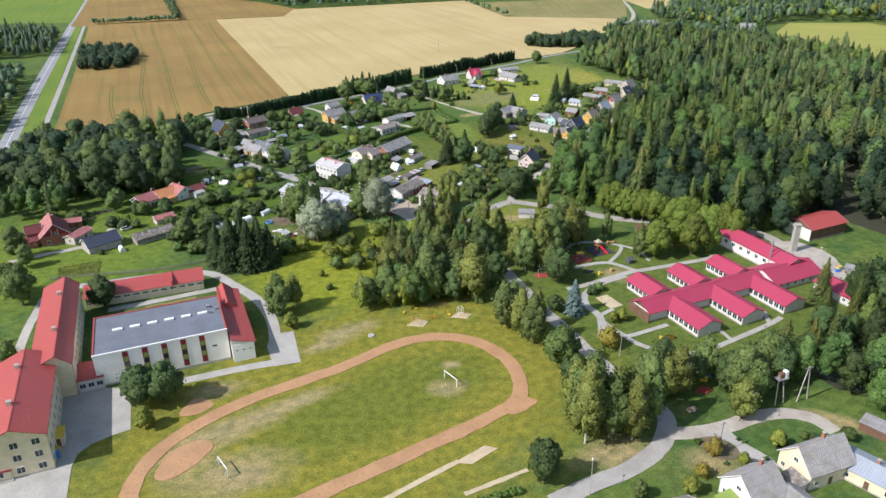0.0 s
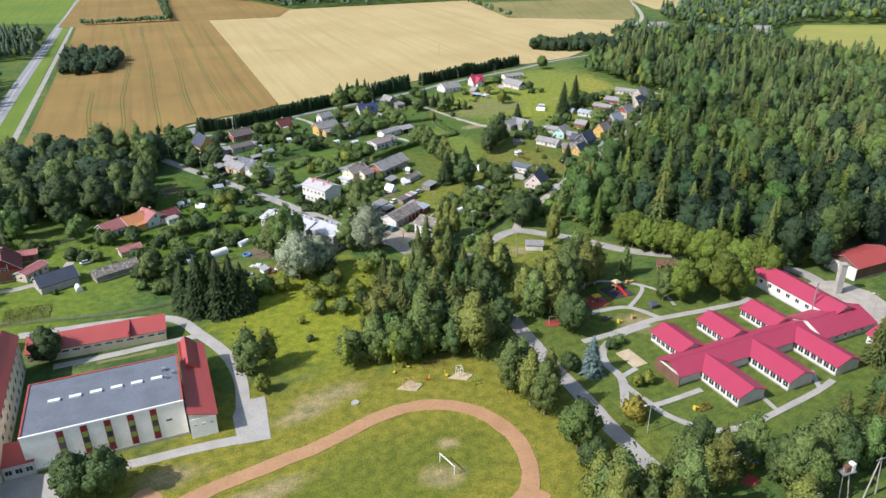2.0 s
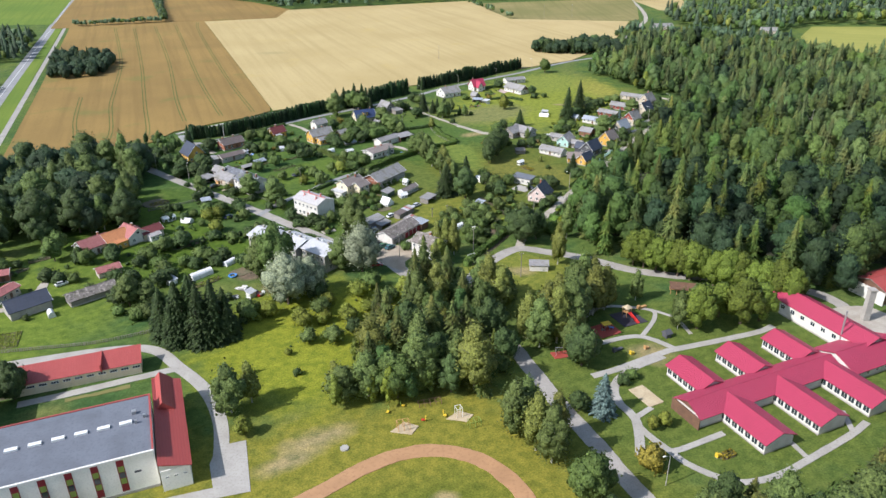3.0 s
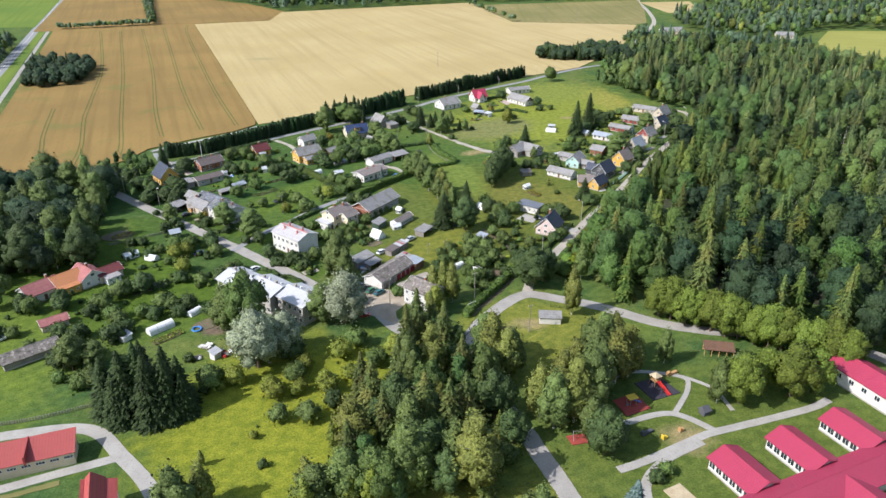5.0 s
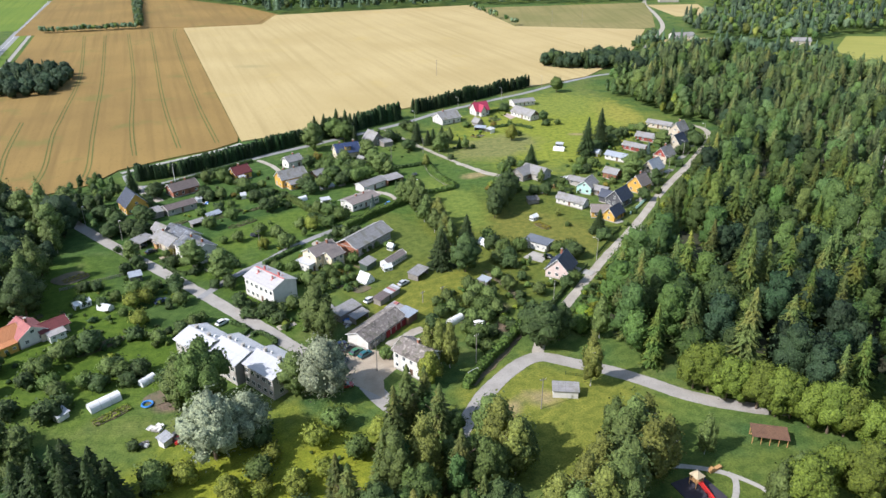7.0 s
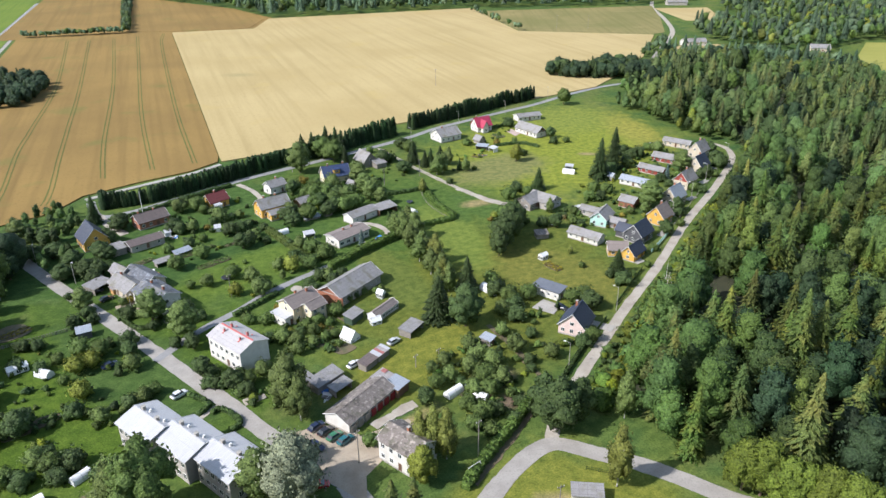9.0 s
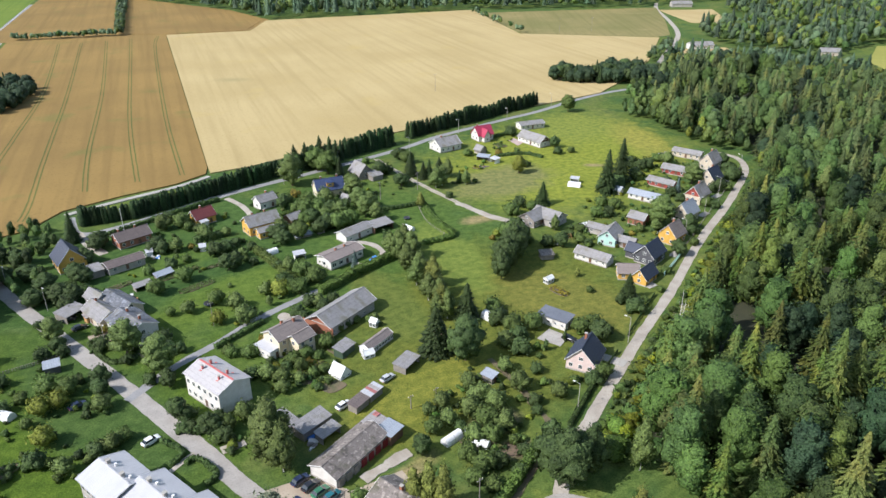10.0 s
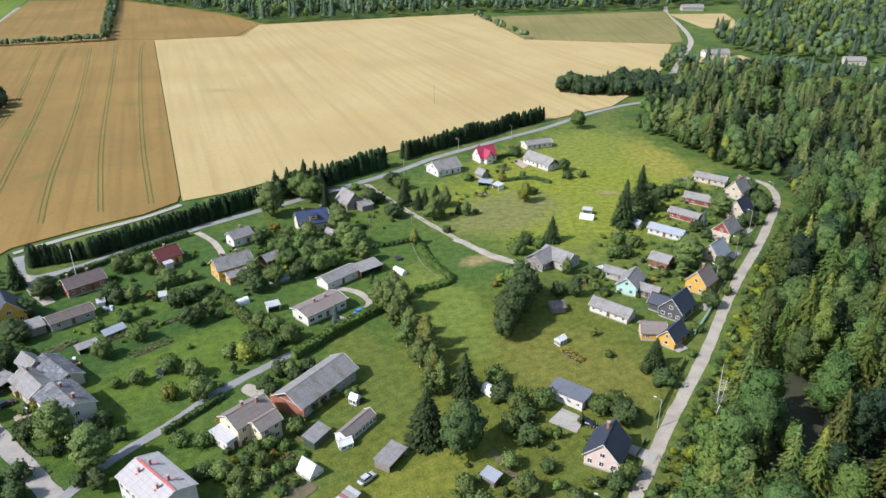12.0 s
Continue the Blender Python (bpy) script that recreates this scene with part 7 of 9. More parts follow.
# garden trees by the apartments
plant([("applegrey", -99.1, 280.4, 5.5, 1.24), ("dark", -93.8, 286.6, 4.8, 1.45), ("bush", -95.6, 283.2, 4.3, 1.00), ("round", -80.0, 271.9, 4.8, 1.45), ("bush", -83.3, 266.7, 4.4, 1.00), ("applegrey", -83.5, 273.1, 5.1, 1.00),
       ("bush", -75.9, 273.3, 4.8, 1.00), ("bush", -76.5, 268.5, 4.0, 1.00), ("apple", -87.4, 267.5, 4.4, 1.00), ("applegrey", -92.7, 263.3, 4.5, 1.00), ("apple", -101.9, 272.9, 5.5, 1.18), ("apple", -95.9, 266.4, 4.8, 1.00),
       ("bush", -103.1, 268.5, 4.1, 1.00), ("dark", -114.0, 272.2, 4.8, 1.45), ("bush", -107.1, 257.6, 4.4, 1.00), ("bush", -101.0, 255.9, 5.0, 1.00), ("bush", -90.7, 255.3, 5.5, 1.07), ("bush", -89.1, 259.3, 3.9, 1.00),
       ("applegrey", -76.3, 288.1, 4.1, 1.00), ("bush", -71.4, 293.6, 3.7, 1.00), ("bush", -67.9, 269.8, 3.9, 1.00)])

# bushes by the orchard
plant([("grey", -96.9, 244.2, 8.0, 1.45), ("grey", -90.4, 241.9, 8.0, 1.45), ("dark", -99.3, 242.1, 6.2, 1.45), ("bush", -65.8, 244.3, 2.5, 1.00), ("applegrey", -56.8, 232.4, 6.5, 1.00), ("apple2", -55.1, 235.3, 3.5, 1.00),
       ("apple2", -50.4, 234.0, 5.4, 1.00), ("apple2", -53.7, 231.5, 2.4, 1.00), ("apple2", -39.6, 227.4, 5.4, 1.00), ("apple", -35.3, 234.8, 5.6, 1.00), ("apple2", -33.4, 230.0, 4.0, 1.00), ("apple2", -26.7, 230.0, 5.2, 1.00),
       ("bush2", -66.2, 266.5, 2.2, 1.00), ("bush", -57.7, 230.2, 2.3, 1.00), ("bush", -79.5, 232.2, 5.6, 1.00), ("bush2", -90.1, 232.8, 4.6, 1.00), ("applegrey", -87.2, 233.5, 5.1, 1.00), ("bush2", -96.8, 235.5, 3.5, 1.00)])

# orchard below the apartments
plant([("lime", -41.0, 230.3, 5.0, 1.45), ("apple2", -34.5, 229.2, 3.4, 1.00), ("lime", -27.5, 232.5, 5.0, 1.31), ("bush", -24.9, 225.3, 4.1, 1.00), ("applegrey", -29.3, 219.1, 5.6, 1.00), ("applegrey", -36.6, 219.3, 4.6, 1.00),
       ("apple2", -21.7, 235.7, 4.6, 1.00), ("apple2", -25.5, 245.3, 5.6, 1.1), ("apple", -21.9, 251.4, 5.8, 1.00), ("apple", -15.4, 241.5, 5.5, 1.00), ("bush", -36.9, 203.5, 2.0, 1.00), ("apple2", -41.1, 212.8, 2.1, 1.00),
       ("lime", -10.9, 247.4, 6.4, 1.24), ("apple2", -34.2, 240.6, 4.4, 1.00), ("bush", -49.4, 243.6, 5.0, 1.0), ("bush", -38.5, 246.2, 6.0, 1.00)])

# grove spruces
plant([("spruce", -4.6, 247.8, 20.0, 0.94), ("spruce", 2.6, 242.3, 19.0, 0.97), ("spruce", 7.1, 230.4, 17.0, 1.02), ("spruce", -14.3, 220.7, 17.0, 0.98), ("spruce", -10.5, 208.8, 17.0, 0.98), ("spruce", -17.1, 224.4, 16.0, 0.93),
       ("spruce", -1.6, 212.1, 19.0, 1.09), ("spruce", 3.9, 211.1, 18.0, 0.93), ("spruce", 7.6, 213.2, 18.0, 0.94), ("spruce", -7.2, 243.0, 18.0, 0.90), ("spruce", -0.9, 251.8, 17.0, 0.86), ("spruce", -8.7, 231.1, 16.0, 0.89),
       ("spruce", -17.6, 202.3, 14.0, 0.96), ("spruce", 11.1, 219.9, 15.0, 0.84)])

# grove leafy trees
plant([("birch2", -6.0, 230.0, 16.0, 0.92), ("dark", -8.9, 219.1, 14.0, 0.71), ("birch", -0.5, 232.8, 17.0, 1.00), ("round", -1.3, 223.8, 14.0, 0.78), ("birch", -17.6, 208.2, 14.0, 1.45), ("birch2", -5.0, 208.2, 15.0, 1.03),
       ("round", -10.2, 193.8, 14.0, 1.00), ("birch2", -4.6, 197.3, 16.0, 1.38), ("birch", 9.2, 196.7, 18.0, 1.45), ("dark", 3.3, 195.9, 11.0, 0.84), ("dark", 14.5, 219.7, 14.0, 0.85), ("grey", 14.5, 243.7, 15.0, 1.05),
       ("birch", 18.7, 235.8, 14.0, 1.22), ("grey", -23.4, 193.1, 10.0, 1.45), ("bush2", 15.8, 205.4, 4.9, 1.00), ("dark", 18.0, 210.4, 10.0, 0.90), ("round", 12.6, 231.3, 14.0, 0.85), ("birch2", 5.0, 200.2, 14.0, 1.06),
       ("birch2", -17.4, 194.3, 12.0, 1.45), ("dark", -0.1, 203.4, 13.0, 0.74)])

# trees below the nursery
plant([("birch2", 51.4, 146.1, 13.0, 1.15), ("birch", 58.3, 146.1, 13.0, 1.37), ("dark", 56.0, 153.6, 12.0, 0.78), ("birch2", 74.3, 145.7, 14.0, 1.45), ("dark", 71.5, 147.2, 9.0, 0.85), ("birch", 71.1, 136.7, 11.0, 1.45),
       ("birch2", 82.2, 151.6, 14.0, 1.43), ("round", 80.0, 153.0, 10.0, 1.04), ("birch2", 67.6, 153.3, 12.0, 1.21), ("dark", 84.8, 150.3, 14.0, 0.83), ("spruce", 63.3, 157.0, 8.0, 1.05), ("spruce", 93.0, 164.0, 11.0, 1.12),
       ("spruce", 90.5, 159.5, 10.0, 1.11), ("dark", 72.0, 150.5, 10.0, 0.78), ("round", 76.4, 143.6, 12.0, 0.90), ("dark", 63.5, 150.0, 10.0, 0.71), ("round", 91.0, 154.0, 12.0, 0.91), ("birch", 54.6, 144.7, 11.0, 1.35),
       ("birch2", 51.8, 152.9, 8.0, 1.04)])
for k in range(14):
    place("park_lime", 66 + 41 * k / 13, 266 - 27.5 * k / 13 + 0.7 * math.sin(2.3 * k), 13.4 + 1.2 * math.sin(1.7 * k), 0.92)
plant([("park_lime", 74.5, 225.0, 15, 0.92), ("park_lime", 88, 227.5, 15.5, 0.98), ("park_lime", 94, 229, 13, 0.95), ("park_lime", 83, 231.5, 12, 0.95), ("birch2", 69, 225, 12, 0.85)])
for x, y, h in ((-78, 222.5, 16), (-75.5, 226, 15), (-72.5, 220.5, 19), (-69.5, 222.5, 20), (-66.5, 219.5, 18.5), (-63, 221, 17.5), (-81, 227, 12), (-70, 226.5, 18), (-64.5, 225.5, 17), (-61, 224.5, 15), (-74, 218.8, 14), (-59.5, 221.5, 12)):
    place("dspruce", x, y, h, 1.05)
for k, (x, y, h) in enumerate(((25, 220, 14), (28, 216, 15), (33, 218, 17), (37, 221, 18), (46, 233, 16), (44, 240, 16), (50, 236, 14), (42, 248, 10), (31, 224, 15), (40, 228, 16), (15, 240, 16), (20, 237, 13), (48, 245, 13), (36, 212, 11), (35, 231, 14), (41, 236, 15))):
    place(("birch", "birch2")[k % 2], x, y, h, 1.15)

# orchards and gardens, thinly planted
RND = random.Random(5)


def garden(poly, spacing, seed, keys, lo, hi, keep=0.8):
    for x, y in scatter(poly, spacing, seed):
        if RND.random() < keep:
            k = RND.choice(keys)
            h = RND.uniform(lo, hi) * (0.55 if "bush" in k else 1.0)
            place(k, float(x), float(y), h, RND.uniform(0.85, 1.15))


garden([(-58, 300), (-46, 300), (-42, 293), (-52, 303)], 3.6, 15, ("bush", "bush2"), 4, 6, 0.9)
garden([(-62, 308), (-56, 308), (-44, 298), (-38, 300), (-44, 306)], 4.0, 16, ("bush", "bush2", "apple"), 4, 6, 0.8)
garden([(48, 400), (60, 418), (56, 426), (42, 408)], 5.0, 19, ("bush", "bush2", "apple"), 3, 5, 0.5)
garden([(-45, 180), (-50, 200), (-56, 204), (-60, 214), (-52, 214)], 5.5, 20, ("bush2", "apple2", "birch"), 3, 6, 0.7)
garden([(-155, 250), (-135, 262), (-118, 268), (-122, 282), (-150, 268)], 7.5, 21, ("bush", "apple", "dark"), 3, 6, 0.6)
garden([(93, 130), (110, 128), (104, 118), (96, 122)], 5.0, 23, ("bush", "bush2"), 3, 5, 0.5)
garden([(70, 130), (88, 131), (86, 125), (73, 124)], 4.5, 24, ("bush", "bush2"), 2.5, 4, 0.6)

# low shrubs and weeds that break up the gardens
SHRUB = [round_crown(s, 10, 7.0, -2.0, 3, 30, 1.0, lift=0.2) for s in (81, 82)]


def shrubs(poly, spacing, seed, keep, lo=0.8, hi=2.2):
    """Small shrubs strewn over gardens, one object for each tint."""
    pts = scatter(poly, spacing, seed, 0.5)
    rng = np.random.default_rng(seed)
    pick = rng.uniform(0, 1, len(pts))
    for lab, mat, a0, a1 in (("low dark garden shrubs", "leaf_dark", 0, 0.4), ("low green garden shrubs", "leaf", 0.4, 0.7), ("low olive garden shrubs", "leaf_grey", 0.7, 0.9), ("low bright garden plants", "leaf_bright", 0.9, 1.0)):
        wood("shrubs", lab + " among lawns", pts[(pick >= a0 * keep) & (pick < a1 * keep)], SHRUB, mat, (lo, hi), seed, "shrubs")


shrubs([(48, 396), (60, 428), (62, 452), (92, 476), (112, 512), (130, 498), (120, 462), (98, 424), (82, 396), (66, 392)], 4.2, 201, 0.55)
shrubs([(-100, 372), (-112, 402), (-92, 432), (-66, 452), (-40, 440), (-36, 420), (-60, 396), (-84, 372)], 5.0, 202, 0.45)
shrubs([(-122, 268), (-118, 300), (-100, 330), (-78, 314), (-56, 294), (-72, 284), (-84, 262)], 4.6, 203, 0.6)
shrubs([(-52, 330), (-36, 338), (-20, 330), (-30, 314), (-42, 318)], 3.4, 204, 0.55)
shrubs([(-2, 306), (12, 328), (28, 312), (20, 288), (8, 300)], 3.2, 205, 0.7)
shrubs([(20, 330), (32, 348), (46, 346), (44, 322), (34, 314)], 4.4, 206, 0.4)
shrubs([(-52, 442), (-30, 462), (-14, 480), (-10, 466), (-24, 440)], 4.0, 207, 0.35)
shrubs([(-150, 232), (-150, 262), (-120, 272), (-110, 256), (-122, 232)], 5.0, 208, 0.4)
shrubs([(-56, 214), (-48, 236), (-30, 250), (-14, 248), (-17, 224), (-34, 214)], 7.0, 209, 0.25, 0.6, 1.4)
VERGE = [(36, 296), (48, 317), (63, 341), (79, 367), (101, 406), (122, 439), (140, 468)]
shrubs([(x + 0.4, y) for x, y in VERGE] + [(x + 6.5, y - 3) for x, y in VERGE[::-1]], 2.2, 210, 0.85, 0.8, 2.6)
wood("shrubs", "bright yellow-green shrubs between gravel road and forest", scatter([(x + 3.0, y - 1) for x, y in VERGE] + [(x + 8.5, y - 4) for x, y in VERGE[::-1]], 3.4, 217)[::2], SHRUB, "leaf_bright", (2.0, 4.4), 217, "shrubs")
wood("shrubs", "green shrubs between gravel road and forest", scatter([(x + 4.0, y - 2) for x, y in VERGE] + [(x + 10, y - 5) for x, y in VERGE[::-1]], 4.2, 218)[1::2], SHRUB, "leaf", (2.6, 5.5), 218, "shrubs")
shrubs([(-66, 356), (-50, 372), (-38, 362), (-56, 342)], 5.0, 211, 0.4)
shrubs([(-8, 460), (-2, 480), (16, 500), (26, 496), (14, 466)], 5.0, 212, 0.4)
shrubs([(10, 505), (24, 522), (36, 540), (44, 534), (30, 512)], 4.0, 213, 0.45)
shrubs([(56, 120), (58, 130), (66, 130), (92, 130), (98, 120), (80, 122)], 3.6, 214, 0.4)
shrubs([(-46, 292), (-60, 306), (-44, 304), (-34, 294)], 3.0, 215, 0.6)
shrubs([(-100, 334), (-86, 330), (-80, 336), (-92, 345)], 3.0, 216, 0.3, 0.5, 1.2)

# hedges
hedge("hedge", [(-34, 366.5), (-24, 380), (-12, 394)], 2.6, 2.6, "leaf", "thick clipped hedge beside a lane", 0.3, 16.0)
hedge("hedge", [(-62, 398), (-52, 386), (-42, 372)], 2.4, 2.2, "leaf_grey", "grey-green clipped garden hedge", 0.3, 16.0)
hedge("hedge", [(-20, 436), (-12, 439), (-5, 443)], 1.4, 1.5, "leaf_dark", "low dark garden hedge", 0.28, 16.0)
hedge("hedge", [(-4, 442), (1, 425), (8, 411), (-3, 404)], 2.2, 1.6, "leaf", "low garden hedge round a plot", 0.28, 16.0)
hedge("hedge", [(26, 296), (20, 285), (13, 274), (9, 266)], 2.2, 2.2, "leaf", "green hedge along gardens", 0.3, 16.0)
hedge("hedge", [(-94, 338), (-84, 329), (-78, 333), (-87, 342), (-94, 338)], 1.0, 1.2, "leaf_dark", "low clipped hedge round a lawn", 0.25, 16.0)
hedge("hedge", [(-121.5, 362), (-113, 371.5)], 3.2, 3.0, "leaf_dark", "broad dark clipped hedge beside the village road", 0.3, 16.0)
hedge("hedge", [(-110, 370), (-100, 362)], 2.2, 2.2, "leaf_dark", "dense dark green garden hedge", 0.3, 16.0)
hedge("hedge", [(-58, 336), (-48, 350)], 1.4, 1.4, "leaf_dark", "low dark roadside hedge", 0.28, 16.0)
hedge("hedge", [(-48, 378), (-42, 371), (-38, 377)], 2.4, 2.4, "leaf_dark", "dense dark hedge by a lane", 0.3, 16.0)
hedge("hedge", [(30, 537), (40, 545)], 1.5, 1.5, "leaf_dark", "low dark green garden hedge", 0.3, 14.0)
hedge("hedge", [(30, 505), (44, 509), (52, 503)], 1.5, 1.3, "leaf_dark", "low dark hedge on a lawn", 0.3, 14.0)
hedge("hedge", [(4, 108), (10, 111), (16, 113)], 1.6, 1.1, "leaf", "low green hedge on a lawn", 0.28, 16.0)
hedge("hedge", [(-120, 411.5), (-107.5, 427), (-93.5, 443), (-89, 447)], 1.8, 1.7, "leaf_dark", "dark clipped hedge between lane and gardens", 0.3, 14.0)
for pts in ([(-59.2, 298.2), (-52.6, 294.0), (-54.4, 290.2)], [(-51.0, 290.6), (-49.3, 292.4), (-43.2, 287.4), (-44.8, 284.4)]):
    hedge("hedge", pts, 1.1, 1.1, "leaf_dark", "low dark hedge round a plot before the apartments", 0.26, 16.0)
hedge("hedge", [(-60, 428), (-52, 434)], 2.0, 2.0, "leaf", "dense green garden hedge", 0.3, 14.0)
hedge("hedge", [(-86, 405), (-78, 411)], 2.6, 2.4, "leaf_dark", "garden hedge between plots", 0.3, 14.0)
hedge("hedge", [(34, 303), (42, 318), (46, 326)], 1.0, 1.3, "leaf_dark", "dark hedge beside the gravel road", 0.25, 16.0)

# woods
HI = [round_crown(s, 10, 2.4, 0.6, 17, 560, 0.165, 0.0, 0.25, lift=0.26) for s in (31, 32, 33)]
HI_B = [round_crown(s, 10, 1.9, 0.6, 14, 480, 0.15, -0.1, 0.6, lift=0.28) for s in (34, 35)]
HI_S = [cone_crown(s, 10, 1.9, 0.4, 14, 8, 260, 0.72, 1.25) for s in (36, 37)]
LO = [round_crown(s, 10, 2.3, 2.2, 10, 180, 0.24, 0.0, 0.25, lift=0.26) for s in (41, 42, 47)]
LO_S = [cone_crown(s, 10, 1.9, 2.4, 8, 6, 90, 0.72, 1.5) for s in (43, 44)]
FAR = [round_crown(s, 10, 2.9, 2.5, 3, 20, 0.6) for s in (45, 48)]
FAR_S = [cone_crown(s, 10, 1.9, 2.5, 4, 5, 12, 0.75, 1.8) for s in (46,)]


def spruce_row(label, pts, gap, heights, seed, wide=2.1, full=0.36):
    """A tall hedge of close-set spruces along a line."""
    line = smooth_line(pts, gap)
    rng = np.random.default_rng(seed)
    spots = np.concatenate([line + rng.normal(0, 0.45, line.shape), line + rng.normal(0, 0.45, line.shape) + (-1.0, 1.3)])
    wood("spruce_hedge", label, spots, [cone_crown(s, 10, wide, 0.0, 10, 7, 110, full, 1.3) for s in (71, 72)], "hedge_needle", heights, seed, "hedge")


spruce_row("tall dense spruce hedge along a lane", [(-134, 421), (-118, 429), (-95, 452), (-78, 471), (-62, 486)], 1.15, (6.9, 7.9), 1, 1.9, 0.2)
spruce_row("tall dense spruce hedge beside a lane", [(-60, 489), (-44, 504), (-23, 526)], 1.4, (7.6, 10.4), 2, 2.1, 0.3)
spruce_row("tall dense spruce hedge behind houses", [(-14, 538), (6, 557), (22, 571), (40, 589), (60, 607)], 1.4, (6.2, 8.8), 3, 2.2, 0.26)


def mixed_wood(poly, spacing, seed, shares, heights, level, what):
    """A wood of several kinds, each kind one object. shares: leafy, birch, spruce, bright."""
    pts = scatter(poly, spacing, seed)
    rng = np.random.default_rng(seed + 100)
    gap = np.array([noise.noise((x * 0.06, y * 0.06, seed + 7.5)) for x, y in pts]) if len(pts) else np.zeros(0)
    if level != "far":
        barn_yard = np.hypot(pts[:, 0] - 147, pts[:, 1] - 241) < 18
        pts = pts[(gap < 0.34) & ~barn_yard]
    drift = np.array([noise.noise((x * 0.025, y * 0.025, seed)) for x, y in pts]) if len(pts) else np.zeros(0)
    pick = np.clip(rng.uniform(0, 1, len(pts)) + drift * 0.6, 0, 0.999)
    edge = np.cumsum(shares)
    kinds = np.searchsorted(edge / edge[-1], pick)
    if what == EDGE and len(pts):
        kinds = np.where((pts[:, 1] < 322) & (pts[:, 0] > 84) & (kinds < 2) & (rng.uniform(0, 1, len(pts)) < 0.75), 3, kinds)
    # the lo and far levels take leaf colours with haze painted in
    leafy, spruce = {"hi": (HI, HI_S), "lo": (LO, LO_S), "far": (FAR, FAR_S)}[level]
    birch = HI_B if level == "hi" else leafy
    for k, (nm, lab, crowns, mat) in enumerate((("broadleaf_wood", "dense green broadleaf trees", leafy, {"far": "leaf_haze_far", "lo": "leaf_haze", "hi": "leaf_wood"}[level]), ("birch_wood", "olive-green birches", birch, "leaf_grey"),
                                                ("spruce_wood", "dark spruces", spruce, {"far": "needle_haze_far", "lo": "needle_haze", "hi": "needle"}[level]), ("aspen_wood", "dark green broadleaf trees", leafy, "leaf_deep" if what == EDGE else "leaf_dark"), ("birch_wood", "yellow-green birches", birch, "leaf_birch"))):
        wood(nm, lab + " of " + what, pts[kinds == k], crowns, mat, (heights[0] + (2 if "spruce" in nm else 0), heights[1] + (4 if "spruce" in nm else 0)), seed + k)


EDGE = "the forest beside the village"
slab("forest_floor", [(52, 300), (66, 332), (86, 366), (107, 402), (128, 436), (152, 466), (166, 500), (162, 525), (146, 555), (150, 610), (152, 655), (178, 696), (290, 622), (326, 550), (336, 334), (262, 262), (172, 232), (160, 252), (150, 266), (128, 266), (108, 277), (82, 283), (64, 291), (56, 299)], "litter", "dark needle litter under the forest", "forest floor")
slab("forest_floor", [(102, 166), (110, 176), (124, 186), (144, 198), (164, 198), (152, 156), (120, 138), (108, 145), (100, 147), (97, 152), (98, 158)], "litter", "dark leaf litter under the wood beside the nursery", "forest floor")
mixed_wood([(49, 301), (57, 313), (70, 334), (88, 363), (107, 400), (127, 435), (146, 466), (158, 466), (170, 420), (165, 330), (150, 244), (128, 241), (108, 250), (95, 257), (84, 261), (72, 267), (59, 274), (48, 286)], 7.5, 51, (0.44, 0.16, 0.32, 0.08, 0.0), (13, 22), "hi", EDGE)
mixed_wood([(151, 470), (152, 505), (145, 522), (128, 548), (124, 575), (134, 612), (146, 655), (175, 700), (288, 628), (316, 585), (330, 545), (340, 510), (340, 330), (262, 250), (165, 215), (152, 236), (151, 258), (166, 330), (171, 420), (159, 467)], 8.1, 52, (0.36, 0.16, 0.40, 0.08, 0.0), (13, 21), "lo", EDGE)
mixed_wood([(139, 516), (146, 508), (152, 506), (160, 520), (150, 545), (134, 575), (124, 578), (122, 560), (128, 540)], 5.0, 71, (0.4, 0.25, 0.05, 0.25, 0.05), (7, 12), "lo", "the scrub behind the row houses")
mixed_wood([(150, 462), (158, 470), (160, 500), (152, 500), (149, 480)], 4.6, 72, (0.3, 0.25, 0.2, 0.2, 0.05), (8, 13), "lo", "the forest edge by the road's end")
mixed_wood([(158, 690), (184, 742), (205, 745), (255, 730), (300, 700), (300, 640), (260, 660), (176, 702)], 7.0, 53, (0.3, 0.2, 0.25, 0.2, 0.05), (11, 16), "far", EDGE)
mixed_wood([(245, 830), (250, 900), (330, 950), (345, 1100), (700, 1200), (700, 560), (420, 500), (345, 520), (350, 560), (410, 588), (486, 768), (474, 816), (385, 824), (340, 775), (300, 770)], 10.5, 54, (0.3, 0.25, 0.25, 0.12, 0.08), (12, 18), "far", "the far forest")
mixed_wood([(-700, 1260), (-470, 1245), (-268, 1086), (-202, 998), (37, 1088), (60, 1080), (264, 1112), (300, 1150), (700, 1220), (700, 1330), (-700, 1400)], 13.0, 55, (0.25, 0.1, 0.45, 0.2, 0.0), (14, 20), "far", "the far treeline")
mixed_wood([(97, 160), (106, 172), (120, 184), (140, 199), (175, 205), (160, 150), (120, 128), (106, 136), (96, 140), (90, 147), (92, 154)], 6.2, 56, (0.12, 0.10, 0.26, 0.52, 0.0), (10, 16), "hi", "the wood beside the nursery")
mixed_wood([(-28, 185), (-19, 184), (0, 195), (12, 189), (17, 212), (14, 232), (4, 247), (-5, 255), (-14, 240), (-16, 222), (-24, 205)], 6.4, 58, (0.12, 0.28, 0.1, 0.4, 0.1), (7, 12), "hi", "the grove behind the playing field")
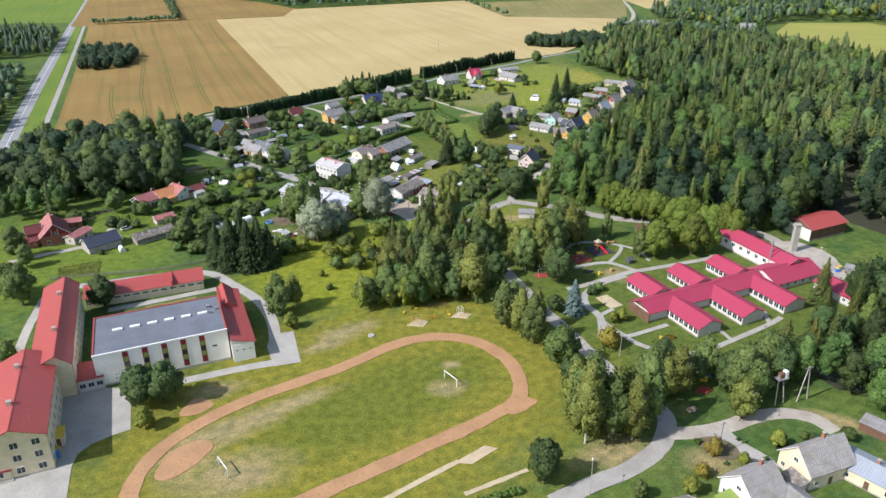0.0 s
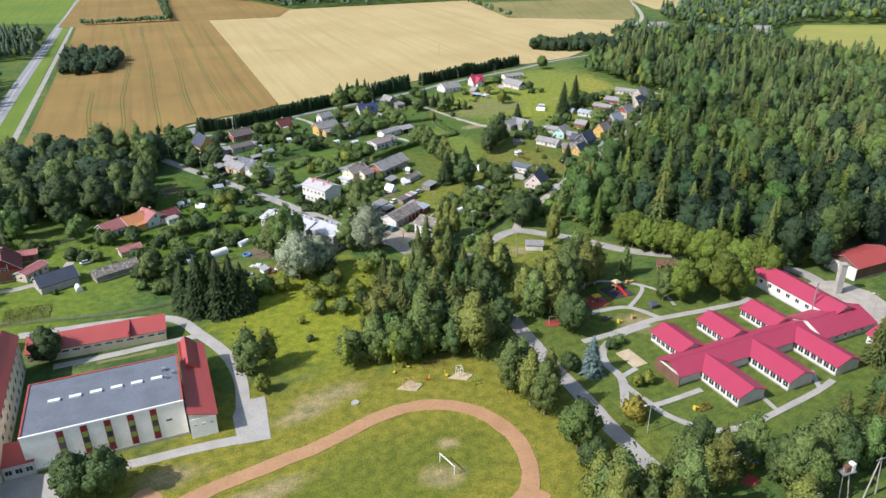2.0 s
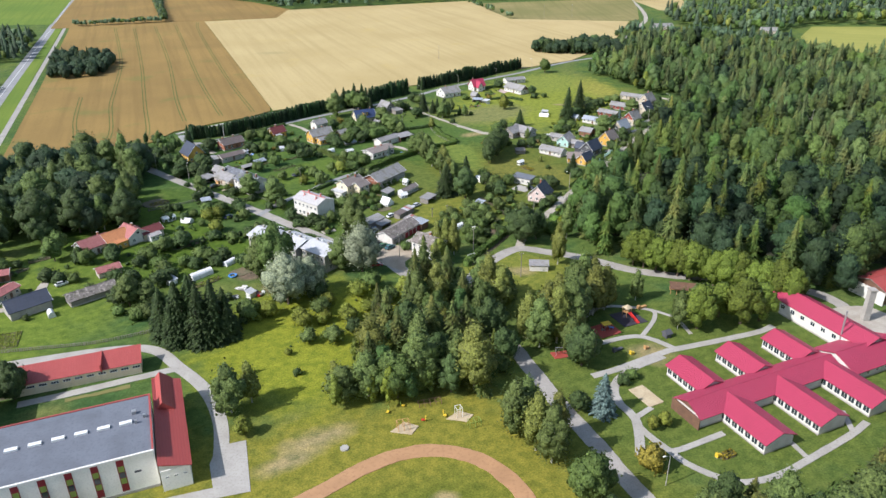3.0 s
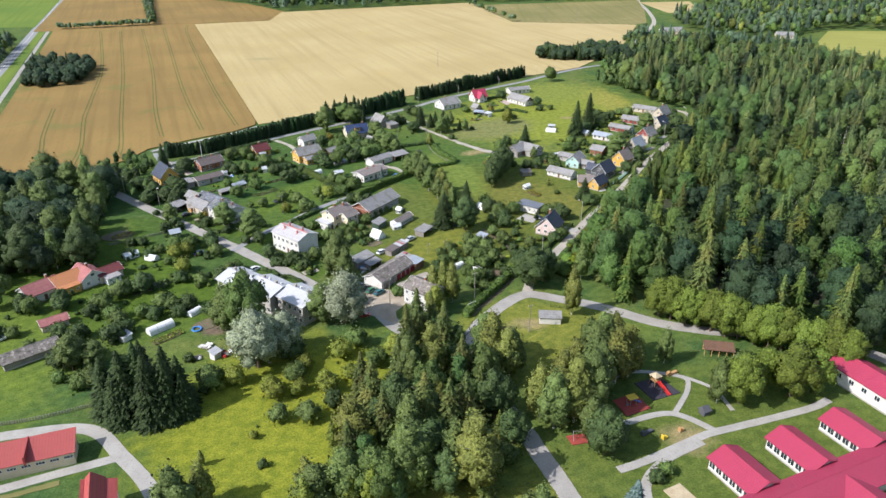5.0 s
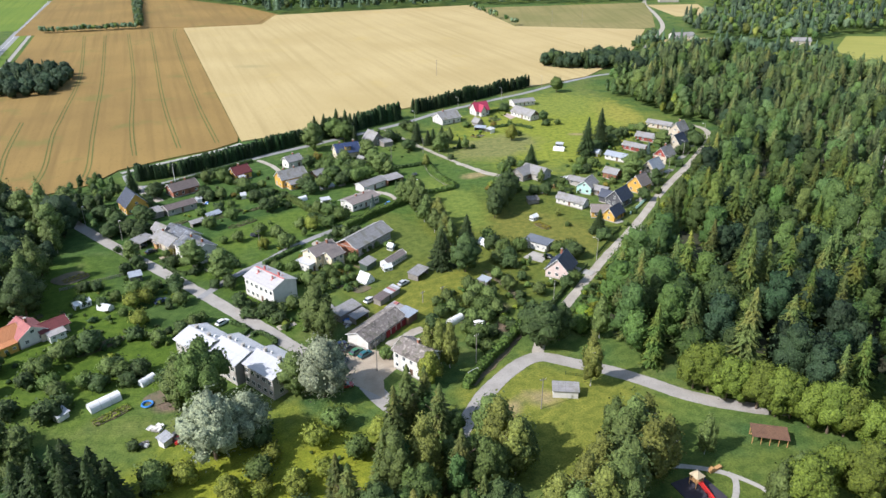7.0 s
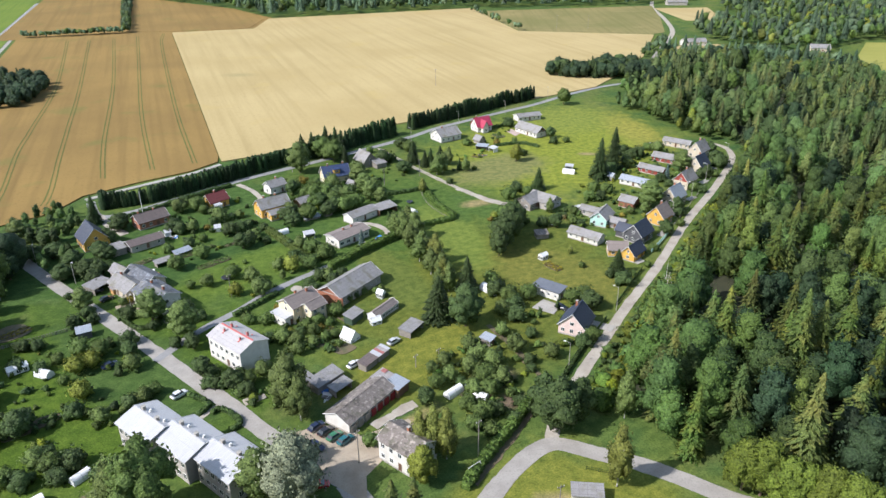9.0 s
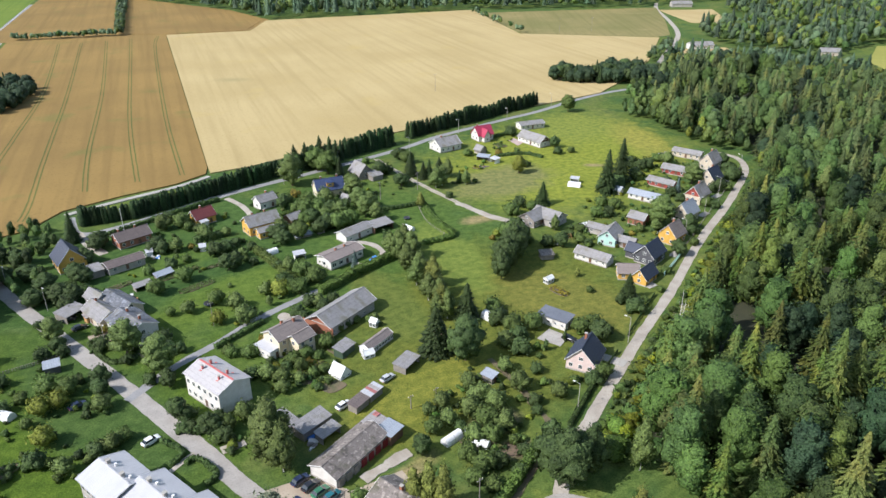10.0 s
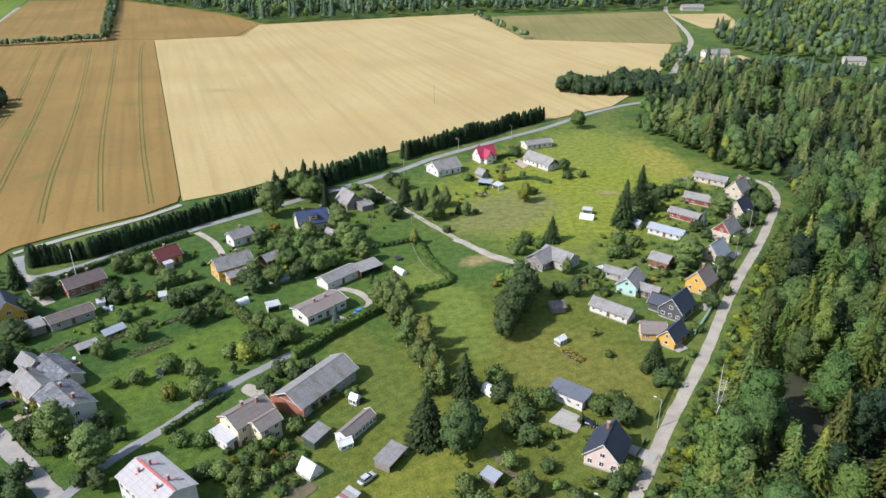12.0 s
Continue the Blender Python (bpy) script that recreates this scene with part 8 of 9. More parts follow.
garden([(-214, 318), (-216, 345), (-198, 360), (-187, 382), (-172, 382), (-152, 370), (-138, 364), (-131, 354), (-130, 340), (-128, 326), (-121, 312), (-116, 303), (-123, 294), (-140, 297), (-152, 290), (-176, 288), (-200, 298)], 7.4, 59, ("copse", "copse", "copse2", "grey", "dark", "birch2", "copse"), 9, 19, 1.0)
mixed_wood([(-235, 300), (-212, 320), (-200, 296), (-176, 288), (-150, 282), (-150, 266), (-180, 262), (-220, 270)], 6.0, 60, (0.4, 0.2, 0.05, 0.35, 0.0), (8, 13), "lo", "the wood west of the village")
garden([(-290, 577), (-257, 585), (-266, 640), (-292, 668), (-326, 662)], 6.6, 61, ("field_spruce", "copse", "copse"), 8, 12, 1.0)
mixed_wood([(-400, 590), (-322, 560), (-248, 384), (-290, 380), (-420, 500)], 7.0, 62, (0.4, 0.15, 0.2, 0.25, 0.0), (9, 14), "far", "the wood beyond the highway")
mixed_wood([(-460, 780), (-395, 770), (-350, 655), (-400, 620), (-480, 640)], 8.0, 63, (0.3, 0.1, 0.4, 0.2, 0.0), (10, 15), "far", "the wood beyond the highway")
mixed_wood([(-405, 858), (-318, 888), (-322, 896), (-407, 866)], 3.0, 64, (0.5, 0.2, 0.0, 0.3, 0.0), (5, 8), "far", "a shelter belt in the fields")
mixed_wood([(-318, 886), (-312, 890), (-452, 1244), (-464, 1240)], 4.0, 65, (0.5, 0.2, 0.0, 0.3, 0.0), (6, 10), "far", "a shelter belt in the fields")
garden([(78, 680), (95, 668), (130, 666), (148, 664), (158, 690), (146, 706), (132, 712), (110, 690), (85, 692)], 6.2, 66, ("field_spruce", "copse", "copse2", "copse"), 9, 13, 1.0)
mixed_wood([(108, 583), (124, 560), (134, 610), (142, 650), (126, 640), (118, 610)], 5.0, 67, (0.5, 0.25, 0.0, 0.2, 0.05), (7, 11), "lo", "scrub at the meadow's edge")
mixed_wood([(40, 1062), (70, 930), (84, 900), (78, 892), (60, 950), (34, 1055)], 7.0, 68, (0.5, 0.2, 0.1, 0.2, 0.0), (6, 10), "far", "scrub beside the far field")
mixed_wood([(163, 745), (172, 742), (212, 830), (205, 838)], 6.0, 69, (0.5, 0.2, 0.1, 0.2, 0.0), (6, 9), "far", "scrub along the far road")
mixed_wood([(-152, 412), (-144, 424), (-138, 411), (-131, 402), (-134, 392), (-129, 379), (-121, 373), (-125, 362), (-142, 374), (-160, 398)], 4.8, 73, (0.3, 0.15, 0.0, 0.55, 0.0), (4, 8), "lo", "the scrub beside the ochre house")
mixed_wood([(-70, 484), (-52, 500), (-42, 500), (-56, 482)], 5.5, 70, (0.3, 0.1, 0.3, 0.3, 0.0), (8, 11), "lo", "trees along the lane")
for key, entry in KINDS.items():
    if not entry[2]:
        for o in list(entry[0].children) + [entry[0]]:
            bpy.data.objects.remove(o)

# ---- cars ----
def paint(name, c):
    m, nt, b = nodes(name, 0.3)
    v = coords(nt)
    nt.links.new(noise_mix(nt, v, c, tuple(x * 0.85 for x in c), 2.0), b.inputs["Base Color"])
    b.inputs["Coat Weight"].default_value = 0.5
    M[name] = m
    return name


def car(label, colour, x, y, rot, L=4.3):
    """A car: lofted body, glazed cabin, four wheels, lamps."""
    e = tagged(new("car"), label, "car")
    e.matrix_world = pose(x, y, 0.10 if "yard" not in label else 0.13, 0, 0, rot)
    k, W = L / 4.3, 0.86
    rings = ((-2.15, 0.45, 0.62, 0.72), (-2.05, 0.3, 0.85, 0.8), (-1.3, 0.25, 0.9, 0.86), (1.0, 0.25, 0.92, 0.86), (1.9, 0.28, 0.75, 0.82), (2.15, 0.4, 0.6, 0.7))
    bm = bmesh.new()
    prev = None
    for px, z0, z1, w in rings:
        r = [bm.verts.new(p) for p in ((px * k, -w, z0), (px * k, w, z0), (px * k, w, z1 - 0.08), (px * k, w * 0.92, z1), (px * k, -w * 0.92, z1), (px * k, -w, z1 - 0.08))]
        if prev:
            for i in range(6):
                bm.faces.new((prev[i], prev[(i + 1) % 6], r[(i + 1) % 6], r[i]))
        else:
            bm.faces.new(r[::-1])
        prev = r
    bm.faces.new(prev)
    part("body", bm, colour, e)
    bm = bmesh.new()
    lo = [bm.verts.new((px * k, py, 0.88)) for px, py in ((-1.75, -0.76), (1.15, -0.76), (1.15, 0.76), (-1.75, 0.76))]
    hi = [bm.verts.new((px * k, py, 1.38)) for px, py in ((-1.25, -0.6), (0.35, -0.6), (0.35, 0.6), (-1.25, 0.6))]
    bm.faces.new(hi)
    for i in range(4):
        bm.faces.new((lo[i], lo[(i + 1) % 4], hi[(i + 1) % 4], hi[i]))
    part("cabin_glass", bm, "glass", e, "dark tinted glass")
    bm = bmesh.new()
    prism(bm, [(-1.28 * k, -0.62), (0.38 * k, -0.62), (0.38 * k, 0.62), (-1.28 * k, 0.62)], 1.37, 1.45)
    part("roof_panel", bm, colour, e)
    for px in (-1.35, 1.3):
        for py in (-0.8, 0.8):
            w = part("wheel", tube(bmesh.new(), (px * k, py - 0.1, 0.31), (px * k, py + 0.1, 0.31), 0.31, None, 14), "rubber", e)
            part("rim", tube(bmesh.new(), (px * k, py - 0.11, 0.31), (px * k, py + 0.11, 0.31), 0.18, None, 10), "metal", w)
    for py in (-0.6, 0.6):
        part("headlight", box(bmesh.new(), 2.05 * k, 2.17 * k, py - 0.15, py + 0.15, 0.5, 0.62), "trim", e, "clear headlight")
        part("tail_light", box(bmesh.new(), -2.17 * k, -2.08 * k, py - 0.12, py + 0.12, 0.5, 0.62), "red_paint", e, "red tail light")
    return e


for nm, c in (("car_white", (0.75, 0.75, 0.74)), ("car_navy", (0.02, 0.03, 0.07)), ("car_black", (0.02, 0.02, 0.024)), ("car_green", (0.04, 0.16, 0.08)), ("car_teal", (0.02, 0.13, 0.15)), ("car_silver", (0.5, 0.51, 0.52)), ("car_blue", (0.05, 0.22, 0.55)), ("car_red", (0.4, 0.03, 0.03))):
    paint(nm, c)
for lab, c, x, y, r in (("white estate car parked beside a lawn", "car_white", -61.3, 297.8, 53), ("dark blue car parked on a gravel yard", "car_navy", -25.2, 285.5, 50), ("black car parked on a gravel yard", "car_black", -22.7, 283.9, 50),
                        ("green car parked on a gravel yard", "car_green", -20.4, 282.2, 50), ("teal car parked on a gravel yard", "car_teal", -17.9, 280.9, 50), ("dark blue pickup parked on a gravel yard", "car_navy", -24.0, 278.9, -40),
                        ("white car parked beside low garages", "car_white", -19.4, 310.6, 50), ("silver car parked on a lawn", "car_silver", -9.6, 321.7, 50), ("dark car parked before an old house", "car_black", -105.6, 350.9, 46),
                        ("black car parked in a sandy yard", "car_black", -100.2, 346.2, 46), ("dark blue car parked in a garden", "car_navy", -83.9, 310.5, 47), ("bright blue car parked beside a hedge", "car_blue", -18.9, 391.0, 46),
                        ("black car parked on a terrace drive", "car_black", 39.8, 340.2, -35), ("dark car parked beside a row house", "car_black", 127.4, 469.5, 40), ("white car parked beside a long shed", "car_white", -123.5, 254.5, 45),
                        ("small red car parked at a lane", "car_red", -21.5, 267.0, 10), ("white car driving along the highway", "car_white", -309, 549, 112)):
    car(lab, c, x, y, r)


# ---- greenhouses and garden things ----
def hoop_house(label, x, y, rot, L, W, H, mat="plastic_white"):
    """A film tunnel on hoops, with end walls."""
    e = tagged(new("greenhouse"), label, "greenhouse")
    e.matrix_world = pose(x, y, 0, 0, 0, rot)
    n = 10
    bm = bmesh.new()
    arcs = []
    for px in (-L / 2, L / 2):
        arcs.append([bm.verts.new((px, -W / 2 * math.cos(math.pi * i / n), H * math.sin(math.pi * i / n) ** 0.8)) for i in range(n + 1)])
    for i in range(n):
        bm.faces.new((arcs[0][i], arcs[1][i], arcs[1][i + 1], arcs[0][i + 1]))
    bm.faces.new(arcs[0][::-1])
    bm.faces.new(arcs[1])
    part("film", bm, mat, e)
    for k in range(max(3, int(L / 1.6))):
        px = -L / 2 + L * k / (max(3, int(L / 1.6)) - 1)
        bm = bmesh.new()
        rings = []
        for i in range(n + 1):
            p = Vector((px, -(W / 2 + 0.02) * math.cos(math.pi * i / n), (H + 0.02) * math.sin(math.pi * i / n) ** 0.8))
            o = Vector((0, -math.cos(math.pi * i / n), math.sin(math.pi * i / n))) * 0.03
            rings.append([bm.verts.new(p + d) for d in (o, Vector((0.03, 0, 0)), -o, Vector((-0.03, 0, 0)))])
        for r0, r1 in zip(rings, rings[1:]):
            for k4 in range(4):
                bm.faces.new((r0[k4], r0[(k4 + 1) % 4], r1[(k4 + 1) % 4], r1[k4]))
        part("hoop", bm, "metal", e)
    part("door", box(bmesh.new(), L / 2 + 0.01, L / 2 + 0.06, -0.4, 0.4, 0, min(1.8, H * 0.8)), "trim", e)
    return e


def glass_house(label, x, y, rot, L, W, h, H, roof="plastic_white"):
    e = gable("greenhouse", label, "greenhouse", x, y, rot, L, W, h, H, "plastic_white", roof, 0.08, windows=(max(2, int(L / 1.3)), 2), first=0.25, wsize=(1.0, max(0.5, h - 0.4)), doors=(), gwin=False, thick=0.05, plinth=False)
    return e


hoop_house("long white film tunnel in a garden", -79.6, 260.3, 48, 7.5, 3.0, 2.1)
hoop_house("small pale film tunnel in a garden", -72.6, 269.4, 58, 4.2, 2.4, 1.7)
hoop_house("small film tunnel with blue side", -99.4, 306.6, -20, 4.5, 2.6, 1.9)
hoop_house("pale blue film tunnel between bushes", 18.7, 351.3, -48, 6, 3.0, 2.2)
hoop_house("pale film tunnel in a vegetable garden", 6.8, 298.6, 45, 5, 2.4, 1.8)
hoop_house("small film tunnel beside fruit trees", 13.2, 297.2, -28, 4.2, 2.2, 1.6)
hoop_house("white film tunnel on a lawn", -56.5, 396.0, 43, 5.5, 2.4, 1.8)
hoop_house("white film tunnel beside dark spruces", 61.3, 463.6, -20, 5.5, 3.0, 2.0)
hoop_house("white film tunnel on a garden plot", -8.8, 417.4, -45, 5, 2.2, 1.6)
hoop_house("green-white film tunnel in a yard", -98, 245, 43, 8, 3.0, 1.9)
hoop_house("small upright film tunnel on a lawn", -117.2, 235.0, -53, 3.2, 2.0, 1.8)
glass_house("small white-framed glasshouse in a garden", -107.3, 308.4, 44, 5, 2.6, 1.5, 2.3)
glass_house("white gabled greenhouse beside a dug bed", -22.0, 324.0, -38, 4.4, 4.0, 0.9, 3.2)
glass_house("small white glasshouse with steep roof", -15.6, 332.3, 30, 3.2, 2.4, 1.2, 2.2)
glass_house("tiny white-roofed garden hut", -15.3, 348.0, -30, 2.4, 2.2, 1.6, 2.6)
gable("greenhouse", "long glazed greenhouse with brown roof panels", "greenhouse", -13.8, 337.7, 57, 10.5, 3.8, 1.9, 3.0, "plastic_white", "roof_brown", 0.1, windows=(8, 1), first=0.5, wsize=(1.1, 1.1), doors=(), gwin=False, thick=0.06)
glass_house("pale gabled hut beside garden beds", 38.5, 374.6, 41, 3.0, 2.2, 1.5, 2.3)
glass_house("small white hut on a lawn", 56.7, 416.6, 28, 3.4, 2.8, 1.8, 2.8)
shed_roof("cold_frame", "low glazed cold frame with steel top", "cold frame", -87.6, 379.0, 50, 6.5, 2.4, 1.2, 1.9, "greywood", "roof_steel")
shed_roof("cold_frame", "row of low glass frames in a garden", "cold frame", -47.5, 410.4, 38, 7.0, 2.2, 0.9, 1.5, "greywood", "roof_steel")
shed_roof("shed", "grey garden shed beside cold frames", "shed", -41.8, 414.5, 38, 3.4, 2.8, 1.8, 2.2, "greywood", "roof_grey")
shed_roof("canopy", "white garden canopy on posts", "canopy", -45.4, 392.6, 26, 4.2, 3.4, 2.1, 2.3, "trim", "roof_white", open_front=True)
shed_roof("canopy", "white party canopy on a lawn", "canopy", 62.2, 468.3, -19, 4.0, 3.2, 2.1, 2.3, "trim", "roof_white", open_front=True)
shed_roof("canopy", "white garden tent beside a shelter", "canopy", 28.6, 496.5, -50, 4.4, 3.6, 2.0, 2.4, "trim", "roof_white", open_front=True)
shed_roof("shed", "white garden hut with gabled top", "shed", -81.0, 399.0, 20, 2.6, 2.4, 1.7, 2.2, "trim", "roof_white")
shed_roof("shed", "small white garden hut in grass", "shed", -98.5, 395.0, 30, 2.6, 2.2, 1.6, 2.0, "trim", "roof_white")
shed_roof("shed", "little grey shed beside the road", "shed", -97.5, 325.5, 30, 4.2, 3.4, 2.1, 2.6, "slate_wall", "roof_steel")
shed_roof("shed", "small white shed with pale roof", "shed", -87.6, 255.0, 62, 3.4, 2.8, 1.6, 2.1, "trim", "roof_white")
shed_roof("shed", "white A-roofed hut in a dug yard", "shed", -59.4, 245.8, 60, 3.0, 2.4, 1.8, 2.4, "trim", "roof_white")
shed_roof("shed", "patched board shelter beside beds", "shed", -91.5, 371.0, 45, 6.0, 3.0, 1.5, 1.9, "greywood", "roof_grey", open_front=True)
shed_roof("shed", "grey hut among fruit trees", "shed", 16.5, 321.5, -40, 4.0, 3.0, 1.9, 2.3, "greywood", "roof_steel")


def pile(label, x, y, n, spread, mats, seed, category="junk pile"):
    """A heap of boards, crates and sheets."""
    rng = random.Random(seed)
    e = tagged(new("junk_pile"), label, category)
    e.matrix_world = pose(x, y, 0)
    for k in range(n):
        a, d = rng.uniform(0, 6.28), rng.uniform(0, spread)
        s = rng.uniform(0.35, 1.1)
        m = pose(d * math.cos(a), d * math.sin(a), 0.05 + rng.uniform(0, 0.3), rng.uniform(-15, 15), rng.uniform(-15, 15), rng.uniform(0, 180))
        part(rng.choice(("board", "crate", "sheet")), box(bmesh.new(), -s, s, -s * 0.5, s * 0.5, -0.1, rng.uniform(0.08, 0.5), m), rng.choice(mats), e)


pile("heap of boards and white sheets on bare earth", -57.4, 247.2, 14, 2.2, ("trim", "brownwood", "greywood", "red_paint", "slate_wall"), 1)
pile("heap of pale rubble on bare earth", -63.6, 251.3, 12, 1.6, ("white", "concrete", "trim"), 2)
pile("stacked white boxes beside a shrub", -64.4, 245.2, 6, 1.0, ("trim", "white", "greywood"), 3)
pile("blue and white rubbish before a shed", -24.6, 297.4, 12, 2.2, ("trim", "blue_paint", "white", "greywood"), 4)
pile("boards and scrap between garden beds", -92.8, 364.0, 12, 2.4, ("trim", "greywood", "timber", "brownwood"), 5)
pile("timber and boxes behind a farmhouse", 46.6, 404.0, 12, 2.2, ("timber", "trim", "greywood", "white"), 6)
pile("white and orange clutter on grass", 60.5, 139.8, 8, 1.3, ("trim", "timber", "white"), 7)
pile("boards beside an outbuilding", -95.5, 392.5, 9, 1.8, ("trim", "blue_paint", "greywood"), 8)
pile("scrap and boards beside a long shed", 112, 508, 12, 3.0, ("greywood", "slate_wall", "trim", "roof_steel"), 9)
pile("stack of fresh boards and scrap on a lawn", 22.8, 489.8, 10, 2.0, ("timber", "greywood", "slate_wall"), 11)
pile("garden clutter beside a greenhouse", 10.5, 302.0, 7, 1.4, ("trim", "greywood", "brownwood"), 10)


def ring(bm, r0, r1, h, n=28):
    """A round tube lying on the ground."""
    grid = []
    for i in range(n):
        a = 6.2832 * i / n
        grid.append([bm.verts.new(((r0 + r1 * math.cos(b)) * math.cos(a), (r0 + r1 * math.cos(b)) * math.sin(a), h + r1 * math.sin(b))) for b in (j * 1.0472 for j in range(6))])
    for i in range(n):
        for j in range(6):
            bm.faces.new((grid[i][j], grid[(i + 1) % n][j], grid[(i + 1) % n][(j + 1) % 6], grid[i][(j + 1) % 6]))
    return bm


e = tagged(new("paddling_pool"), "blue inflatable paddling pool on a lawn", "pool")
e.matrix_world = pose(-69.0, 260.0, 0)
part("rim", ring(bmesh.new(), 1.25, 0.27, 0.33), "car_blue", e)
part("floor", prism(bmesh.new(), [(1.5 * math.cos(k * 0.3142), 1.5 * math.sin(k * 0.3142)) for k in range(20)], 0.02, 0.1), "grass", e)
for x, y, r in ((-67.0, 360.2, 1.7), (-10, 427, 1.3)):
    e = tagged(new("trampoline"), "round dark blue trampoline on a lawn", "trampoline")
    e.matrix_world = pose(x, y, 0)
    part("mat", prism(bmesh.new(), [(r * 0.85 * math.cos(k * 0.3142), r * 0.85 * math.sin(k * 0.3142)) for k in range(20)], 0.72, 0.76), "rubber", e)
    part("edge_pad", ring(bmesh.new(), r * 0.92, 0.12, 0.75), "car_navy", e)
    for k in range(6):
        part("leg", tube(bmesh.new(), (r * 0.92 * math.cos(k * 1.047), r * 0.92 * math.sin(k * 1.047), 0), (r * 0.92 * math.cos(k * 1.047), r * 0.92 * math.sin(k * 1.047), 0.72), 0.03), "metal", e)


def bed(label, x, y, rot, L, W, mat, rows=4, h=0.35, seed=1, ground="soil"):
    """A planted bed: low leafy rows on dug earth."""
    rng = np.random.default_rng(seed)
    groups = []
    c, s = math.cos(radians(rot)), math.sin(radians(rot))
    for k in range(rows):
        v = -W / 2 + W * (k + 0.5) / rows
        n = int(L * 15)
        u = rng.uniform(-L / 2, L / 2, n)
        vv = v + rng.normal(0, W / rows * 0.17, n)
        p = np.stack([x + u * c - vv * s, y + u * s + vv * c, rng.uniform(0.1, h, n) + 0.1], 1)
        groups.append(leaf_quads(p, np.tile((0, 0, 1.0), (n, 1)), 0.22, rng))
    vtx, q, nrm = join(groups)
    slab("bed", [(x + u * c - v * s, y + u * s + v * c) for u, v in ((-L / 2, -W / 2), (L / 2, -W / 2), (L / 2, W / 2), (-L / 2, W / 2))], ground, "dug earth under " + label, "garden bed", 0.0)
    tagged(new("plant_rows", numpy_mesh("plant_rows", vtx, q, mat, None, np.full(len(vtx), 0.8))), label, "plants", kind="stuff")


bed("yellow flowering plants in a bed", 41, 368.2, -52, 7, 3.2, "leaf_yellow", 3, 0.8, 1)
bed("yellow flowers in an oval bed before the nursery", 64.1, 172, 24, 4.2, 2.2, "leaf_yellow", 3, 0.6, 19)
bed("green vegetable rows beside a lawn", -126, 219.8, 20, 13, 9, "leaf_bright", 10, 0.35, 2, "vegetable_soil")
bed("potato rows in a long bed", -74.5, 372, 45, 12, 3.5, "leaf", 3, 0.5, 3)
bed("leafy vegetable rows near greenhouses", -84, 380.5, 48, 16, 3.0, "leaf_grey", 3, 0.5, 4)
bed("mixed garden rows", -71, 389, 46, 12, 2.2, "leaf", 2, 0.5, 5)
bed("flowering plants beside a house", -29.5, 326, 50, 9, 6, "leaf_bright", 4, 0.6, 6)
bed("green rows beside the film tunnel", -76, 256, 48, 9, 3.2, "leaf_bright", 3, 0.5, 7)
bed("low plants in a vegetable plot", 12, 300, 45, 8, 5, "leaf", 4, 0.4, 8)
bed("dark garden rows", -118, 327, 45, 8, 4, "leaf_yellow", 2, 0.4, 9)
bed("berry rows behind row houses", 88, 452, -38, 12, 3, "leaf_dark", 2, 0.9, 10)
bed("vegetable rows behind a red outbuilding", 100, 470.5, -40, 12, 3, "leaf", 3, 0.5, 11)
bed("orange flowers on a lawn", 20, 488, -20, 5, 2.5, "leaf_yellow", 2, 0.6, 12)
bed("vegetable rows beside a red-roofed house", 33, 524, -50, 8, 5, "leaf", 3, 0.5, 13)
bed("garden rows beside an old complex", -100, 372, 46, 9, 3, "leaf_grey", 2, 0.6, 14)
bed("currant rows in an orchard", -92, 286, 45, 13, 4, "leaf_dark", 2, 1.0, 15)
bed("currant rows in an orchard", -146, 262, 45, 14, 3, "leaf_dark", 2, 1.1, 16)
bed("currant rows near a brick house", -140, 274, 40, 9, 3, "leaf_dark", 2, 1.1, 17)
bed("garden rows near a pink shed", -120, 300, 45, 9, 3, "leaf", 2, 0.7, 18)


# ---- poles and lamps ----
def street_lamp(x, y, h=8.0, turn=0.0, label="grey steel street lamp with a single arm"):
    e = tagged(new("street_lamp"), label, "street lamp")
    e.matrix_world = pose(x, y, 0, 0, 0, turn)
    part("post", tube(bmesh.new(), (0, 0, -0.3), (0, 0, h), 0.11, 0.07), "concrete", e)
    part("arm", tube(bmesh.new(), (0, 0, h - 0.1), (1.3, 0, h + 0.25), 0.045), "metal", e)
    part("lamp_head", box(bmesh.new(), 1.2, 1.85, -0.14, 0.14, h + 0.18, h + 0.34), "trim", e, "pale lamp head")


for x, y, t in ((-135, 371, -45), (-115, 357, -45), (56, 339, 150), (37, 309, 150), (106, 428, 150), (92, 407, 150), (30, 112, 80), (48, 163, 200), (120, 452, 150), (-88, 336, -45), (-13, 512, -130), (12, 545, -130), (40, 569, -130), (70, 605, -130), (140, 482, 150), (128, 214, 180), (-66, 466, -130)):
    street_lamp(x, y, 8.0, t)


def power_pole(x, y, h=9.0, turn=0.0):
    e = tagged(new("power_pole"), "grey wooden power pole with cross arm", "power pole")
    e.matrix_world = pose(x, y, 0, 0, 0, turn)
    part("post", tube(bmesh.new(), (0, 0, -0.3), (0, 0, h), 0.14, 0.09), "greywood", e)
    part("cross_arm", box(bmesh.new(), -0.8, 0.8, -0.06, 0.06, h - 0.6, h - 0.45), "greywood", e)
    for k in (-0.7, 0.0, 0.7):
        part("insulator", tube(bmesh.new(), (k, 0, h - 0.45), (k, 0, h - 0.2), 0.05), "trim", e)


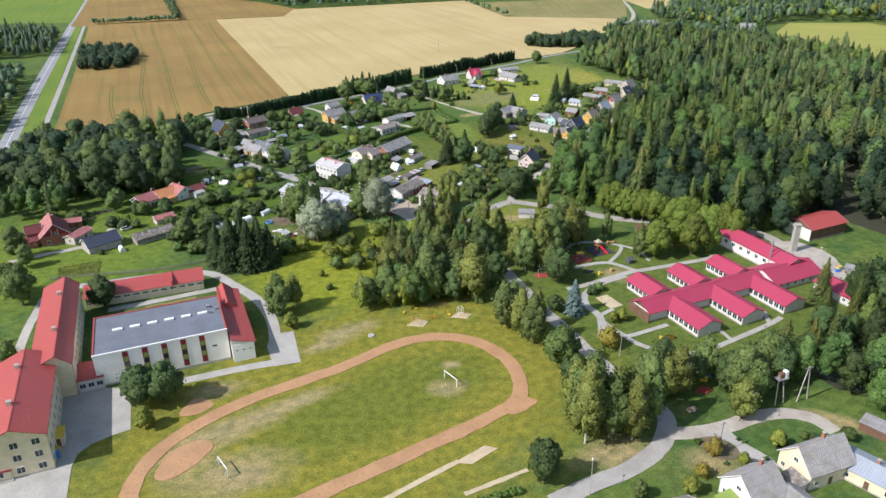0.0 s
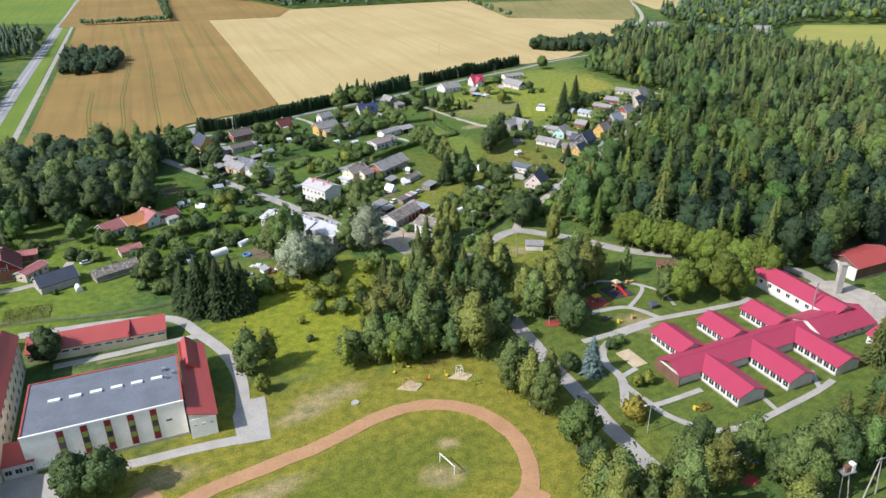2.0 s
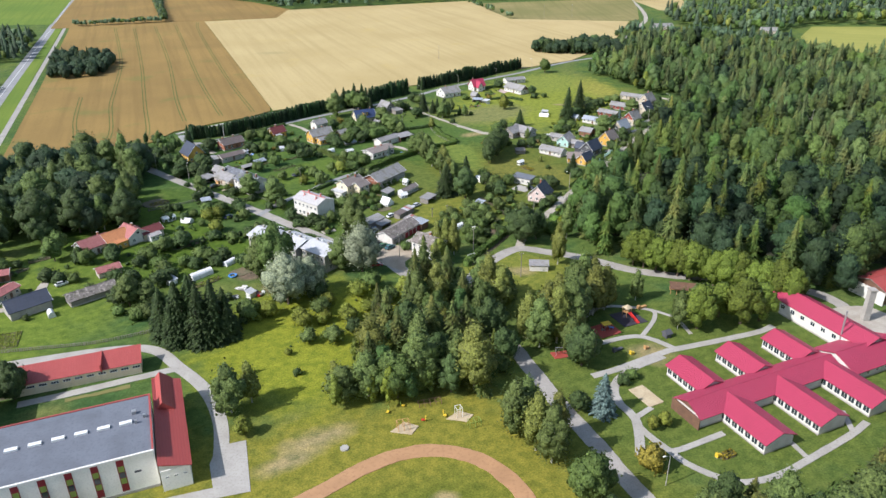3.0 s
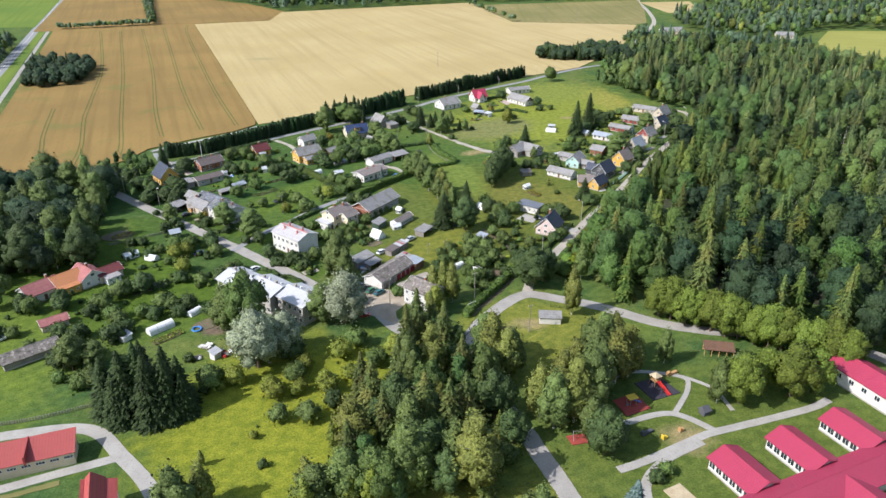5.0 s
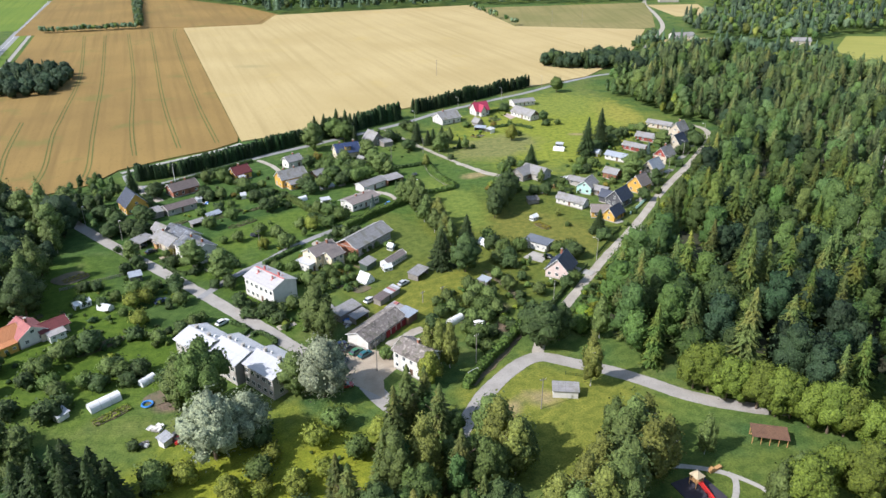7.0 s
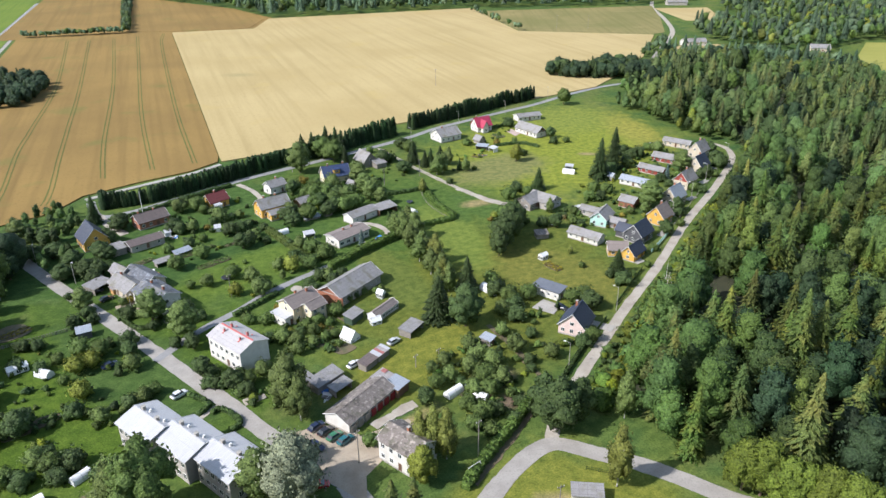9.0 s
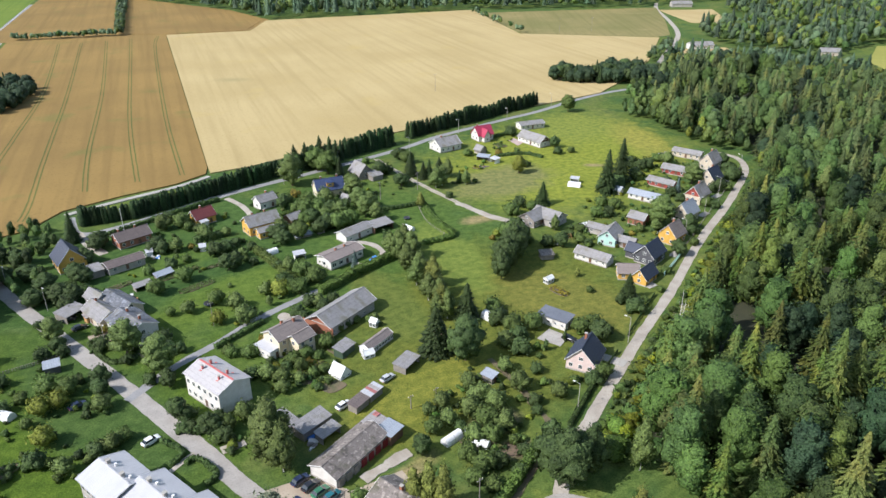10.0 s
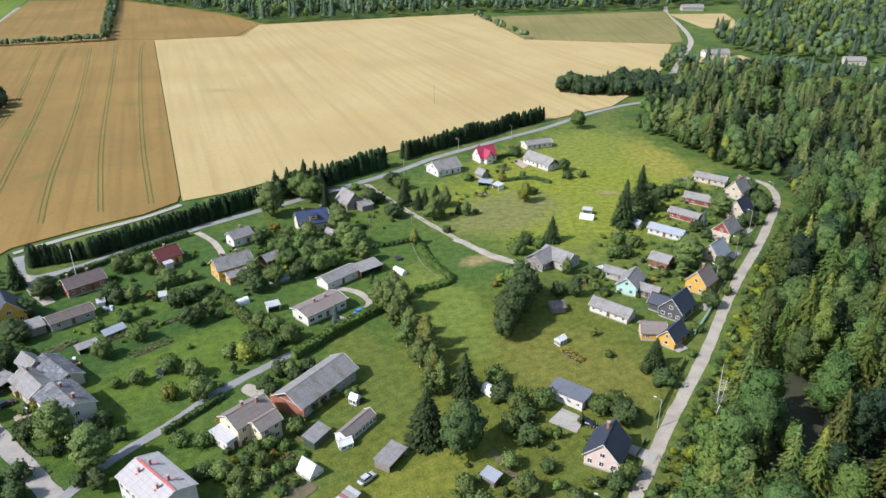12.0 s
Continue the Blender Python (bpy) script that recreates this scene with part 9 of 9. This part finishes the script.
for x, y, h, t in ((12, 276, 10, 40), (-2, 644, 12, 20), (-14, 274, 9, 50), (61, 124, 9, 20), (16, 232, 9, 60), (27, 258, 9, 20), (-22, 448, 8, 40), (-7, 460, 8, 40), (118, 905, 14, 0), (150, 905, 14, 0), (-62, 348, 8, 45), (-3, 310, 4, 45), (3, 313, 4, 45)):
    power_pole(x, y, h, t)
e = tagged(new("radio_mast"), "thin white radio mast beside a brick bungalow", "mast")
part("post", tube(bmesh.new(), (-113.5, 410.8, -0.3), (-113.5, 410.8, 11.5), 0.13, 0.09), "trim", e)
e = tagged(new("transformer_pole"), "pole transformer on leaning concrete legs", "transformer")
e.matrix_world = pose(82, 142.5, 0, 0, 0, 20)
for px in (-1.3, 1.3):
    part("leg", tube(bmesh.new(), (px, -1.0, -0.3), (px * 0.5, 0.3, 8.5), 0.16, 0.12), "concrete", e)
part("platform", box(bmesh.new(), -1.6, 1.6, -0.9, 0.9, 7.0, 7.25), "metal", e)
part("transformer", box(bmesh.new(), -0.8, 0.5, -0.5, 0.5, 7.25, 8.6), "brownwood", e, "rust-brown transformer tank")
part("cabinet", box(bmesh.new(), 0.6, 1.4, -0.6, 0.6, 7.25, 9.0), "trim", e, "white cabinet")
e = tagged(new("power_pole"), "A-shaped concrete power pole", "power pole")
e.matrix_world = pose(88.5, 143, 0, 0, 0, 20)
for px in (-1.7, 1.7):
    part("leg", tube(bmesh.new(), (px, 0, -0.3), (px * 0.08, 0, 10.0), 0.17, 0.12), "concrete", e)
part("cross_arm", box(bmesh.new(), -1.2, 1.2, -0.07, 0.07, 9.6, 9.8), "metal", e)
for k in (-0.7, 0.0, 0.7):
    e = tagged(new("power_cable"), "thin overhead power cable", "cable")
    bm = bmesh.new()
    pts = [(88.5 + k + (115 - 88.5) * s / 8, 143 + (112 - 143) * s / 8, 9.8 - 1.2 * math.sin(math.pi * s / 8)) for s in range(9)]
    for a, b in zip(pts[:-1], pts[1:]):
        tube(bm, a, b, 0.02, None, 5)
    part("wire", bm, "rubber", e)

# ---- playing field and playgrounds ----
for x, y, r in ((1.6, 152.0, -53), (-48.5, 120.2, 128)):
    e = tagged(new("football_goal"), "white football goal frame on grass", "goal")
    e.matrix_world = pose(x, y, 0, 0, 0, r)
    for px in (-2.6, 2.6):
        part("post", box(bmesh.new(), px - 0.09, px + 0.09, -0.09, 0.09, -0.2, 2.2), "trim", e)
        part("stay", tube(bmesh.new(), (px, 0, 2.1), (px, 1.5, 0), 0.04), "metal", e)
    part("crossbar", box(bmesh.new(), -2.69, 2.69, -0.09, 0.09, 2.2, 2.38), "trim", e)


def frame_gym(label, x, y, rot, mat, n=3, h=2.4):
    e = tagged(new("exercise_frame"), label, "exercise frame")
    e.matrix_world = pose(x, y, 0, 0, 0, rot)
    for k in range(n):
        for s in (-1, 1):
            part("post", tube(bmesh.new(), (k * 1.4 - (n - 1) * 0.7, s * 0.8, -0.2), (k * 1.4 - (n - 1) * 0.7, s * 0.8, h), 0.07), mat, e)
        part("rung", tube(bmesh.new(), (k * 1.4 - (n - 1) * 0.7, -0.8, h), (k * 1.4 - (n - 1) * 0.7, 0.8, h), 0.05), mat, e)
    for s in (-1, 1):
        part("rail", tube(bmesh.new(), (-(n - 1) * 0.7, s * 0.8, h), ((n - 1) * 0.7, s * 0.8, h), 0.05), mat, e)


slab("sand_pit", [(-11, 180.5), (-8, 184), (-4.5, 182.5), (-6, 179.5)], "sand", "sand under exercise frames", "sand pit", 0.02)
slab("sand_pit", [(2, 185), (5, 188), (8.5, 186.5), (7, 184)], "sand", "sand under exercise frames", "sand pit", 0.02)
frame_gym("timber pull-up frame on sand", -8, 181.5, 20, "timber", 3)
frame_gym("pale timber climbing frame on sand", 5, 186.3, 20, "trim", 2, 2.6)
frame_gym("green steel climbing frame on grass", 8.6, 182.6, 20, "green_paint", 3, 1.8)
frame_gym("low brown vaulting rails", -2, 191, 15, "brownwood", 5, 1.0)
for x, y, c, d in ((-3, 184.4, "red_paint", "yellow_paint"), (1.4, 186.4, "yellow_paint", "yellow_paint"), (-12, 188, "yellow_paint", "green_paint"), (-9, 190, "yellow_paint", "green_paint")):
    e = tagged(new("spring_trainer"), "small yellow exercise device on grass", "exercise device")
    e.matrix_world = pose(x, y, 0, 0, 0, x * 31)
    part("post", tube(bmesh.new(), (0, 0, -0.2), (0, 0.2, 1.7), 0.1), d, e)
    part("seat", box(bmesh.new(), -0.3, 0.3, -0.9, -0.1, 0.4, 0.55), c, e)
    part("handle_bar", tube(bmesh.new(), (-0.45, 0.1, 1.3), (0.45, 0.1, 1.3), 0.05), d, e)

e = tagged(new("slide_tower"), "playground tower with red slide on black rubber", "slide")
e.matrix_world = pose(56.0, 232.5, 0.12, 0, 0, -62)
for px in (-0.9, 0.9):
    for py in (-0.9, 0.9):
        part("post", tube(bmesh.new(), (px, py, 0), (px, py, 2.8), 0.08), "timber", e)
part("deck", box(bmesh.new(), -1, 1, -1, 1, 1.4, 1.55), "timber", e)
bm = bmesh.new()
vs = [bm.verts.new(p) for p in ((-1.2, -1.2, 2.8), (1.2, -1.2, 2.8), (1.2, 1.2, 2.8), (-1.2, 1.2, 2.8), (0, 0, 3.8))]
bm.faces.new(vs[:4])
for i in range(4):
    bm.faces.new((vs[i], vs[(i + 1) % 4], vs[4]))
part("tower_roof", bm, "sand", e, "pale yellow tower roof")
bm = bmesh.new()
box(bm, 1.0, 5.2, -0.45, 0.45, 0.0, 0.08)
for s in (-0.45, 0.37):
    box(bm, 1.0, 5.2, s, s + 0.08, 0.08, 0.35)
for v in bm.verts:
    v.co.z += 1.5 * max(0.0, 1 - (v.co.x - 1.0) / 3.6)
part("chute", bm, "red_paint", e, "red slide chute")
e = tagged(new("climbing_frame"), "yellow and blue climbing frame on red rubber", "climbing frame")
e.matrix_world = pose(48.2, 224.7, 0.12, 0, 0, 20)
for px in (-0.8, 0.8):
    for py in (-0.8, 0.8):
        part("post", tube(bmesh.new(), (px, py, 0), (px, py, 2.0), 0.07), "metal", e)
part("roof_panel", box(bmesh.new(), -1.3, 1.3, -1.0, 1.0, 2.0, 2.15), "yellow_paint", e, "yellow roof panel")
part("chute", box(bmesh.new(), 0.9, 3.0, -0.4, 0.4, 0.0, 0.15, pose(0, 0, 1.1, 0, 24, 0)), "blue_paint", e, "blue slide")
part("ladder", box(bmesh.new(), -2.4, -0.9, -0.4, 0.4, 0.0, 0.1, pose(0, 0, 0.9, 0, -35, 0)), "metal", e)


def swing(label, x, y, rot, mat):
    e = tagged(new("swing"), label, "swing")
    e.matrix_world = pose(x, y, 0.05, 0, 0, rot)
    for px in (-1.6, 1.6):
        for s in (-1, 1):
            part("leg", tube(bmesh.new(), (px, s * 0.9, 0), (px, 0, 2.3), 0.06), mat, e)
    part("beam", tube(bmesh.new(), (-1.7, 0, 2.3), (1.7, 0, 2.3), 0.07), mat, e)
    for px in (-0.7, 0.7):
        part("seat", box(bmesh.new(), px - 0.25, px + 0.25, -0.1, 0.1, 0.5, 0.56), "rubber", e)
        for d in (-0.22, 0.22):
            part("chain", tube(bmesh.new(), (px + d, 0, 0.55), (px + d, 0, 2.3), 0.02, None, 5), "metal", e)


swing("steel swing on red rubber", 33.5, 212.0, 0, "metal")
swing("timber swing behind a farmhouse", 49.5, 407, 30, "timber")
swing("white swing frame in a garden", 11.0, 271.0, 40, "trim")
e = tagged(new("play_hut"), "dark wooden play hut on bare ground", "play hut")
e.matrix_world = pose(64.7, 220.9, 0, 0, 0, 25)
part("wall", box(bmesh.new(), -0.9, 0.9, -0.9, 0.9, 0, 1.3), "slate_wall", e)
bm = bmesh.new()
vs = [bm.verts.new(p) for p in ((-1.2, -1.2, 1.3), (1.2, -1.2, 1.3), (1.2, 1.2, 1.3), (-1.2, 1.2, 1.3), (-1.0, 0, 2.4), (1.0, 0, 2.4))]
for f in ((3, 2, 1, 0), (0, 1, 5, 4), (2, 3, 4, 5), (1, 2, 5), (3, 0, 4)):
    bm.faces.new([vs[i] for i in f])
part("roof", bm, "slate_wall", e)
for x, y, c, d in ((49.2, 213.8, "slate_wall", "toy train of dark timber on the lawn"), (52.7, 212.0, "yellow_paint", "small yellow spring rocker on the lawn"), (57.3, 214.6, "timber", "small timber spring rocker on the lawn"), (61.6, 236.9, "timber", "orange play bench beside a path"), (62.0, 171.5, "yellow_paint", "round yellow flower planter")):
    e = tagged(new("play_toy"), d, "play toy")
    e.matrix_world = pose(x, y, 0, 0, 0, 30)
    L = 1.7 if "train" in d or "bench" in d else 0.7
    part("body", box(bmesh.new(), -L, L, -0.4, 0.4, 0.2, 0.7), c, e)
    part("back", box(bmesh.new(), -L, -L * 0.5, -0.4, 0.4, 0.7, 1.3), c, e)
    for px in (-L * 0.8, L * 0.8):
        part("foot", box(bmesh.new(), px - 0.1, px + 0.1, -0.35, 0.35, 0.0, 0.2), "metal", e)
e = tagged(new("play_shelter"), "open timber shelter with a brown slatted roof", "shelter")
e.matrix_world = pose(76.8, 246.3, 0, 0, 0, -12)
for k in range(5):
    for py in (-1.6, 1.6):
        part("post", box(bmesh.new(), -3.7 + k * 1.85 - 0.08, -3.7 + k * 1.85 + 0.08, py - 0.08, py + 0.08, 0, 2.1 if py < 0 else 2.7), "timber", e)
for k in range(12):
    part("roof_slat", box(bmesh.new(), -4.0, 4.0, -2.0 + k * 0.35, -1.7 + k * 0.35, 0.0, 0.06, pose(0, 0, 2.42, 8, 0, 0)), "brownwood", e)
part("bench", box(bmesh.new(), -3.6, 3.6, 1.0, 1.45, 0.4, 0.48), "timber", e)
e = tagged(new("play_house"), "blue-roofed play house with yellow walls", "play house")
e.matrix_world = pose(67.3, 152.0, 0, 0, 0, -20)
part("wall", box(bmesh.new(), -0.9, 0.9, -0.8, 0.8, 0, 2.2), "yellow_paint", e)
part("roof", box(bmesh.new(), -1.5, 1.5, -1.2, 1.2, 0, 0.12, pose(0, 0, 2.3, 14, 0, 0)), "blue_paint", e)
slab("pad", [(63.5, 147), (66, 149.5), (68, 147.5), (65.5, 145.5)], "pad_red", "red rubber mat beside a play house", "playground surface", 0.05)

# school yard things
e = tagged(new("waste_bin"), "blue and yellow waste bins beside the school", "bin")
e.matrix_world = pose(-87.3, 125.2, 0, 0, 0, 22)
for k, c in enumerate(("blue_paint", "yellow_paint")):
    b = part("bin", box(bmesh.new(), -0.6, 0.6, k * 1.5 - 0.6, k * 1.5 + 0.6, 0.0, 1.4), c, e)
    part("lid", box(bmesh.new(), -0.66, 0.66, k * 1.5 - 0.66, k * 1.5 + 0.66, 1.4, 1.55), c, b)
e = tagged(new("entrance_porch"), "cream entrance porch of the school", "porch")
e.matrix_world = pose(-89.3, 130.2, 0, 0, 0, 22.5)
part("wall", box(bmesh.new(), -1.4, 1.4, -1.8, 1.8, -0.2, 2.7), "cream", e)
part("roof", box(bmesh.new(), -1.7, 1.7, -2.1, 2.1, 2.7, 2.9), "yellow_paint", e)
door(e, side("y-", 1.8, 0, 0.05), 1.4, 2.1)
e = tagged(new("entrance_canopy"), "dark red canopy over the school's end door", "canopy")
e.matrix_world = pose(-95.0, 118.6, 0, 0, 0, 22.5)
part("roof", box(bmesh.new(), -1.5, 1.5, -1.3, 0.4, 2.6, 2.8), "dark_red", e)
for px in (-1.3, 1.3):
    part("post", box(bmesh.new(), px - 0.08, px + 0.08, -1.2, -1.04, 0, 2.6), "white", e)
part("step", box(bmesh.new(), -1.6, 1.6, -1.6, 0.4, -0.1, 0.25), "concrete", e)
e = tagged(new("manhole"), "round pale concrete manhole cover in grass", "manhole")
part("cover", prism(bmesh.new(), [(-21 + 1.0 * math.cos(k * 0.4488), 175 + 1.0 * math.sin(k * 0.4488)) for k in range(14)], -0.1, 0.3), "concrete", e)
for x, y in ((132.5, 212.5), (134.0, 214.0)):
    e = tagged(new("waste_bin"), "blue and yellow bin beside the service yard", "bin")
    part("bin", box(bmesh.new(), x - 0.6, x + 0.6, y - 0.6, y + 0.6, 0.0, 1.3), "blue_paint", e)
    part("lid", box(bmesh.new(), x - 0.66, x + 0.66, y - 0.66, y + 0.66, 1.3, 1.42), "yellow_paint", e)
shed_roof("shed", "long low shed with grey roof beside a yard", "shed", 138.5, 210, -40, 9, 3.2, 1.9, 2.3, "greywood", "roof_grey")


# ---- fences ----
def fence(label, pts, mat, h=1.2, gap=2.5, rails=2, slats=0):
    """A fence along a line: posts and rails, or posts and boards."""
    line = smooth_line(pts, gap)
    e = tagged(new("fence"), label, "fence")
    post = None
    for x, y in line:
        if post is None:
            post = part("post", box(bmesh.new(), -0.06, 0.06, -0.06, 0.06, -0.2, h), mat, e)
        else:
            o = new("post", post.data)
            o.parent = e
        (o if post.location.length else post).location = (x, y, 0)
    for k in range(rails):
        z = h * (0.35 + 0.5 * k)
        for a, b in zip(line[:-1], line[1:]):
            part("rail", tube(bmesh.new(), (*a, z), (*b, z), 0.045, None, 5), mat, e)
    first = None
    for a, b in zip(line[:-1], line[1:]):
        for s in range(slats):
            p = a + (b - a) * (s + 0.5) / slats
            if first is None:
                o = first = part("board", box(bmesh.new(), -0.07, 0.07, -0.07, 0.07, 0.08, h), mat, e)
            else:
                o = new("board", first.data)
                o.parent = e
            o.location = (p[0], p[1], 0)


fence("dark green mesh fence beside the gravel road", [(36, 308), (43, 319.5), (52, 334)], "thuja", 1.4, 2.5, 2, 7)
fence("dark green mesh fence along a lawn", [(56.5, 342), (63.5, 354), (70.5, 366)], "thuja", 1.3, 2.5, 2, 6)
fence("weathered board fence along gardens", [(-132, 212), (-116, 215.5), (-97, 219), (-82, 225.5)], "greywood", 1.1, 2.6, 2, 5)
fence("weathered board fence beside a plot", [(-119, 318), (-104, 328), (-98, 333)], "greywood", 1.1, 2.6, 2, 5)
fence("low timber fence beside the road", [(-78, 333), (-72, 328)], "greywood", 1.0, 2.6, 2)
fence("pale timber rail beside a lawn", [(35, 272), (40, 270.5)], "thuja", 1.0, 2.0, 2)
fence("timber fence round row house gardens", [(88, 397), (98, 413), (108, 430), (118, 446), (130, 466)], "greywood", 1.1, 3.0, 2)
fence("green fence beside a slate-grey house", [(77, 379), (83, 388), (88, 396)], "mint", 1.5, 2.4, 2, 8)
fence("garden rail fence beside the track", [(6, 410), (-2, 424), (-6, 440)], "greywood", 1.0, 3.0, 2)

# bare dead trees at the forest edge and within it
for x, y, h, lean in ((69.5, 341, 11, 2.5), (72, 346, 12, 2.0), (145, 342, 15, 0.3), (142, 346, 14, 0.2), (194, 414, 16, 0.3), (150, 330, 13, 0.2), (108, 372, 14, 0.2)):
    e = tagged(new("dead_tree"), "bare grey dead tree at the forest edge", "tree")
    e.matrix_world = pose(x, y, 0, 0, 0, x * 11 % 360)
    part("trunk", trunk_bm(h, 0.16, h, 14, int(x), lean), "birchbark", e)
